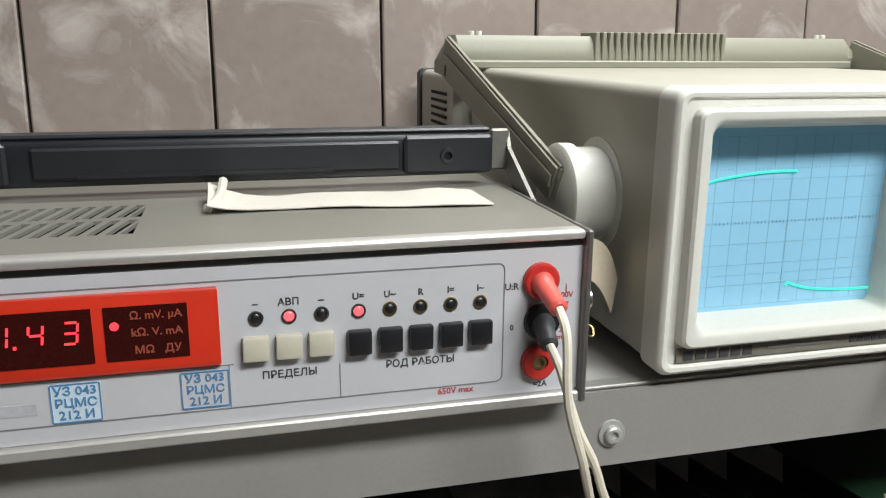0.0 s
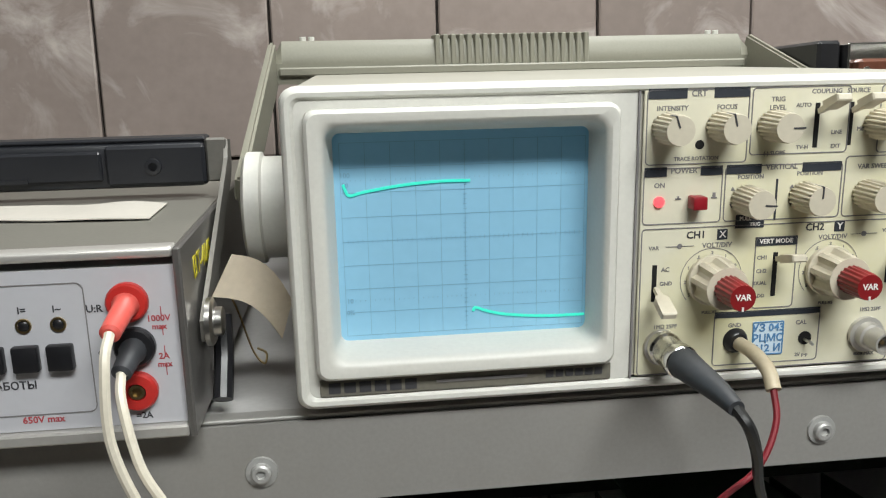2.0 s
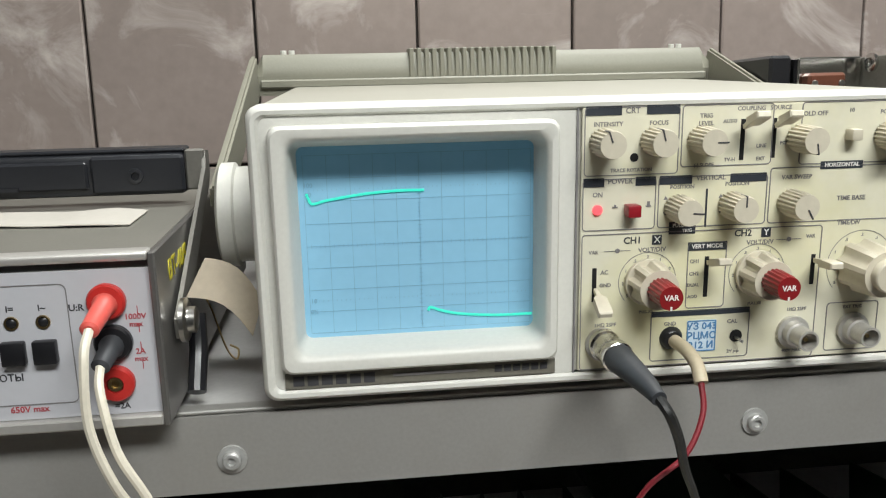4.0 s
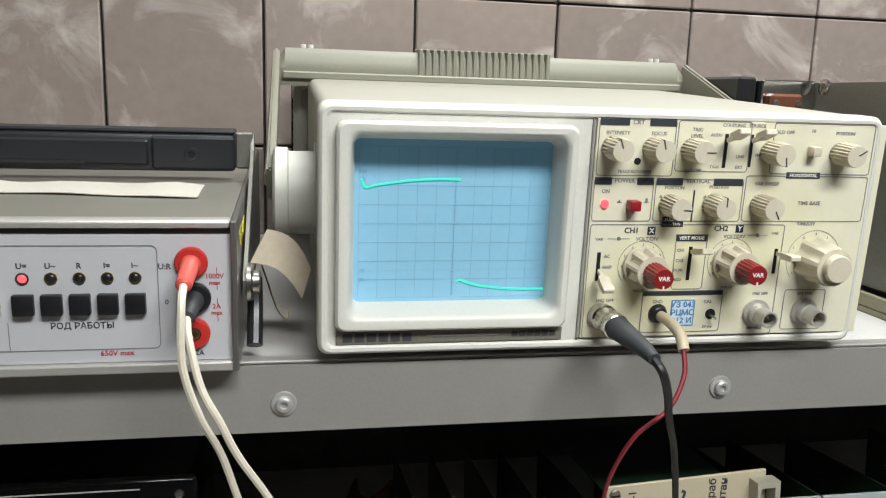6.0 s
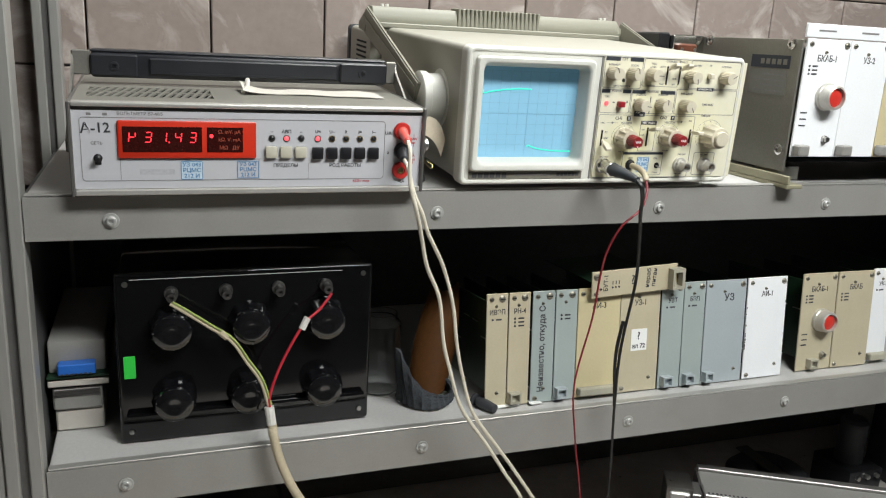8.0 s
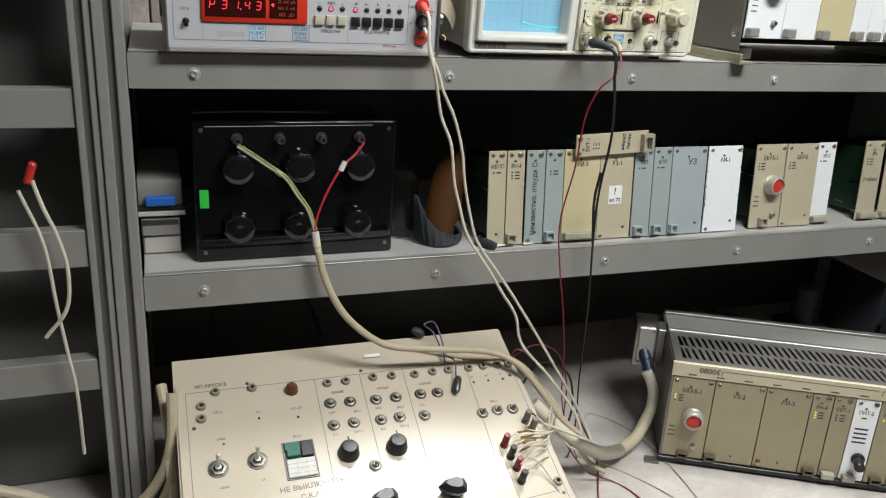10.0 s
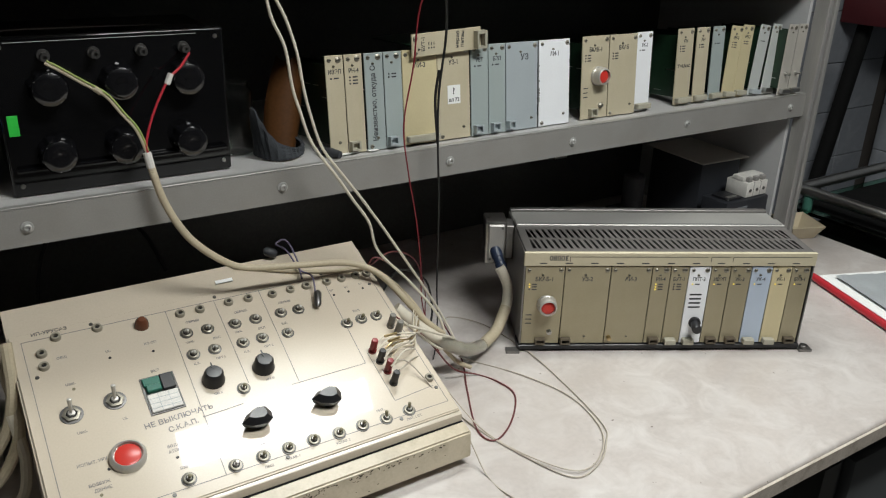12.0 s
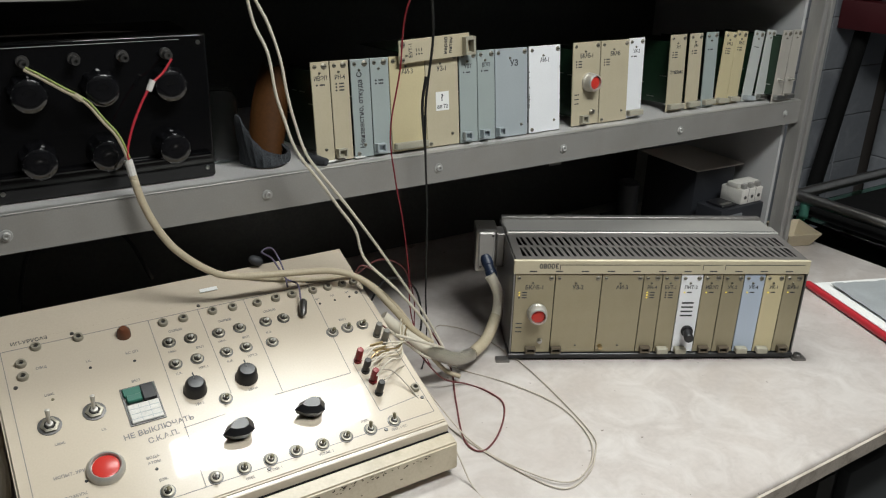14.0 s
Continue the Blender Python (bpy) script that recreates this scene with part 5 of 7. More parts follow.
# the module lying on top of the others
m = thing("plug_in_module", pose(0.2040, 0.0400, SHELF_LO + MH - 0.0080, -2, -2.6, 1) @ Matrix.Diagonal((0.92, 1, 1, 1)), "beige module lying on its side across other modules", "module", "spare modules on the shelf")
part("faceplate", box(0, MH * 0.96, 0, 0.0025, 0, 0.0305, 0.0005, 1), "mod_beige", m)
part("circuit_board", box(0.010, 0.11, 0.0027, 0.13, 0.012, 0.0136), "pcb", m)
plate_screw(m, 0.006, 0.0245, r=0.0042), plate_screw(m, 0.006, 0.005), plate_screw(m, 0.012, 0.010, r=0.0018)
lettering("БУТ-1", m, "ink", 0.0195, -0.0002, 0.0165, 0.0080, turn=90, squeeze=0.9)
for k in range(3):
    part("lamp", disc((0.029 + 0.0045 * k, 0, 0.0105), FRONT, 0.0012, 0.0005, 10), "ink", m)
    bar(m, "ink", 0.0285 + 0.0045 * k, 0.0297 + 0.0045 * k, 0.014, 0.018, 0)
lettering("?", m, "ink", 0.058, -0.0002, 0.0165, 0.016)
lettering("нераб", m, "ink", 0.0800, -0.0002, 0.0170, 0.0080, turn=84), lettering("питан", m, "ink", 0.0890, -0.0002, 0.0170, 0.0080, turn=84)
bm = box(0.110, 0.128, -0.010, 0, 0.002, 0.005)
box(0.110, 0.128, -0.010, 0, 0.022, 0.026, bm=bm)
box(0.110, 0.113, -0.010, 0, 0.005, 0.022, bm=bm)
box(0.124, 0.128, -0.010, 0, 0.005, 0.022, bm=bm)
part("extractor", bm, "latch", m, "open plastic extractor grip")


# ---- black decade box ----
def decade_box():
    W, H, D = 0.2435, 0.172, 0.13
    d = thing("decade_box", pose(-0.2940, 0.050, SHELF_LO + 0.0015, 1.5), "glossy black resistance decade box with six knobs", "decade box")
    part("body", box(0.004, W - 0.004, 0.004, D, 0.002, H - 0.004, 0.004, 2), "black_gloss", d)
    part("front_plate", box(0, W, -0.004, 0.004, 0, H, 0.0035, 3), "black_gloss", d, "glossy black bakelite front plate")
    part("ledge", box(0.006, W - 0.006, -0.010, -0.0042, 0.0275, 0.0335, 0.002, 2), "black_gloss", d)
    part("top_line", box(0.014, 0.212, -0.0046, -0.004, H - 0.0060, H - 0.0054), "shelf", d, "fine white line")
    for x, z in ((0.010, H - 0.010), (W - 0.010, H - 0.010), (0.010, 0.012), (W - 0.010, 0.012)):
        part("screw", turned((x, -0.004, z), FRONT, [(0, 0.0028), (0.0012, 0.0024), (0.0014, 0)], 12), "steel", d)
    for x, z in ((0.0495, 0.1190), (0.1215, 0.1190), (0.1950, 0.1185), (0.0495, 0.0455), (0.1195, 0.0455), (0.1930, 0.0450)):
        k = part("knob", knob_mesh(0.0205, 0.016, 9, 0.10, 1.04), "black_knob", d, "large glossy black fluted knob")
        k.matrix_basis = pose(x, -0.0045, z, 0, random.uniform(0, 40), 0)
        part("knob_top", turned((0, -0.0158, 0), FRONT, [(0, 0.0180), (0.0025, 0.0172), (0.0045, 0.0135), (0.0055, 0.0080), (0.0040, 0.0040), (0.0040, 0)], 28), "black_knob", k)
        for q in range(10):
            w = radians(20 + 32 * q)
            part("dial_mark", box(-0.0006, 0.0006, -0.0002, 0.0002, -0.0014, 0.0014), "knob_mark", k).matrix_basis = pose(0.0155 * math.cos(w), -0.0184, 0.0155 * math.sin(w), 0, 90 - math.degrees(w), 0)
    for k, x in enumerate((0.0500, 0.0995, 0.1490, 0.1955)):
        p = part("terminal", turned((x, -0.004, 0.1520), FRONT, [(0, 0.0065), (0.004, 0.0065), (0.004, 0.0040), (0.011, 0.0045), (0.016, 0.0045), (0.016, 0.0020), (0.012, 0.0018), (0.012, 0)], 18), "dark_steel", d, "metal screw terminal")
    part("switch_tab", box(0.0055, 0.0160, -0.0052, -0.004, 0.0685, 0.0910, 0.0003, 1), "green_tag", d, "bright green adhesive tag")
    return d


M["knob_mark"] = mat("faded_dial_mark", (0.22, 0.22, 0.22), 0.5)
decade_box()

# stack of flat units beside the decade box
u = thing("unit_stack", pose(-0.3555, 0.084, SHELF_LO + 0.0012) @ Matrix.Diagonal((1.12, 1, 1.02, 1)), "stack of flat grey units with a blue connector", "unit stack")
part("lower_unit", box(0.001, 0.040, 0.004, 0.20, 0.0, 0.022, 0.0015, 1), "paper", u, "cream flat unit")
part("middle_unit", box(0.0, 0.040, 0.0, 0.20, 0.0235, 0.046, 0.0015, 1), "fascia", u)
part("middle_lip", box(0.002, 0.038, -0.003, 0.0, 0.040, 0.044), "dark_steel", u)
part("board", box(-0.003, 0.046, -0.006, 0.18, 0.0585, 0.0605), "pcb", u, "green circuit board edge")
part("tray", box(-0.003, 0.046, -0.004, 0.18, 0.0490, 0.0560, 0.001, 1), "paper", u)
part("upper_unit", box(-0.002, 0.044, 0.004, 0.18, 0.0605, 0.092, 0.002, 2), "fascia", u, "grey metal upper unit")
b = part("connector", box(0.006, 0.036, -0.009, 0.004, 0.0625, 0.0730, 0.001, 1), "blue_plug", u, "blue edge connector")
for k in range(7):
    part("pin", box(0.0085 + 0.0037 * k, 0.0105 + 0.0037 * k, -0.0105, -0.0091, 0.0632, 0.0645), "dark_steel", b)

# brown sheet standing in a knitted cuff
brown = thing("brown_sheet", pose(0, 0, 0), "curled brown sheet of insulating board leaning on the shelf", "board")
bm = bmesh.new()
rows_ = []
for i in range(13):
    u = i / 12
    c = Vector((0.030, 0.078, SHELF_LO + 0.004)).lerp(Vector((0.062, 0.118, 1.185)), u)
    w = 0.021 + 0.006 * math.sin(u * 3.0) - 0.008 * u * u
    rows_.append([bm.verts.new(c + Vector((w * math.sin(radians(a)), -0.020 * math.cos(radians(a)) + 0.012, 0.004 * math.sin(radians(a * 2))))) for a in range(-100, 101, 20)])
for a, b in zip(rows_, rows_[1:]):
    for k in range(10):
        bm.faces.new((a[k], a[k + 1], b[k + 1], b[k]))
bmesh.ops.recalc_face_normals(bm, faces=bm.faces[:])
w = part("sheet", bm, "brown", brown)
sm = w.modifiers.new("thick", "SOLIDIFY")
sm.thickness = 0.0022
glove = thing("work_glove", pose(0, 0, 0), "crumpled dark knitted cuff of a work glove round the brown sheet", "glove")
bm = bmesh.new()
rows_ = []
for i in range(9):
    u = i / 8
    ring = []
    for k in range(48):
        a = k * math.tau / 48
        rib = 1 + 0.07 * (k % 2) + 0.07 * math.sin(3 * a + 3 * u) + 0.03 * (i % 2)
        flap = max(0.0, math.cos(a - radians(200))) ** 3
        ring.append(bm.verts.new((0.024 + (0.028 - 0.003 * u) * rib * math.cos(a) - 0.012 * u * flap, 0.074 + (0.025 - 0.002 * u) * rib * math.sin(a), SHELF_LO + 0.003 + u * (0.015 + 0.050 * flap ** 2 + 0.004 * math.sin(2 * a)))))
    rows_.append(ring)
for a, b in zip(rows_, rows_[1:]):
    for k in range(48):
        j = (k + 1) % 48
        bm.faces.new((a[k], a[j], b[j], b[k]))
bmesh.ops.recalc_face_normals(bm, faces=bm.faces[:])
w = part("knit", bm, "cloth", glove)
sm = w.modifiers.new("thick", "SOLIDIFY")
sm.thickness = 0.003
plug = thing("loose_plug", pose(0.074, 0.046, SHELF_LO + 0.0075, 0, 0, -60), "black rubber plug lying on the shelf edge", "plug")
part("sleeve", turned((0, 0, 0), (1, 0, -0.06), [(0, 0.0035), (0.004, 0.0058), (0.012, 0.0062), (0.026, 0.0050), (0.027, 0.003)], 14), "rubber", plug)
part("flange", turned((-0.001, 0, 0), (-1, 0, 0), [(0, 0.0068), (0.003, 0.0068), (0.003, 0.004)], 14), "rubber", plug)
for x, w in ((0.091, 0.030), (0.134, 0.015)):
    n = thing("paper_scrap", pose(x, 0.030, SHELF_LO + 0.0026, 0, 0, 6), "torn scrap of white paper on the shelf", "paper")
    part("scrap", box(0, w, 0, 0.011, 0, 0.0006), "paper_white", n)
# glass jar behind the glove
jar = thing("clear_jar", pose(-0.020, 0.115, SHELF_LO + 0.002), "clear plastic jar on the lower shelf", "jar")
part("wall", turned((0, 0, 0), (0, 0, 1), [(0, 0.022), (0.003, 0.024), (0.080, 0.024), (0.086, 0.019), (0.092, 0.019), (0.092, 0.0175), (0.085, 0.0175), (0.079, 0.0225), (0.004, 0.0225), (0.004, 0)], 24), "clear", jar)


# ---- rack unit on the upper shelf ----
def rack_unit():
    r = thing("rack_unit", pose(0.4115, 0.0, SHELF_UP), "steel rack unit with white plug-in modules on the upper shelf", "rack unit")
    W, D = 0.436, 0.27
    part("side_plate", box(-0.003, 0.0, 0.002, D, 0.016, 0.160, 0.0006, 1), "steel_dull", r, "dull steel side plate")
    part("side_plate", box(W, W + 0.003, 0.002, D, 0.016, 0.160, 0.0006, 1), "steel_dull", r)
    part("back_plate", box(0.0, W, D - 0.003, D, 0.02, 0.150), "steel_dull", r)
    part("top_rail", box(0.0, W, 0.004, 0.03, 0.157, 0.160), "steel_dull", r)
    part("top_cover", box(0.0, W, 0.03, D - 0.003, 0.150, 0.152), "crate", r)
    part("bottom_cover", box(0.0, W, 0.01, D - 0.003, 0.026, 0.029), "void", r)
    part("title_strip", box(-0.0035, W, -0.003, 0.0005, 0.1625, 0.1770, 0.0006, 1), "mod_white", r, "white title strip")
    for k in range(6):
        bar(r, "ink_grey", 0.012 + 0.06 * k, 0.036 + 0.06 * k, 0.1690, 0.1708, -0.003)
    edges = (0.0, 0.0610, 0.1190, 0.1790, 0.2100, 0.2400, 0.2750, 0.3050, 0.3370, 0.3690, 0.4000, 0.4340)
    titles = ("БКАБ-1", "УЗ-2", "АИ-3", "РН-4", "БУТ-1", "ПНТ-2", "ИВЭП", "УК-2", "УК-4", "УК-1", "БУЗ-1")
    mats = ("mod_white", "mod_white", "mod_yellow", "mod_white", "mod_white", "mod_white", "mod_yellow", "mod_white", "mod_blue", "mod_yellow", "mod_white")
    for k, (a, b, t_, mm) in enumerate(zip(edges, edges[1:], titles, mats)):
        h = part("module", box(0.0003, b - a - 0.0003, 0, 0.0025, 0, 0.1280, 0.0004, 1), mm, r, "white plug-in module" if mm == "mod_white" else "cream plug-in module")
        h.matrix_basis = pose(a, -0.002, 0.0335)
        fill_plate(h, b - a, 0.128, t_, ("ink", "ink", "ink") if k == 0 else (), k == 0, 3 if k == 0 else 0)
        part("extractor", box(0.001, 0.016, -0.012, -0.0002, 0.002, 0.014, 0.0015, 1), "fascia", h, "grey extractor grip")
    part("name_label", box(-0.0034, -0.003, 0.016, 0.078, 0.128, 0.142), "ink_bar", r, "black printed name label")
    for k in range(5):
        part("name_mark", box(-0.0037, -0.0034, 0.020 + 0.009 * k, 0.026 + 0.009 * k, 0.132, 0.138), "steel_dull", r)
    lb = part("rating_label", box(-0.0034, -0.003, 0.018, 0.078, 0.098, 0.126), "rating_grey", r, "grey rating label with fine print")
    for k in range(4):
        bar_side(r, -0.0034, 0.022, 0.070 - 0.012 * (k % 2), 0.102 + 0.006 * k)
    for y, z in ((0.0165, 0.1545), (0.159, 0.1560), (0.012, 0.040)):
        part("screw", turned((-0.003, y, z), (-1, 0, 0), [(0, 0.0062), (0.002, 0.0062), (0.0026, 0.0050), (0.0026, 0.0030), (0.0012, 0.0028), (0.0012, 0)], 14), "chrome", r)
    c = part("connector_bracket", box(-0.049, -0.0031, 0.170, 0.215, 0.122, 0.1605, 0.001, 1), "chrome", r, "bright steel connector bracket")
    part("connector_shell", box(-0.066, -0.050, 0.176, 0.236, 0.118, 0.1625, 0.002, 1), "black", r, "black plastic connector shell")
    part("connector", box(-0.047, -0.020, 0.160, 0.1698, 0.136, 0.1500, 0.002, 1), "brown_plug", c, "brown connector body")
    for x in (-0.043, -0.024):
        part("rivet", disc((x, 0.1598, 0.143), FRONT, 0.0022, 0.001, 12), "steel", c)
    for x in (-0.012, W - 0.010):
        part("runner", box(x, x + 0.022, -0.018, D, 0.0, 0.0045, 0.0008, 1), "runner", r, "olive metal runner")
        part("runner_lip", box(x, x + 0.004, -0.018, D, 0.0046, 0.014, 0.0008, 1), "runner", r)
    part("foot_bracket", box(0.0, 0.030, 0.012, 0.05, 0.0046, 0.020, 0.001, 1), "steel_dull", r)
    return r


def bar_side(parent, x, y0, y1, z):
    part("printed_line", box(x - 0.0002, x, y0, y1, z, z + 0.0015), "ink_grey", parent)


M["steel_dull"] = mat("dull_zinc_steel", (0.27, 0.26, 0.23), 0.42, 0.75, 0.12, 8, 500, 0.05)
M["rating_grey"] = mat("printed_label_grey", (0.20, 0.195, 0.175), 0.45, 0.3, 0.08, 60)
M["runner"] = mat("olive_metal", (0.30, 0.28, 0.19), 0.5, 0.3, 0.1, 20)
M["brown_plug"] = mat("brown_plug", (0.13, 0.045, 0.025), 0.4)
rack_unit()


# ---- sloping test console on the bench ----
SLOPE = math.degrees(math.atan(0.405))
CX, CY, CZ = -0.331, -0.235, 0.8213
UP = (0, 0, 1)


def on(x, y):
    """Place on the console's sloping plate of a point given by x and y over the bench."""
    return x - CX, (y - CY) / math.cos(radians(SLOPE))


def console():
    c = thing("test_console", pose(CX, CY, CZ, SLOPE), "cream sloping steel test console with switches on the bench", "test console")
    W, L = 0.446, 0.3075
    zb = BENCH - CZ
    inv = pose(0, 0, 0, -SLOPE)
    bm = bmesh.new()
    prof = [inv @ Vector((0, y - CY, z - CZ)) for y, z in ((-0.238, BENCH + 0.001), (-0.238, CZ - 0.006), (-0.235, CZ - 0.003), (0.052, 0.9345), (0.056, 0.930), (0.060, BENCH + 0.001))]
    lo = [bm.verts.new((0.0, p.y, p.z)) for p in prof]
    hi = [bm.verts.new((W, p.y, p.z)) for p in prof]
    bm.faces.new(lo), bm.faces.new(hi)
    for k in range(len(prof)):
        j = (k + 1) % len(prof)
        bm.faces.new((lo[k], lo[j], hi[j], hi[k]))
    bmesh.ops.recalc_face_normals(bm, faces=bm.faces[:])
    part("housing", bm, "panel", c, "cream painted steel housing")
    bm = bmesh.new()
    prof = [inv @ Vector((0, y - CY, z - CZ)) for y, z in ((-0.2385, 0.765), (-0.2385, 0.806), (-0.256, 0.800), (-0.258, 0.765))]
    lo = [bm.verts.new((-0.003, p.y, p.z)) for p in prof]
    hi = [bm.verts.new((W + 0.003, p.y, p.z)) for p in prof]
    bm.faces.new(lo), bm.faces.new(hi)
    for k in range(4):
        j = (k + 1) % 4
        bm.faces.new((lo[k], lo[j], hi[j], hi[k]))
    bmesh.ops.recalc_face_normals(bm, faces=bm.faces[:])
    bmesh.ops.bevel(bm, geom=bm.edges[:], offset=0.002, segments=2, affect="EDGES")
    rail = part("front_rail", bm, "panel_worn", c, "chipped cream front rail")
    # near-black sheet paints the shade between plate and rail
    bm = bmesh.new()
    gap = [inv @ Vector((0, y - CY, z - CZ)) for y, z in ((-0.2383, 0.8064), (-0.2408, 0.8056))]
    bm.faces.new([bm.verts.new((x, q.y, q.z)) for q, x in ((gap[0], 0.0), (gap[1], 0.0), (gap[1], W), (gap[0], W))])
    bmesh.ops.solidify(bm, geom=bm.faces[:], thickness=0.0006)
    part("joint_gap", bm, "void", rail, "near-black strip for the shade in the rail joint")
    bm = bmesh.new()
    rnd = random.Random(41)
    clusters = [rnd.uniform(0.01, W - 0.01) for k in range(13)]
    for k in range(120):
        x = min(W - 0.004, max(0.004, rnd.choice(clusters) + rnd.gauss(0, 0.010)))
        h = 0.797 - abs(rnd.gauss(0, 0.0035)) if k % 6 else rnd.uniform(0.770, 0.795)
        a, b = rnd.uniform(0.0005, 0.0022), rnd.uniform(0.0004, 0.0010)
        ring = []
        for q in range(7):
            f = rnd.uniform(0.6, 1.25)
            z = min(0.7990, h + f * b * math.sin(q * math.tau / 7))
            y = -0.2564 - 0.0571 * (0.800 - z)
            ring.append(bm.verts.new(inv @ Vector((0, y - CY, z - CZ)) + Vector((x + f * a * math.cos(q * math.tau / 7), 0, 0))))
        bm.faces.new(ring)
    part("paint_chip", bm, "chip", rail, "dark spots where the paint has chipped off")
    plate = part("top_plate", box(0.002, W - 0.002, 0.001, 0.2640, -0.0024, 0.0, 0.0006, 1), "panel", c, "glossy cream engraved plate")
    part("worn_edge", box(0.002, W - 0.002, -0.0012, 0.0008, -0.006, -0.0008), "panel_worn", c)

    def flat_line(a, b, w=0.0004):
        p, q = Vector((*on(*a), 0)), Vector((*on(*b), 0))
        d = (q - p).normalized()
        n = Vector((-d.y, d.x, 0)) * w
        bm = bmesh.new()
        vs = [bm.verts.new(v + Vector((0, 0, h))) for h in (0, 0.0002) for v in (p - n, q - n, q + n, p + n)]
        for f in ((4, 5, 6, 7), (0, 1, 5, 4), (1, 2, 6, 5), (2, 3, 7, 6), (3, 0, 4, 7)):
            bm.faces.new([vs[k] for k in f])
        part("engraved_line", bm, "ink_grey", plate)

    def words(s, x, y, size, m="ink_grey", turn=0.0):
        u, v = on(x, y)
        lettering(s, plate, m, u, v, 0.0002, size, flat=True, turn=turn)

    # engraved frames
    corners = ((-0.318, -0.001), (0.106, -0.001), (0.106, -0.221), (-0.318, -0.221))
    for a, b in zip(corners, corners[1:] + corners[:1]):
        flat_line(a, b)
    for a, b in (((-0.161, -0.001), (-0.166, -0.221)), ((-0.102, -0.001), (-0.105, -0.125)), ((-0.044, -0.001), (-0.050, -0.140)), ((0.043, -0.001), (0.036, -0.142)),
                 ((-0.166, -0.150), (-0.120, -0.148)), ((-0.06, -0.142), (0.036, -0.142)), ((0.045, -0.130), (0.045, -0.200)), ((0.045, -0.200), (0.100, -0.196)), ((0.045, -0.130), (0.060, -0.130))):
        flat_line(a, b)

    def jack(x, y, r=0.0058):
        u, v = on(x, y)
        part("jack", turned((u, v, 0), UP, [(0, r), (0.003, r), (0.0045, r * 0.85), (0.0045, r * 0.5), (0.001, r * 0.45), (0.001, 0)], 18), "jack_beige", c, "beige insulated jack")
        part("jack_hole", disc((u, v, 0.0012), UP, r * 0.44, 0.0006, 12), "void", c)

    def toggle(x, y, lean=-35, big=False, capped=False):
        u, v = on(x, y)
        r = 0.0074 * (1.50 if big else 1)
        t = part("toggle_switch", turned((u, v, 0), UP, [(0, r * 0.86), (0.0026, r * 0.86), (0.0030, r * 0.76), (0.0030, r * 0.56), (0.0018, r * 0.52), (0.0018, 0)], 6 if big else 18), "nickel_dark", c, "steel toggle switch")
        part("washer", turned((u, v, 0), UP, [(0, r * 1.06), (0.0008, r * 1.06), (0.0010, r * 0.84)], 20), "dark_steel", t, "dark washer")
        part("throat", disc((u, v, 0.0018), UP, r * 0.50, 0.0006, 14), "void", t)
        part("bushing", turned((u, v, 0.0018), UP, [(0, r * 0.36), (0.0030, r * 0.33), (0.0034, 0)], 12), "nickel", t)
        a = radians(lean)
        h = (0.017 if big else 0.0075)
        part("lever", turned((u, v, 0.004), (0, math.sin(a), math.cos(a)), [(0, 0.0013), (h, 0.0021 if not big else 0.0026), (h + 0.001, 0.001), (h + 0.001, 0)], 10), "olive_cap" if capped else "nickel", t)

    def hole(x, y, r=0.0017, m="black"):
        u, v = on(x, y)
        part("indicator", turned((u, v, 0), UP, [(0, r), (0.0006, r * 0.9), (0.0007, 0)], 12), m, c)

    def screw(x, y):
        u, v = on(x, y)
        part("screw", turned((u, v, 0), UP, [(0, 0.0024), (0.0010, 0.0020), (0.0011, 0)], 10), "dark_steel", c)

    for x, y in ((-0.283, -0.004), (-0.239, -0.004), (-0.301, -0.022), (-0.302, -0.039), (-0.146, -0.010), (-0.122, -0.010), (-0.086, -0.009), (-0.061, -0.010), (-0.030, -0.012), (-0.005, -0.011), (0.017, -0.011),
                 (0.046, -0.012), (0.067, -0.012), (0.088, -0.012), (0.104, -0.013), (0.100, -0.186)):
        jack(x, y)
    for x, y in ((-0.148, -0.039), (-0.123, -0.040), (-0.150, -0.070), (-0.125, -0.070), (-0.090, -0.042), (-0.064, -0.042), (-0.091, -0.071), (-0.067, -0.071), (-0.031, -0.042), (-0.008, -0.043), (-0.035, -0.073)):
        toggle(x, y)
    for x, y in ((0.041, -0.081), (0.062, -0.080), (0.083, -0.081), (-0.113, -0.130), (-0.202, -0.213)):
        toggle(x, y, -20, capped=True)
    for k, (x, y) in enumerate(((-0.154, -0.215), (-0.124, -0.215), (-0.095, -0.215), (-0.066, -0.215), (-0.036, -0.217), (-0.007, -0.217), (0.023, -0.218), (0.054, -0.217))):
        toggle(x, y, 25 if k > 5 else -15, capped=k > 0)
    for x, y in ((-0.289, -0.105), (-0.245, -0.102)):
        toggle(x, y, 20, True)
    for x, y, m in ((-0.236, -0.047, "black"), (-0.190, -0.052, "black"), (-0.280, -0.075, "olive_cap"), (-0.270, -0.176, "black"), (-0.283, -0.200, "olive_cap"), (-0.205, -0.186, "black"), (0.046, -0.034, "black"), (0.067, -0.034, "black"), (0.088, -0.034, "black")):
        hole(x, y, m=m)
    for x, y in ((-0.244, 0.004), (-0.099, 0.004), (0.045, 0.004), (0.102, -0.200), (0.10, -0.03), (-0.311, -0.05), (-0.10, -0.224), (0.04, -0.224), (-0.22, -0.224)):
        screw(x, y)
    # large red button
    u, v = on(-0.250, -0.170)
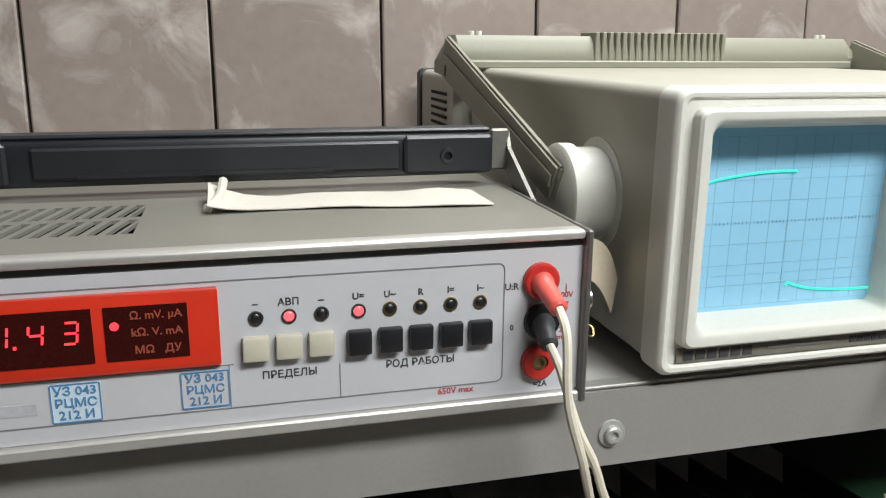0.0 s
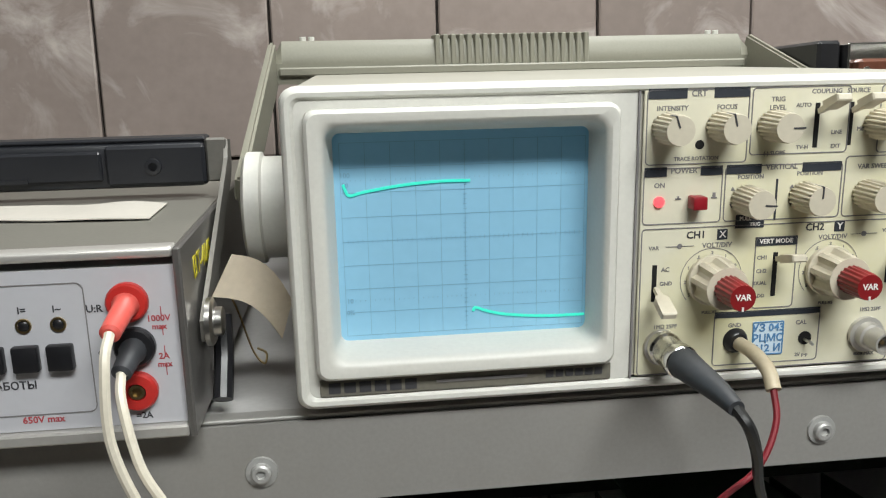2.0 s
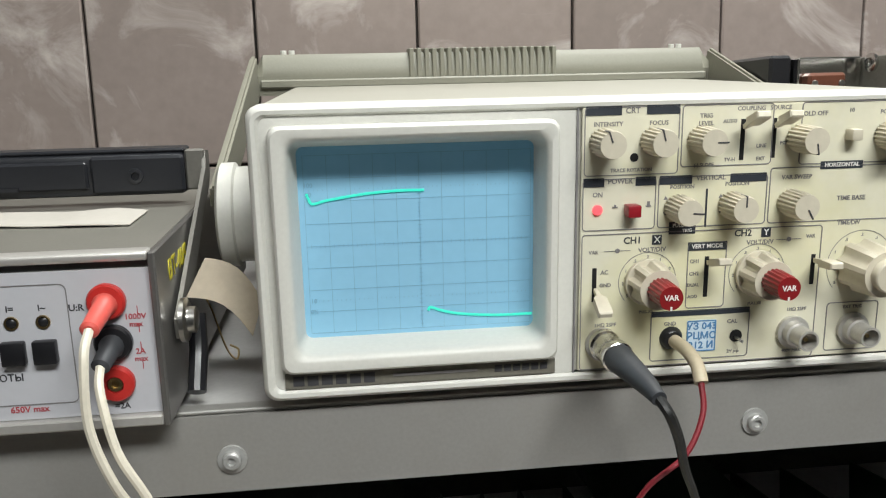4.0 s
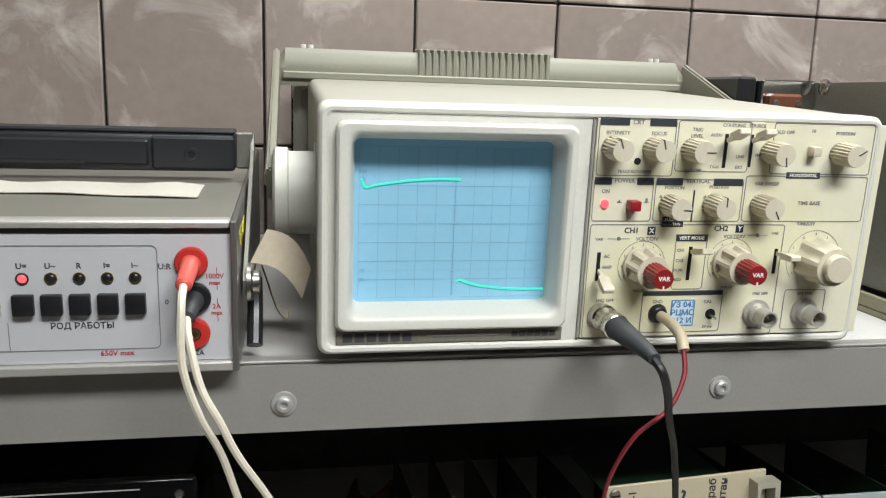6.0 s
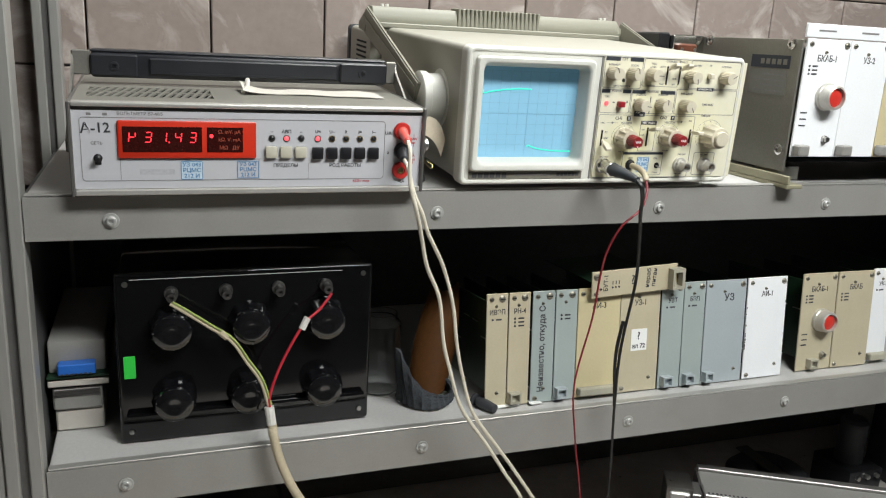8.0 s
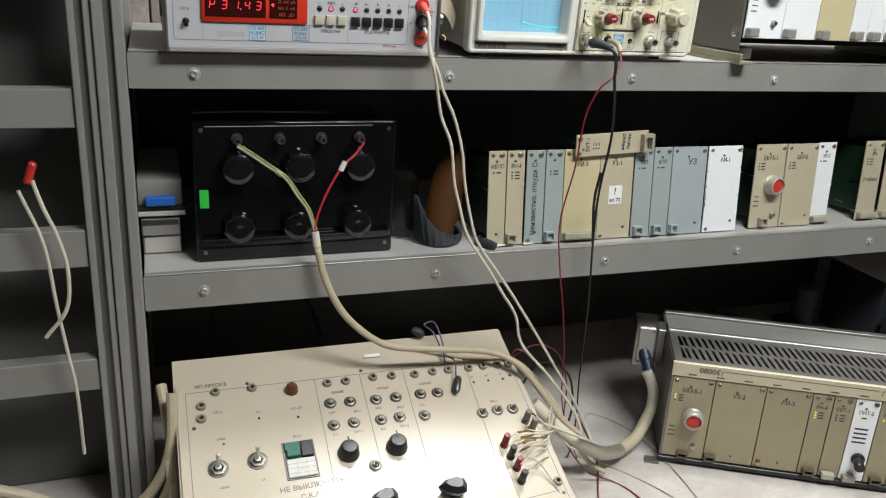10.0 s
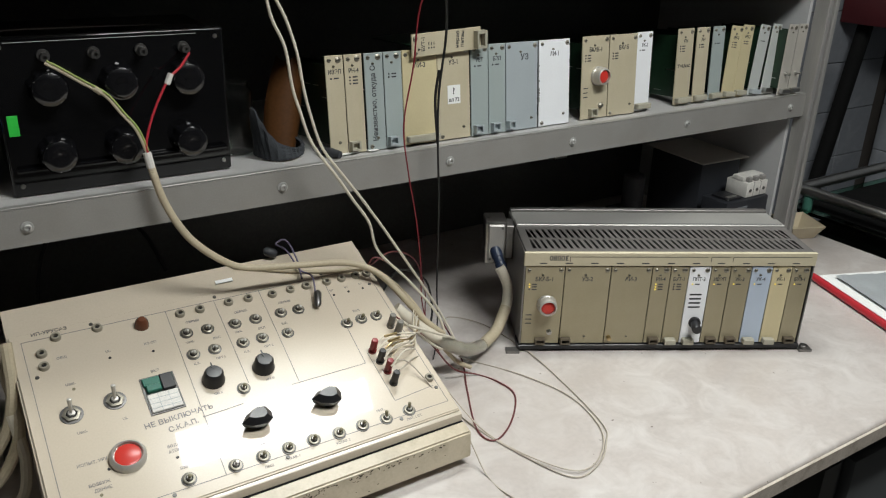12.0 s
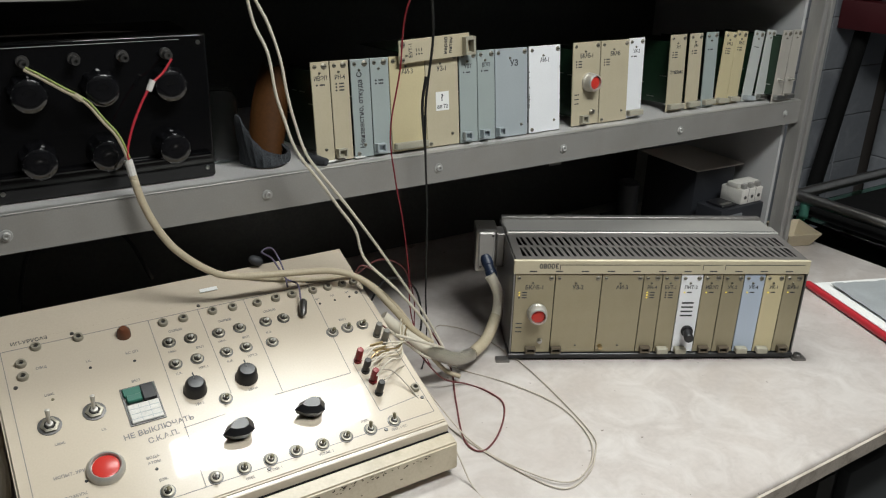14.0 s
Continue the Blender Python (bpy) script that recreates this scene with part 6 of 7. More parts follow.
    b = part("button_ring", turned((u, v, 0), UP, [(0, 0.0185), (0.004, 0.0185), (0.0075, 0.0165), (0.0085, 0.0150), (0.0075, 0.0140), (0.004, 0.0138), (0.004, 0)], 36), "nickel", c, "bright metal button ring")
    part("button_cap", turned((u, v, 0.004), UP, [(0, 0.0130), (0.0016, 0.0128), (0.0024, 0.0105), (0.0026, 0)], 32), "red_button", b, "round red push button")
    u, v = on(-0.192, -0.014)
    part("signal_lens", turned((u, v, 0), UP, [(0, 0.0082), (0.003, 0.0080), (0.0085, 0.0070), (0.0125, 0.0040), (0.0135, 0)], 24), "brown_lens", c, "brown domed signal lens")
    # knobs
    for x, y in ((-0.1405, -0.1095), (-0.0815, -0.1105)):
        u, v = on(x, y)
        k = part("knob", turned((u, v, 0.0005), UP, [(0, 0.0130), (0.002, 0.0130), (0.004, 0.0118), (0.0130, 0.0108), (0.0160, 0.0085), (0.0166, 0)], 28), "black", c, "round black knob")
        part("pointer", box(u - 0.0007, u + 0.0007, v + 0.003, v + 0.0125, 0.0166, 0.0176), "black", k)
    for x, y, a in ((-0.1150, -0.1760, 188), (-0.0320, -0.1760, 175)):
        u, v = on(x, y)
        bm = bmesh.new()
        out = [(0.019, 0.0), (0.010, 0.0075), (-0.004, 0.0115), (-0.013, 0.0085), (-0.0155, 0.0), (-0.013, -0.0085), (-0.004, -0.0115), (0.010, -0.0075)]
        ca, sa = math.cos(radians(a)), math.sin(radians(a))
        rings = [[bm.verts.new((u + f * (p * ca - q * sa), v + f * (p * sa + q * ca), z)) for p, q in out] for z, f in ((0.0045, 0.86), (0.0125, 1.04), (0.0200, 0.60))]
        for r0, r1 in zip(rings, rings[1:]):
            for k in range(8):
                j = (k + 1) % 8
                bm.faces.new((r0[k], r0[j], r1[j], r1[k]))
        bm.faces.new(rings[0]), bm.faces.new(rings[-1])
        bmesh.ops.recalc_face_normals(bm, faces=bm.faces[:])
        k = part("pointer_knob", bm, "knob_rough", c, "faceted black pointer knob")
        part("spindle", turned((u, v, 0), UP, [(0, 0.0075), (0.0048, 0.0075)], 16), "black", k)
    # recessed circuit breaker behind clear cover
    u, v = on(-0.197, -0.1085)
    br = part("breaker_opening", loft_flat(u - 0.0175, u + 0.0175, v - 0.0245, v + 0.0245), "dark_steel", c, "framed opening with a modular breaker")
    part("breaker_body", box(u - 0.0165, u + 0.0165, v - 0.0235, v + 0.0010, 0.0004, 0.0030, 0.0008, 1), "breaker", br, "white modular breaker")
    part("breaker_lever", box(u - 0.0150, u + 0.0010, v + 0.0030, v + 0.0120, 0.0004, 0.0060, 0.001, 1), "lever_green", br, "green breaker lever")
    part("breaker_shroud", box(u - 0.0165, u + 0.0165, v + 0.0125, v + 0.0235, 0.0004, 0.0035, 0.0008, 1), "lever_green", br)
    part("breaker_cover", box(u + 0.0020, u + 0.0160, v + 0.0020, v + 0.0235, 0.0004, 0.0052, 0.0008, 1), "black", br)
    for k in range(3):
        part("breaker_seam", box(u - 0.0160, u + 0.0160, v - 0.0190 + 0.0065 * k, v - 0.0186 + 0.0065 * k, 0.0030, 0.0033), "mod_grey", br)
    for k in (-0.0055, 0.0055):
        part("breaker_seam", box(u + k, u + k + 0.0004, v - 0.0230, v + 0.0005, 0.0030, 0.0033), "mod_grey", br)
    # binding posts
    for x, y, m in ((0.093, -0.1010, "terminal_grey"), (0.097, -0.1130, "terminal_grey"), (0.052, -0.1290, "maroon"), (0.054, -0.1455, "terminal_dark"), (0.056, -0.1610, "maroon"), (0.055, -0.1780, "terminal_dark")):
        u, v = on(x, y)
        p = part("binding_post", turned((u, v, 0), UP, [(0, 0.0052), (0.003, 0.0052), (0.003, 0.0036), (0.006, 0.0036), (0.0062, 0.0046), (0.021, 0.0042), (0.022, 0.0035), (0.0222, 0)], 14), m, c, "insulated binding post")
        part("collar", turned((u, v, 0.003), UP, [(0, 0.0034), (0.0032, 0.0034)], 12), "brass", p)
    # engraved words
    words("ИП-УРУСАЗ", -0.288, 0.0065, 0.0066, "ink"), words("ОБЩ", -0.283, -0.032, 0.0046), words("КС ОП", -0.190, -0.040, 0.0044), words("ВКЛ", -0.196, -0.078, 0.0046), words("UL", -0.236, -0.038, 0.0044)
    words("ОБРЫВ", -0.136, -0.024, 0.0046), words("ОБРЫВ", -0.077, -0.026, 0.0046), words("ОБРЫВ", -0.020, -0.027, 0.0046), words("ВКЛ", -0.117, -0.055, 0.0044), words("ВКЛ", -0.062, -0.057, 0.0044), words("К.З.", -0.033, -0.058, 0.0044)
    words("UвхL", -0.282, -0.068, 0.0044), words("UвхL", -0.284, -0.128, 0.0044), words("UL", -0.241, -0.126, 0.0044), words("К.З.", -0.150, -0.083, 0.0042), words("ПРТ.1", -0.122, -0.083, 0.0042), words("К.З.", -0.091, -0.084, 0.0042), words("ПРТ.2", -0.064, -0.084, 0.0042)
    words("UвхL", -0.148, -0.052, 0.0040), words("UвхL", -0.090, -0.054, 0.0040), words("ИСПЫТ. УРУ", -0.283, -0.1640, 0.0048), words("ВОЗБУЖ", -0.282, -0.188, 0.0048), words("ДЕНИЕ", -0.280, -0.1945, 0.0048)
    words("ВОДА", -0.205, -0.172, 0.0044), words("АТОМ", -0.205, -0.178, 0.0044), words("ВКЛ", 0.062, -0.066, 0.0046), words("Iут", 0.067, -0.026, 0.0042), words("Iут", 0.046, -0.026, 0.0042), words("Iут", 0.088, -0.026, 0.0042)
    words("ЦМ II", -0.141, -0.1270, 0.0040), words("ЦМ III", -0.080, -0.1270, 0.0040), words("ЦМ 1", -0.118, -0.2000, 0.0042), words("УСТАВ. 1", -0.095, -0.2265, 0.0040), words("УСТАВ. 2", -0.036, -0.2275, 0.0040), words("ПИТ.", 0.022, -0.2060, 0.0042), words("ЛИТ. 1 СТ.", 0.056, -0.2270, 0.0042)
    words("ОБЩ", -0.122, -0.2270, 0.0040), words("ВЗВ.", -0.202, -0.1990, 0.0042)
    words("НЕ ВЫКЛЮЧАТЬ", -0.189, -0.1415, 0.0090, "ink_grey", 2), words("С.К.А.П.", -0.188, -0.1530, 0.0088, "ink_grey", 3)
    part("sticker", box(*[q for q in (on(-0.09, 0)[0], on(-0.068, 0)[0])], *[q for q in (on(0, 0.0235)[1], on(0, 0.0285)[1])], -0.0006, 0.0003), "paper_white", c, "small white sticker")
    return c


def loft_flat(x0, x1, y0, y1):
    bm = box(x0, x1, y0, y1, 0.0, 0.0004)
    for a in ((x0 - 0.001, x0, y0 - 0.001, y1 + 0.001), (x1, x1 + 0.001, y0 - 0.001, y1 + 0.001), (x0, x1, y0 - 0.001, y0), (x0, x1, y1, y1 + 0.001)):
        box(*a, 0.0, 0.0014, bm=bm)
    return bm


M["jack_beige"] = mat("beige_jack", (0.27, 0.245, 0.19), 0.45, 0, 0.1, 60)
M["terminal_grey"] = mat("grey_terminal", (0.16, 0.15, 0.13), 0.4, 0, 0.1, 60)
M["terminal_dark"] = mat("dark_terminal", (0.03, 0.028, 0.027), 0.4, 0, 0.1, 60)
M["olive_cap"] = mat("olive_cap", (0.17, 0.15, 0.09), 0.5, 0.2, 0.1, 60)
M["brown_lens"] = mat("brown_lens", (0.13, 0.045, 0.022), 0.25, 0, 0.1, 60)
M["lever_green"] = mat("green_lever", (0.02, 0.13, 0.09), 0.4, 0, 0.1, 60)
console()


# ---- crate on the bench ----
def bench_crate():
    c = thing("module_crate", pose(0.337, -0.068, BENCH, 0, 0, -29.04), "grey module crate with slotted top standing on the bench", "module crate")
    W, D, H = 0.434, 0.185, 0.163
    for x in (-0.002, W):
        part("side_plate", box(x, x + 0.002, 0.0, D, 0.004, H - 0.003), "crate", c, "grey steel side plate")
    part("back_plate", box(0, W, D - 0.002, D, 0.004, H - 0.004), "crate", c)
    # rail is black instead of crate grey: shadow put into its colour
    part("bottom_rail", box(-0.004, W + 0.002, -0.004, 0.03, 0.004, 0.0115, 0.0008, 1), "black", c, "lower rail blackened for the shadow at the crate's foot")
    # near-black plate and block give the shade behind the slots
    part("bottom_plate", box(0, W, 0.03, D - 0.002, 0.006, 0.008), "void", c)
    part("shade_filler", box(0.004, W - 0.004, 0.012, D - 0.008, 0.015, H - 0.016), "void", c)
    t = 0.0015
    bm = bmesh.new()
    rows = ((0.016, 0.050), (0.058, 0.092))
    for a, b in rows:
        slotted(0.016, W - 0.016, a, b, H, t, 42, -0.004, 0.44, bm)
        box(0.0, 0.0115, a, b, H - t, H, bm=bm)
        box(W - 0.0115, W, a, b, H - t, H, bm=bm)
    for a, b in ((0.004, 0.016), (0.050, 0.058), (0.092, 0.104)):
        box(0, W, a, b, H - t, H, bm=bm)
    part("slotted_top", bm, "crate_top", c, "grey top plate with two rows of slots")
    part("rear_top", box(0, W, 0.134, D - 0.012, H - 0.006, H - 0.001, 0.0008, 1), "alu", c)
    part("rear_rail", box(0, W, D - 0.0115, D, H - 0.006, H + 0.003, 0.0008, 1), "crate", c, "grey rear rail")
    part("marked_rail", box(0, W, 0.105, 0.1335, H - 0.003, H + 0.003, 0.001, 1), "alu", c, "bright rail with a printed scale")
    for k in range(84):
        part("scale_mark", box(0.004 + 0.0051 * k, 0.0066 + 0.0051 * k, 0.1085, 0.1118, H + 0.003, H + 0.0033), "ink", c)
    s = part("title_strip", box(-0.003, W + 0.002, -0.002, 0.004, 0.1425, H + 0.0005, 0.0006, 1), "crate_strip", c, "cream title strip with small legends")
    lettering("30080", s, "ink", 0.048, -0.0022, 0.1555, 0.0115, turn=180)
    for a, b in ((0.064, 0.270), (0.275, 0.304), (0.308, 0.428)):
        bar(s, "ink", a, b, 0.1565, 0.1572, -0.002)
        bar(s, "ink", a, a + 0.0008, 0.1490, 0.1570, -0.002)
    for k in range(11):
        bar(s, "ink", 0.02 + 0.038 * k, 0.031 + 0.038 * k, 0.1460, 0.1476, -0.002)
    edges = (0.0, 0.059, 0.128, 0.190, 0.218, 0.246, 0.279, 0.309, 0.341, 0.373, 0.403, 0.432)
    titles = ("БКАБ-1", "УЗ-2", "АИ-3", "РН-4", "БУТ-1", "ПНТ-2", "ИВЭП", "УК-2", "УК-4", "УК-1", "БУЗ-1")
    mats = ("mod_crate", "mod_crate", "mod_crate", "mod_crate", "mod_crate", "mod_white", "mod_crate", "mod_crate", "mod_blue", "mod_yellow", "mod_crate")
    for k, (a, b, t_, mm) in enumerate(zip(edges, edges[1:], titles, mats)):
        w = b - a
        h = part("module", box(0.0006, w - 0.0006, 0, 0.0025, 0, 0.1285, 0.0004, 1), mm, c, {"mod_white": "white plug-in module", "mod_blue": "pale blue plug-in module", "mod_yellow": "yellowish plug-in module"}.get(mm, "beige plug-in module"))
        h.matrix_basis = pose(a, 0.0, 0.0125)
        leds = {0: ("amber", "amber", "ink"), 3: ("amber", "amber", "amber"), 4: ("ink", "ink", "ink"), 5: ("amber",), 6: ("amber",), 7: ("amber",), 8: ("amber",), 9: ("amber",), 10: ("amber",)}.get(k, ())
        fill_plate(h, w, 0.1285, t_, leds, k == 0, 3 if k == 0 else 0, "ink")
        if k in (4, 5, 8, 9):
            part("extractor", box(0.003, 0.020, -0.011, -0.0002, 0.001, 0.010, 0.001, 1), "latch", h, "grey extractor grip")
        elif k in (1, 2):
            latch(h, 0.001, 0.002, 0.015, 0.009, "latch_dark") if k == 1 else part("knurled_screw", turned((0.007, 0, 0.010), FRONT, [(0, 0.0035), (0.006, 0.0035), (0.007, 0.002), (0.007, 0)], 12), "brass", h)
            plate_screw(h, w * 0.55, 0.012, r=0.0018)
        else:
            latch(h, max(0.002, w / 2 - 0.008), 0.002, 0.015, 0.009, "latch_dark")
        if k == 5:
            part("selector_knob", turned((w * 0.6, 0, 0.036), (-0.15, -1, -0.1), [(0, 0.009), (0.004, 0.009), (0.006, 0.0065), (0.022, 0.0072), (0.024, 0.006), (0.024, 0)], 20), "black", h, "black selector knob")
            for q in range(4):
                bar(h, "ink", 0.006, 0.024, 0.060 + 0.007 * q, 0.0625 + 0.007 * q, 0)
    for x in (W + 0.002, -0.022):
        part("foot_lug", box(x, x + 0.020, -0.010, 0.004, 0.0, 0.004), "crate", c)
    part("lug_screw", disc((W + 0.010, -0.004, 0.004), UP, 0.006, 0.006, 12), "dark_steel", c)
    # connector box on the side
    k = part("connector_box", box(-0.048, -0.014, 0.106, 0.150, 0.098, 0.170, 0.003, 2), "steel", c, "bright metal connector box")
    part("mounting_bracket", box(-0.0142, -0.0022, 0.112, 0.146, 0.104, 0.160, 0.001, 1), "crate", k)
    part("box_cover", box(-0.044, -0.018, 0.100, 0.106, 0.104, 0.166, 0.002, 1), "alu", k)
    for x, z in ((-0.040, 0.109), (-0.022, 0.161)):
        part("cover_screw", turned((x, 0.100, z), FRONT, [(0, 0.0022), (0.0010, 0.0018), (0.0011, 0)], 10), "dark_steel", k)
    part("cable_gland", turned((-0.031, 0.102, 0.121), (0.30, -0.66, -0.72), [(-0.006, 0.0092), (0.010, 0.0092), (0.011, 0.0080), (0.020, 0.0080), (0.021, 0.0090), (0.026, 0.0090), (0.034, 0.0072)], 16), "navy", k, "dark blue cable gland")
    return c


M["crate_top"] = mat("crate_top_grey", (0.24, 0.225, 0.215), 0.4, 0.6, 0.08, 16, 500, 0.04)
M["red_bright"] = mat("bright_red_wire", (0.42, 0.02, 0.035), 0.45, 0, 0.08, 60)
M["navy"] = mat("navy_rubber", (0.012, 0.022, 0.05), 0.45)
bench_crate()


# ---- wires and cables ----
M["wire_dirty"] = mat("grubby_wire", (0.46, 0.41, 0.34), 0.5, 0, 0.15, 60)

def cable(name, pts, r, material, label, category="cable", n=8, seg=8):
    c = thing(name, pose(0, 0, 0), label, category)
    part("sheath", tube(pts, r, seg, n), material, c)
    return c


# test leads of the voltmeter
for nm, x, z, m, pts in (
        ("test_lead", -0.0430, 1.3790, "red_sleeve", [(-0.0440, -0.0385, 1.3728), (-0.0442, -0.0470, 1.3640), (-0.0440, -0.0500, 1.3380), (-0.0370, -0.0490, 1.3130), (-0.0287, -0.0400, 1.2900), (-0.0194, -0.034, 1.2564), (-0.0055, -0.034, 1.2239), (0.0010, -0.034, 1.180), (0.0090, -0.034, 1.151), (0.0230, -0.035, 1.109), (0.0540, -0.035, 1.0633), (0.0760, -0.035, 1.029), (0.098, -0.035, 0.995), (0.111, -0.036, 0.952), (0.150, -0.055, 0.905), (0.190, -0.07, 0.845), (0.180, -0.09, 0.812), (0.105, -0.108, 0.884)]),
        ("test_lead", -0.0420, 1.3612, "rubber", [(-0.0440, -0.0300, 1.3552), (-0.0425, -0.0380, 1.3470), (-0.0370, -0.0430, 1.3250), (-0.0290, -0.0430, 1.3080), (-0.0209, -0.0390, 1.2880), (-0.0034, -0.034, 1.2556), (0.0085, -0.034, 1.2175), (0.0146, -0.034, 1.1786), (0.0224, -0.034, 1.144), (0.0360, -0.035, 1.102), (0.0640, -0.035, 1.062), (0.0850, -0.035, 1.033), (0.119, -0.035, 0.983), (0.164, -0.035, 0.913), (0.205, -0.037, 0.846), (0.222, -0.060, 0.800), (0.190, -0.095, 0.830), (0.110, -0.118, 0.880)])):
    c = thing(nm, pose(0, 0, 0), "cream test lead with %s plug in the voltmeter" % ("red" if m == "red_sleeve" else "black"), "test lead", "voltmeter leads")
    part("wire", tube(pts, 0.0019, 8, 8), "cable_white", c)
    d = Vector(pts[0]) - Vector((x, -0.016, z))
    part("plug", turned((x, -0.0155, z), d, [(0, 0.0050), (0.004, 0.0052), (0.006, 0.0043), (d.length, 0.0038), (d.length + 0.001, 0.0025)], 16), m, c, "red plug sleeve" if m == "red_sleeve" else "black plug sleeve")

# oscilloscope probe cable and ground lead
c = thing("probe_cable", pose(0, 0, 0), "black probe cable with coaxial plug in the oscilloscope", "cable")
bx, by, bz = 0.1695, -0.012, 1.3465
part("plug_collar", turned((bx, by + 0.002, bz), (0.10, -1, -0.10), [(0, 0.0072), (0.004, 0.0074), (0.005, 0.0066), (0.013, 0.0066), (0.014, 0.0072), (0.018, 0.0072), (0.019, 0.006)], 22), "chrome", c, "knurled metal coaxial collar")
part("strain_relief", tube([(0.1710, -0.029, 1.3450), (0.1715, -0.040, 1.3445), (0.1722, -0.052, 1.3438), (0.1728, -0.062, 1.3428), (0.1732, -0.0700, 1.3415)], 0.0066, 14, 6, r_end=0.0031), "rubber", c, "tapered dark rubber strain relief")
part("wire", tube([(0.1731, -0.0680, 1.3420), (0.1760, -0.0740, 1.3360), (0.1825, -0.0680, 1.3230), (0.1905, -0.0560, 1.3050), (0.2050, -0.038, 1.275), (0.2150, -0.025, 1.225), (0.2095, -0.020, 1.150), (0.2130, -0.015, 1.082), (0.2190, -0.012, 1.000), (0.2220, -0.008, 0.930), (0.2270, 0.0, 0.860), (0.236, 0.010, 0.800), (0.228, 0.000, 0.759), (0.205, -0.03, 0.7570)], 0.0023, 8, 8, r_end=0.0009), "cable_black", c)
part("second_wire", tube([(0.2100, -0.018, 1.180), (0.2060, -0.017, 1.140), (0.2140, -0.013, 1.080)], 0.0019, 8, 8), "cable_black", c)
c = thing("ground_lead", pose(0, 0, 0), "dark red ground lead with cream plug in the oscilloscope", "cable")
part("plug_sleeve", tube([(0.2030, -0.010, 1.3460), (0.2040, -0.022, 1.3452), (0.2046, -0.033, 1.3415), (0.2043, -0.0390, 1.3350)], 0.0031, 12, 6), "cable_cream", c, "grubby cream plug sleeve")
part("wire", tube([(0.2043, -0.0385, 1.3360), (0.2030, -0.0440, 1.3230), (0.1940, -0.0480, 1.3070), (0.1770, -0.0470, 1.2920), (0.1690, -0.038, 1.2650), (0.1680, -0.031, 1.2350), (0.1665, -0.027, 1.190), (0.1560, -0.022, 1.115), (0.1640, -0.021, 1.050), (0.1770, -0.020, 0.985), (0.1860, -0.020, 0.915), (0.190, -0.02, 0.85), (0.200, -0.03, 0.80), (0.215, -0.04, 0.760)], 0.0014, 8, 8, r_end=0.0007), "cable_red", c)

# loom from the decade box over the console to the crate
c = thing("decade_cable", pose(0, 0, 0), "cream cable from the decade box across the console", "cable")
part("sheath", tube([(-0.1597, 0.0010, 1.1116), (-0.1564, -0.0040, 1.0883), (-0.1572, -0.0080, 1.0894), (-0.1513, -0.0100, 1.0624), (-0.1392, -0.0120, 1.0314), (-0.1210, -0.0140, 1.0024), (-0.0901, -0.0160, 0.9734), (-0.0601, -0.0180, 0.9587), (-0.0020, -0.0200, 0.9500), (0.0609, -0.0200, 0.9404), (0.0941, -0.0280, 0.9307), (0.1163, -0.0420, 0.9148), (0.1379, -0.0580, 0.8861), (0.1625, -0.0700, 0.8534), (0.1892, -0.0800, 0.8272)], 0.0044, 12, 8), "cable_cream", c)
part("green_white_wire", tube([(-0.2453, 0.0260, 1.2137), (-0.2321, 0.0240, 1.2050), (-0.2136, 0.0220, 1.1916), (-0.1924, 0.0180, 1.1764), (-0.1785, 0.0120, 1.1558), (-0.1669, 0.0060, 1.1380), (-0.1597, 0.0010, 1.1133)], 0.0017, 8, 8), "cable_cream", c, "pale twisted wire")
part("green_wire", tube([(-0.2434, 0.0250, 1.2159), (-0.2302, 0.0230, 1.2074), (-0.2117, 0.0210, 1.1940), (-0.1905, 0.0170, 1.1788), (-0.1766, 0.0110, 1.1582), (-0.1650, 0.0050, 1.1404), (-0.1578, 0.0000, 1.1158)], 0.0011, 8, 8), "wire_green", c, "yellow-green wire")
part("tape", tube([(-0.2019, 0.0195, 1.1852), (-0.1957, 0.0185, 1.1797)], 0.0034, 8, smooth=False), "cable_cream", c)
part("red_wire", tube([(-0.0954, 0.0260, 1.2151), (-0.1082, 0.0220, 1.2007), (-0.1229, 0.0180, 1.1895), (-0.1381, 0.0130, 1.1679), (-0.1507, 0.0070, 1.1452), (-0.1585, 0.0020, 1.1250), (-0.1593, 0.0000, 1.1121)], 0.0014, 8, 8), "red_bright", c, "red wire")
part("wire_joint", tube([(-0.1202, 0.0190, 1.1945), (-0.1261, 0.0170, 1.1836)], 0.0034, 10, smooth=False), "breaker", c, "white clamp on the red wire")
part("wrap", tube([(-0.1597, 0.0010, 1.1133), (-0.1576, -0.0020, 1.0960)], 0.0047, 10, smooth=False), "breaker", c)
CRATE_CABLE = [(0.1237, -0.0600, 0.8761), (0.1507, -0.0750, 0.8476), (0.1768, -0.0850, 0.8259), (0.2080, -0.0860, 0.8040), (0.2380, -0.0740, 0.7860), (0.2720, -0.0580, 0.7750), (0.3130, -0.0370, 0.7790), (0.3440, -0.0180, 0.8020), (0.3570, -0.0040, 0.8270), (0.3545, 0.0060, 0.8470), (0.3500, 0.0120, 0.8580)]
c = cable("crate_cable", CRATE_CABLE, 0.0084, "cable_white", "thick cream cable running into the crate", seg=14)
part("tape_band", tube(CRATE_CABLE[5:8], 0.0089, 14, 6), "cable_cream", c)
part("bag", tube(CRATE_CABLE[2:6], 0.0100, 12, 6), "clear", c, "clear plastic wrap")
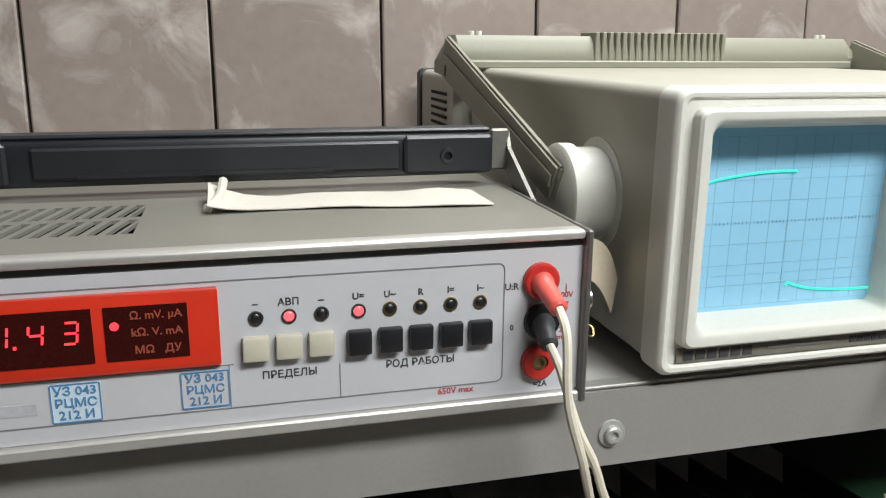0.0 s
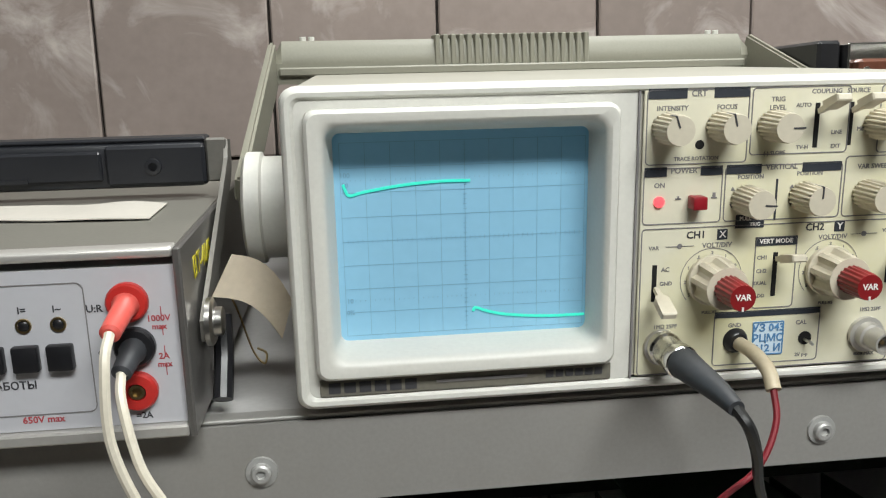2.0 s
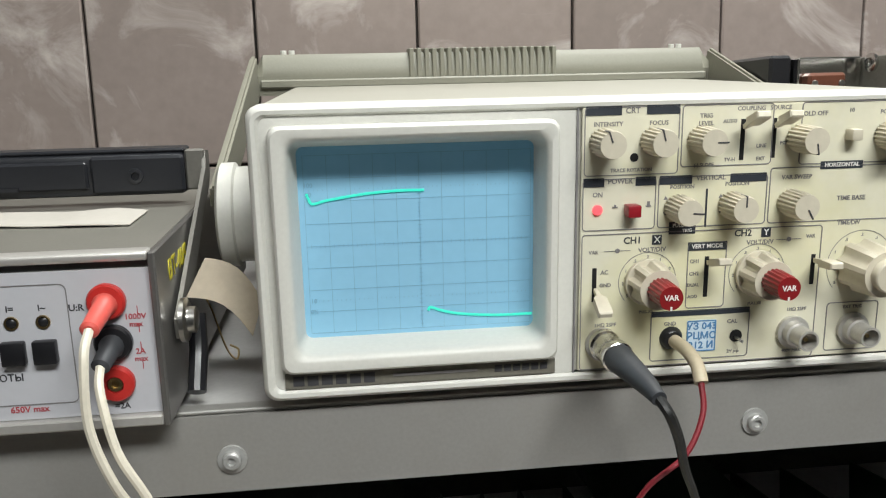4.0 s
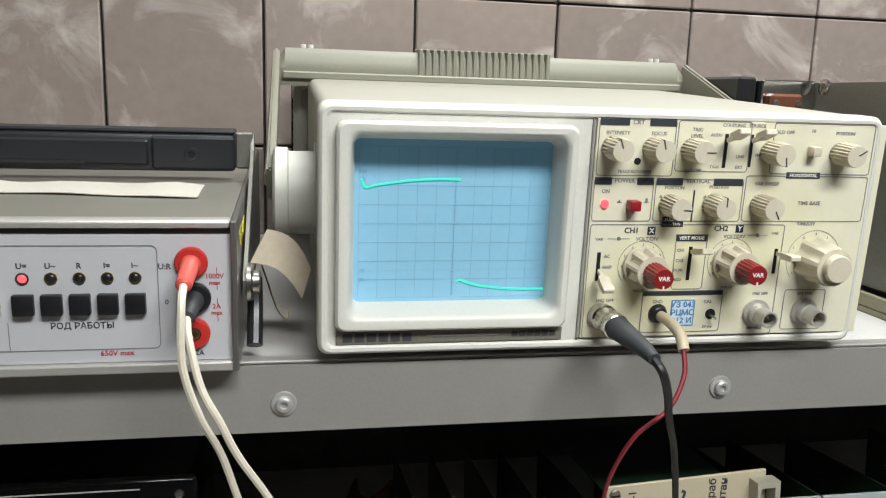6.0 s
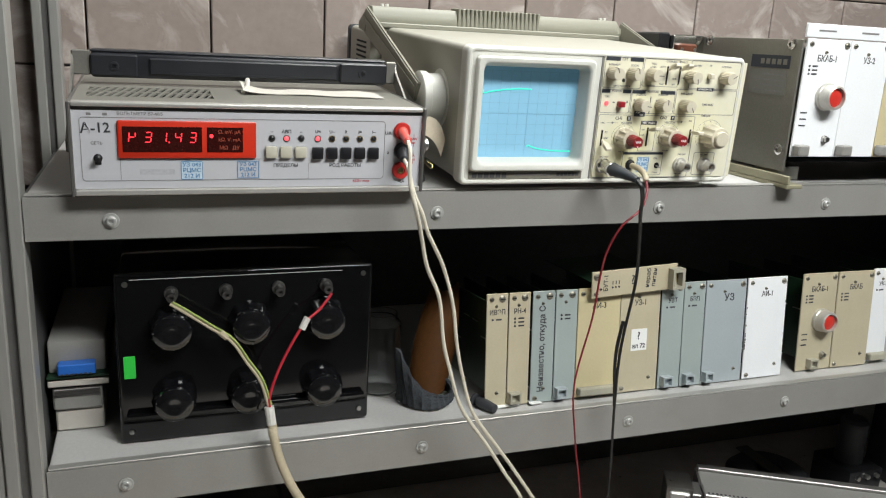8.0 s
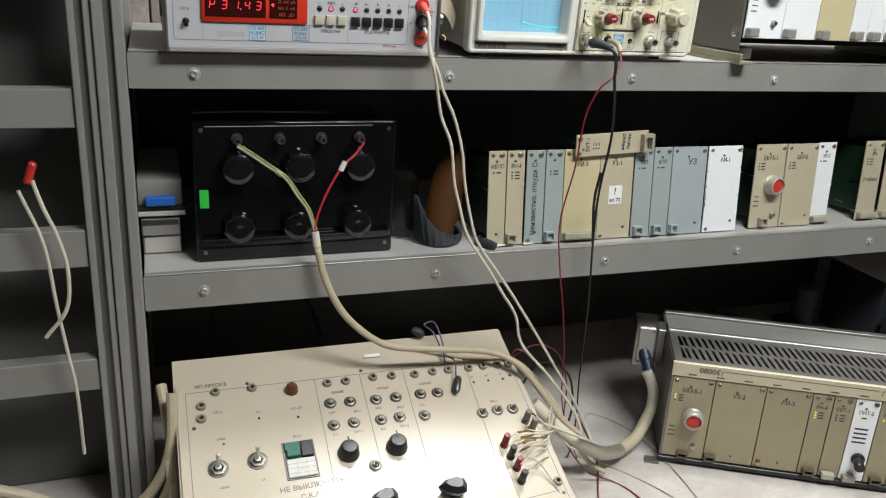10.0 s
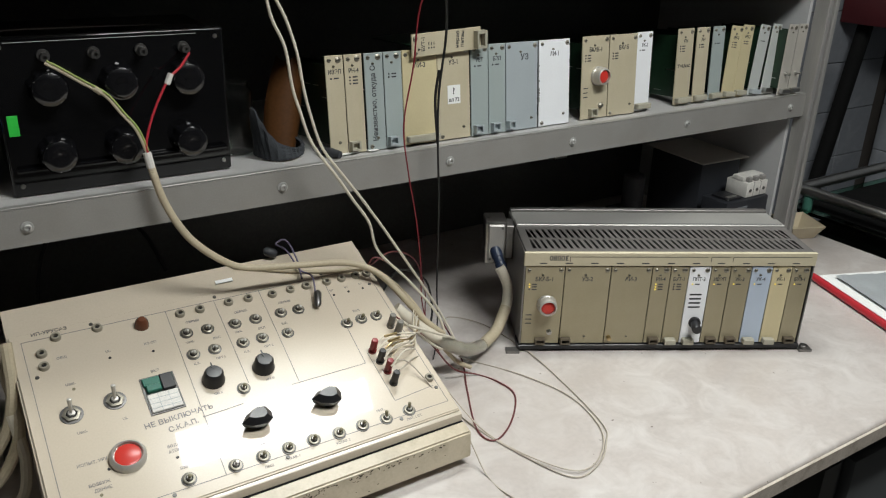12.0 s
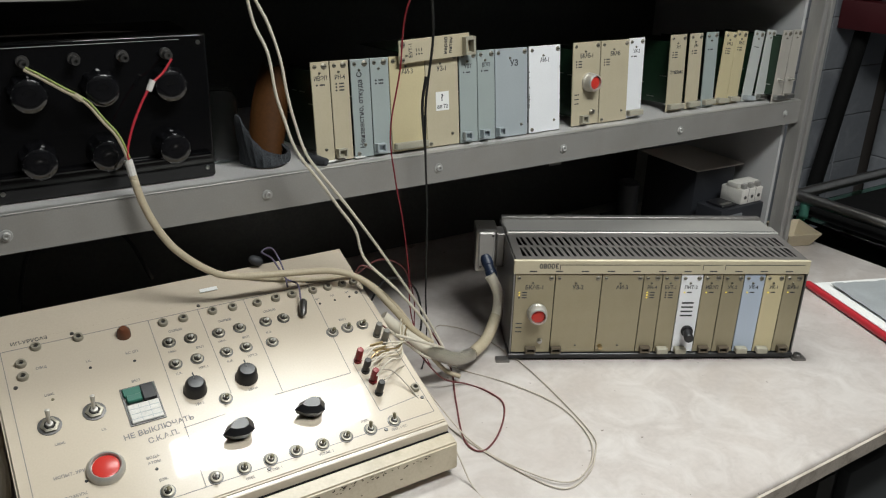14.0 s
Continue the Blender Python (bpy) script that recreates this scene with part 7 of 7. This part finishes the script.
cable("grey_loom", [(-0.060, 0.045, 0.936), (0.000, 0.022, 0.926), (0.06, 0.000, 0.920), (0.1120, -0.012, 0.917), (0.150, -0.050, 0.880), (0.1850, -0.075, 0.815), (0.2150, -0.075, 0.775), (0.235, -0.085, 0.763)], 0.0034, "cable_cream", "grey cable lying along the console edge")
c = thing("clip_lead", pose(0, 0, 0), "grey-violet lead with test clip on the console", "cable")
part("wire", tube([(0.020, -0.035, 0.912), (0.026, -0.010, 0.925), (0.016, 0.004, 0.930), (0.008, 0.028, 0.950), (0.000, 0.045, 0.955), (0.014, 0.044, 0.958), (0.018, 0.020, 0.940), (0.014, -0.006, 0.922)], 0.0012, 7, 8), "cable_purple", c)
part("clip", turned((0.024, -0.032, 0.9130), (-0.45, -1, -0.5), [(0, 0.0025), (0.004, 0.0050), (0.022, 0.0046), (0.026, 0.002), (0.026, 0)], 12), "dark_steel", c, "dark test clip")
part("boot", turned((0.000, 0.046, 0.9400), (-1, 0.2, 0.5), [(0, 0.004), (0.004, 0.0065), (0.014, 0.006), (0.018, 0.003)], 12), "rubber", c)

# loose wires looping over the bench
zz = BENCH + 0.0018
cable("loop_wire", [(0.060, -0.150, 0.873), (0.085, -0.150, 0.872), (0.125, -0.130, 0.840), (0.1580, -0.140, 0.764), (0.1640, -0.195, zz), (0.1800, -0.270, zz), (0.2080, -0.340, zz), (0.2530, -0.337, zz), (0.2920, -0.308, zz), (0.3140, -0.276, zz), (0.3340, -0.175, zz), (0.3440, -0.083, zz), (0.3400, 0.000, zz), (0.3270, 0.045, zz), (0.3000, 0.075, zz), (0.2750, 0.05, zz + 0.006), (0.2450, 0.01, 0.775)], 0.00095, "wire_dirty", "thin cream wire looping over the bench")
cable("loop_wire", [(0.060, -0.167, 0.870), (0.082, -0.170, 0.860), (0.100, -0.205, 0.830), (0.118, -0.245, 0.790), (0.122, -0.285, zz), (0.124, -0.330, zz), (0.150, -0.400, zz)], 0.00095, "wire_dirty", "thin cream wire falling over the console edge")
cable("loop_wire", [(0.230, -0.060, 0.770), (0.2580, -0.065, zz), (0.2960, -0.130, zz), (0.3190, -0.205, zz), (0.3060, -0.280, zz), (0.2680, -0.325, zz + 0.002), (0.220, -0.338, zz + 0.003), (0.186, -0.285, zz + 0.002), (0.168, -0.212, zz + 0.002), (0.150, -0.150, 0.790), (0.110, -0.150, 0.850), (0.062, -0.180, 0.862)], 0.0010, "wire_dirty", "second thin cream wire looping over the bench")
cable("maroon_wire", [(0.1050, -0.013, 0.922), (0.118, -0.018, 0.935), (0.150, -0.035, 0.908), (0.2000, -0.045, 0.840), (0.2370, -0.055, 0.765), (0.205, -0.120, zz), (0.1640, -0.203, zz), (0.1700, -0.235, zz), (0.2110, -0.214, zz), (0.2540, -0.166, zz), (0.2550, -0.128, zz), (0.2400, -0.095, zz), (0.20, -0.09, zz + 0.02), (0.150, -0.095, 0.84), (0.0950, -0.101, 0.893)], 0.0012, "cable_maroon", "dark red wire looping behind the console")
cable("maroon_wire", [(0.1050, -0.013, 0.920), (0.150, 0.000, 0.930), (0.200, 0.02, 0.900), (0.225, 0.03, 0.84), (0.215, 0.005, 0.79), (0.230, -0.04, 0.765)], 0.0010, "cable_maroon", "thin dark red wire hanging behind the console")
cable("black_loop", [(0.150, 0.06, 0.80), (0.190, 0.06, 0.865), (0.235, 0.05, 0.850), (0.245, 0.04, 0.80), (0.225, 0.02, 0.762)], 0.0017, "cable_black", "black wire arching behind the console")
c = thing("connector_bundle", pose(0, 0, 0), "bundle of thin wires clipped to the binding posts", "cable")
for k in range(6):
    y0 = -0.129 - 0.009 * k
    part("wire", tube([(0.054, y0, 0.880 + y0 * 0.08), (0.075, y0 + 0.006, 0.878), (0.105, -0.125 - 0.004 * k, 0.874 - 0.002 * k), (0.130, -0.112 + 0.003 * k, 0.862), (0.150, -0.085 + 0.004 * k, 0.850 + 0.004 * k), (0.165, -0.060, 0.850)], 0.0009, 6, 6), ("cable_white", "cable_white", "brass", "cable_white", "cable_cream", "cable_white")[k], c)
for k in range(3):
    part("ferrule", tube([(0.070, -0.128 - 0.010 * k, 0.880 - 0.002 * k), (0.088, -0.126 - 0.008 * k, 0.879 - 0.002 * k)], 0.0017, 8, smooth=False), "brass", c, "crimped metal ferrule")

# cables of the neighbouring stand
cable("cable_bundle", [(-0.62, -0.06, 0.90), (-0.50, -0.055, 0.845), (-0.4540, -0.05, 0.812), (-0.4250, -0.05, 0.797), (-0.3840, -0.05, 0.800), (-0.3520, -0.05, 0.836), (-0.3370, -0.045, 0.880), (-0.333, -0.02, 0.93)], 0.0065, "cable_cream", "bundle of cream cables beside the bench frame", seg=10)
cable("cable_bundle", [(-0.62, -0.08, 0.86), (-0.50, -0.075, 0.815), (-0.43, -0.07, 0.785), (-0.38, -0.065, 0.782), (-0.348, -0.06, 0.815), (-0.336, -0.05, 0.86), (-0.345, 0.02, 0.92)], 0.0065, "cable_cream", "cream cable curving past the bench frame", seg=10)
cable("cable_bundle", [(-0.60, -0.10, 0.80), (-0.46, -0.11, 0.768), (-0.40, -0.105, 0.763), (-0.352, -0.09, 0.775), (-0.338, -0.07, 0.81), (-0.342, -0.05, 0.86)], 0.0060, "cable_white", "pale cable lying beside the console", seg=10)
cable("hanging_wire", [(-0.4560, -0.012, 1.190), (-0.4480, -0.014, 1.160), (-0.4380, -0.014, 1.130), (-0.4310, -0.014, 1.090), (-0.4360, -0.014, 1.045), (-0.4600, -0.012, 1.012)], 0.0022, "cable_white", "cream wire hanging on the neighbouring stand")
cable("hanging_wire", [(-0.4700, -0.012, 1.18), (-0.4520, -0.012, 1.12), (-0.4460, -0.012, 1.05), (-0.4400, -0.012, 0.99), (-0.435, -0.012, 0.94), (-0.434, -0.014, 0.86)], 0.0020, "cable_white", "thin pale wire hanging on the neighbouring stand")
p = thing("red_plug", pose(-0.4600, -0.010, 1.190, 0, 20, 0), "small red plug on a hanging wire", "plug")
part("sleeve", turned((0, 0, -0.004), UP, [(0, 0.003), (0.002, 0.0045), (0.022, 0.0045), (0.024, 0.003)], 12), "red_plastic", p)
cable("dark_cable", [(-0.30, 0.10, 0.80), (-0.27, 0.16, 0.95), (-0.20, 0.2, 1.0), (-0.14, 0.2, 0.95), (-0.12, 0.15, 0.90)], 0.003, "cable_black", "dark cable arching behind the console")

# ---- under the lower shelf, right ----
b = thing("dark_box", pose(0.915, 0.110, BENCH, 0, 0, -3), "dark steel box with a loose pale lid on the bench", "box")
part("body", box(0, 0.108, 0.0, 0.14, 0.0005, 0.168, 0.002), "navy_steel", b)
l = part("lid", box(-0.012, 0.118, -0.012, 0.150, 0.1695, 0.1725, 0.001, 1), "paper", b, "pale flat lid")
b = thing("control_block", pose(0.905, 0.030, BENCH), "dark grey control block standing on the bench", "control block")
part("body", box(0, 0.125, 0.0, 0.062, 0.0005, 0.110, 0.003), "navy_steel", b)
for k in range(4):
    part("terminal_screw", disc((0.012 + 0.013 * k, -0.0002, 0.088), FRONT, 0.0042, 0.004, 10), "black", b)
part("front_strip", box(0.006, 0.060, -0.003, -0.0002, 0.078, 0.098, 0.001, 1), "cabinet", b)
part("terminal_cover", box(0.012, 0.052, 0.008, 0.050, 0.1105, 0.115, 0.001, 1), "black", b)
part("slot", box(0.018, 0.046, 0.014, 0.022, 0.115, 0.1156), "steel", b)
s = thing("circuit_breaker", pose(0.965, 0.036, BENCH + 0.1105), "white three-pole circuit breaker on the control block", "circuit breaker")
part("body", box(0, 0.062, 0.0, 0.050, 0.0005, 0.030, 0.0015), "breaker", s)
part("upper_body", box(0.0, 0.062, 0.012, 0.038, 0.0305, 0.040, 0.0015), "breaker", s)
for k in range(3):
    part("lever", box(0.006 + 0.02 * k, 0.016 + 0.02 * k, 0.002, 0.011, 0.0305, 0.040, 0.001, 1), "fascia", s)
    part("terminal", disc((0.011 + 0.02 * k, -0.0002, 0.014), FRONT, 0.0035, 0.001, 12), "dark_steel", s)
for k in (1, 2):
    part("seam", box(0.0203 * k, 0.0203 * k + 0.0008, -0.0004, 0.0504, 0.001, 0.0302), "ink_grey", s)
t = thing("transformer", pose(0.66, 0.20, BENCH), "dark round transformer in the shade on the bench", "transformer")
part("core", turned((0, 0, 0.001), UP, [(0, 0.062), (0.012, 0.066), (0.055, 0.066), (0.066, 0.055), (0.066, 0.022), (0.05, 0.02), (0.05, 0)], 32), "rubber", t)
part("clamp", box(-0.012, 0.012, -0.068, 0.068, 0.0665, 0.070, 0.001, 1), "dark_steel", t)
t = thing("dark_relay", pose(0.79, 0.16, BENCH), "dark relay block in the shade on the bench", "relay")
part("base", box(0, 0.07, 0, 0.08, 0.001, 0.06, 0.003), "black", t)
part("coil", turned((0.035, 0.04, 0.06), UP, [(0, 0.022), (0.07, 0.022), (0.075, 0.018), (0.075, 0)], 20), "rubber", t)
for k in range(3):
    part("terminal", disc((0.015 + 0.02 * k, -0.0, 0.05), FRONT, 0.004, 0.006, 10), "steel", t)
n = thing("wall_label", pose(0.78, 0.3972, 0.872), "small pale label on the black backboard", "label")
part("sheet", box(0, 0.034, -0.0006, 0, 0, 0.020), "shelf", n)

# ---- bench right: scoop, folder ----
t = thing("cream_scoop", pose(1.105, 0.01, BENCH, 0, 0, -20), "small cream plastic tray on the bench", "tray")
bm = bmesh.new()
lo = [bm.verts.new(p) for p in ((0.01, 0.01, 0.001), (0.06, 0.01, 0.001), (0.065, 0.07, 0.001), (0.01, 0.07, 0.001))]
hi = [bm.verts.new(p) for p in ((0.0, 0.0, 0.028), (0.075, -0.004, 0.030), (0.082, 0.085, 0.030), (0.0, 0.085, 0.030))]
bm.faces.new(lo)
for k in range(4):
    j = (k + 1) % 4
    bm.faces.new((lo[k], lo[j], hi[j], hi[k]))
bmesh.ops.recalc_face_normals(bm, faces=bm.faces[:])
w = part("shell", bm, "cable_cream", t)
sm = w.modifiers.new("thick", "SOLIDIFY")
sm.thickness = 0.002
f = thing("red_folder", pose(0.972, -0.130, BENCH, 0, 0, -20.5), "red folder with papers lying on the bench", "folder")
part("cover", box(0, 0.205, -0.32, 0.0, 0.0008, 0.0040, 0.001, 1), "red_cover", f)
part("spine", tube([(0.002, -0.32, 0.0075), (0.002, 0.0, 0.0075)], 0.0068, 12, smooth=False), "red_cover", f, "rounded red spine")
part("page_block", box(0.010, 0.200, -0.314, -0.006, 0.0042, 0.0120, 0.0008, 1), "paper_white", f, "white pages")
bm = bmesh.new()
g = [[bm.verts.new((0.030 + 0.19 * i / 20, -0.325 + 0.30 * j / 24, 0.0135 + 0.004 * noise.noise((i * 0.35, j * 0.3, 3.1)) + 0.004 + 0.012 * max(0, i - 16) / 4 * (0.5 + 0.5 * math.sin(j * 0.7)))) for j in range(25)] for i in range(21)]
for i in range(20):
    for j in range(24):
        bm.faces.new((g[i][j], g[i + 1][j], g[i + 1][j + 1], g[i][j + 1]))
w = part("loose_sheet", bm, "film", f, "crumpled grey plastic sheet")
sm = w.modifiers.new("thick", "SOLIDIFY")
sm.thickness = 0.0004

# ---- glass trolley beside the bench ----
t = thing("glass_trolley", pose(0, 0, 0), "steel tube trolley with green-edged glass shelf", "trolley")
x0, x1, y0, y1 = 1.305, 1.90, -0.75, 0.143
part("top_tube", tube([(x0, y0, 0.800), (x0, y1 - 0.03, 0.800), (x0 + 0.006, y1 - 0.008, 0.800), (x0 + 0.03, y1, 0.800), (x1 - 0.03, y1, 0.800), (x1, y1 - 0.03, 0.800), (x1, y0, 0.800)], 0.0125, 14, 5), "steel", t, "bright steel tube rail")
part("glass_shelf", box(x0 - 0.02, x1 + 0.01, y0, y1 + 0.02, 0.752, 0.760, 0.001, 1), "green_glass", t, "green-edged glass plate")
# added black sheet hides the glass tint and stands for the dark inside
part("dark_inside_sheet", box(x0 + 0.004, x1 - 0.01, y0 + 0.01, y1 - 0.005, 0.7605, 0.7625), "matt_black", t, "added black sheet for the dark inside of the trolley")
part("tray", box(x0 + 0.02, x1 - 0.02, y0 + 0.02, y1 - 0.02, 0.700, 0.712), "matt_black", t, "black tray")
for lx in (x0, x1):
    for ly in (y0 + 0.03, y1 - 0.03):
        part("leg", tube([(lx, ly, 0.0), (lx, ly, 0.788)], 0.011, 12, smooth=False), "green_paint", t, "green painted leg")
for ly in (y0 + 0.2, y1 - 0.012):
    part("glass_clip", disc((x0 - 0.02, ly, 0.756), (-1, 0, 0), 0.008, 0.008, 12), "steel", t)

# ---- on the far wall ----
t = thing("black_pole", pose(0, 0, 0), "matt black pole leaning against the tiled wall", "pole")
part("pole", tube([(1.659, 0.395, 0.001), (1.972, 0.395, 1.75)], 0.021, 12, smooth=False), "matt_black", t)
t = thing("red_bracket", pose(1.80, 0.27, 1.115), "dark red metal bracket on the tiled wall", "bracket", kind="")
part("shelf_box", box(0, 0.26, 0.0, 0.168, 0.0, 0.075, 0.003), "red_frame", t)
part("upright", box(0.03, 0.075, 0.10, 0.168, 0.0755, 0.55, 0.002, 1), "red_frame", t)
part("rim", box(-0.002, 0.262, -0.006, -0.0004, 0.0, 0.012), "fascia", t)


# ---- wall tiles ----
def tile_grid(parent, material, x0, z0, nx, nz, px, pz, gap, y):
    bm = box(-px / 2 + gap, px / 2 - gap, -0.006, 0.002, -pz / 2 + gap, pz / 2 - gap, 0.0015, 1)
    first = part("tile", bm, material, parent)
    for i in range(nx):
        for j in range(nz):
            ob = first if i == j == 0 else first.copy()
            if ob is not first:
                scene.collection.objects.link(ob)
            ob.matrix_basis = pose(x0 + (i + 0.5) * px, y + random.uniform(-0.0004, 0.0004), z0 + (j + 0.5) * pz, random.uniform(-0.15, 0.15), 0, random.uniform(-0.15, 0.15))


tile_grid(wall_back, "tile", -0.329 - 7 * 0.1530, 1.247, 16, 6, 0.1530, 0.1565, 0.0013, WALL + 0.003)
tile_grid(wall_back, "tile_pale", 1.785 - 5 * 0.1436, 0.428, 7, 8, 0.1436, 0.1430, 0.0011, WALL + 0.003)
turn_wall = new("tile_field")
turn_wall.parent = wall_right
turn_wall.matrix_basis = pose(2.129, WALL - 0.004, 0, 0, 0, -90)
tile_grid(turn_wall, "tile_pale", 0, 0.428, 8, 8, 0.1436, 0.1430, 0.0011, -0.002)
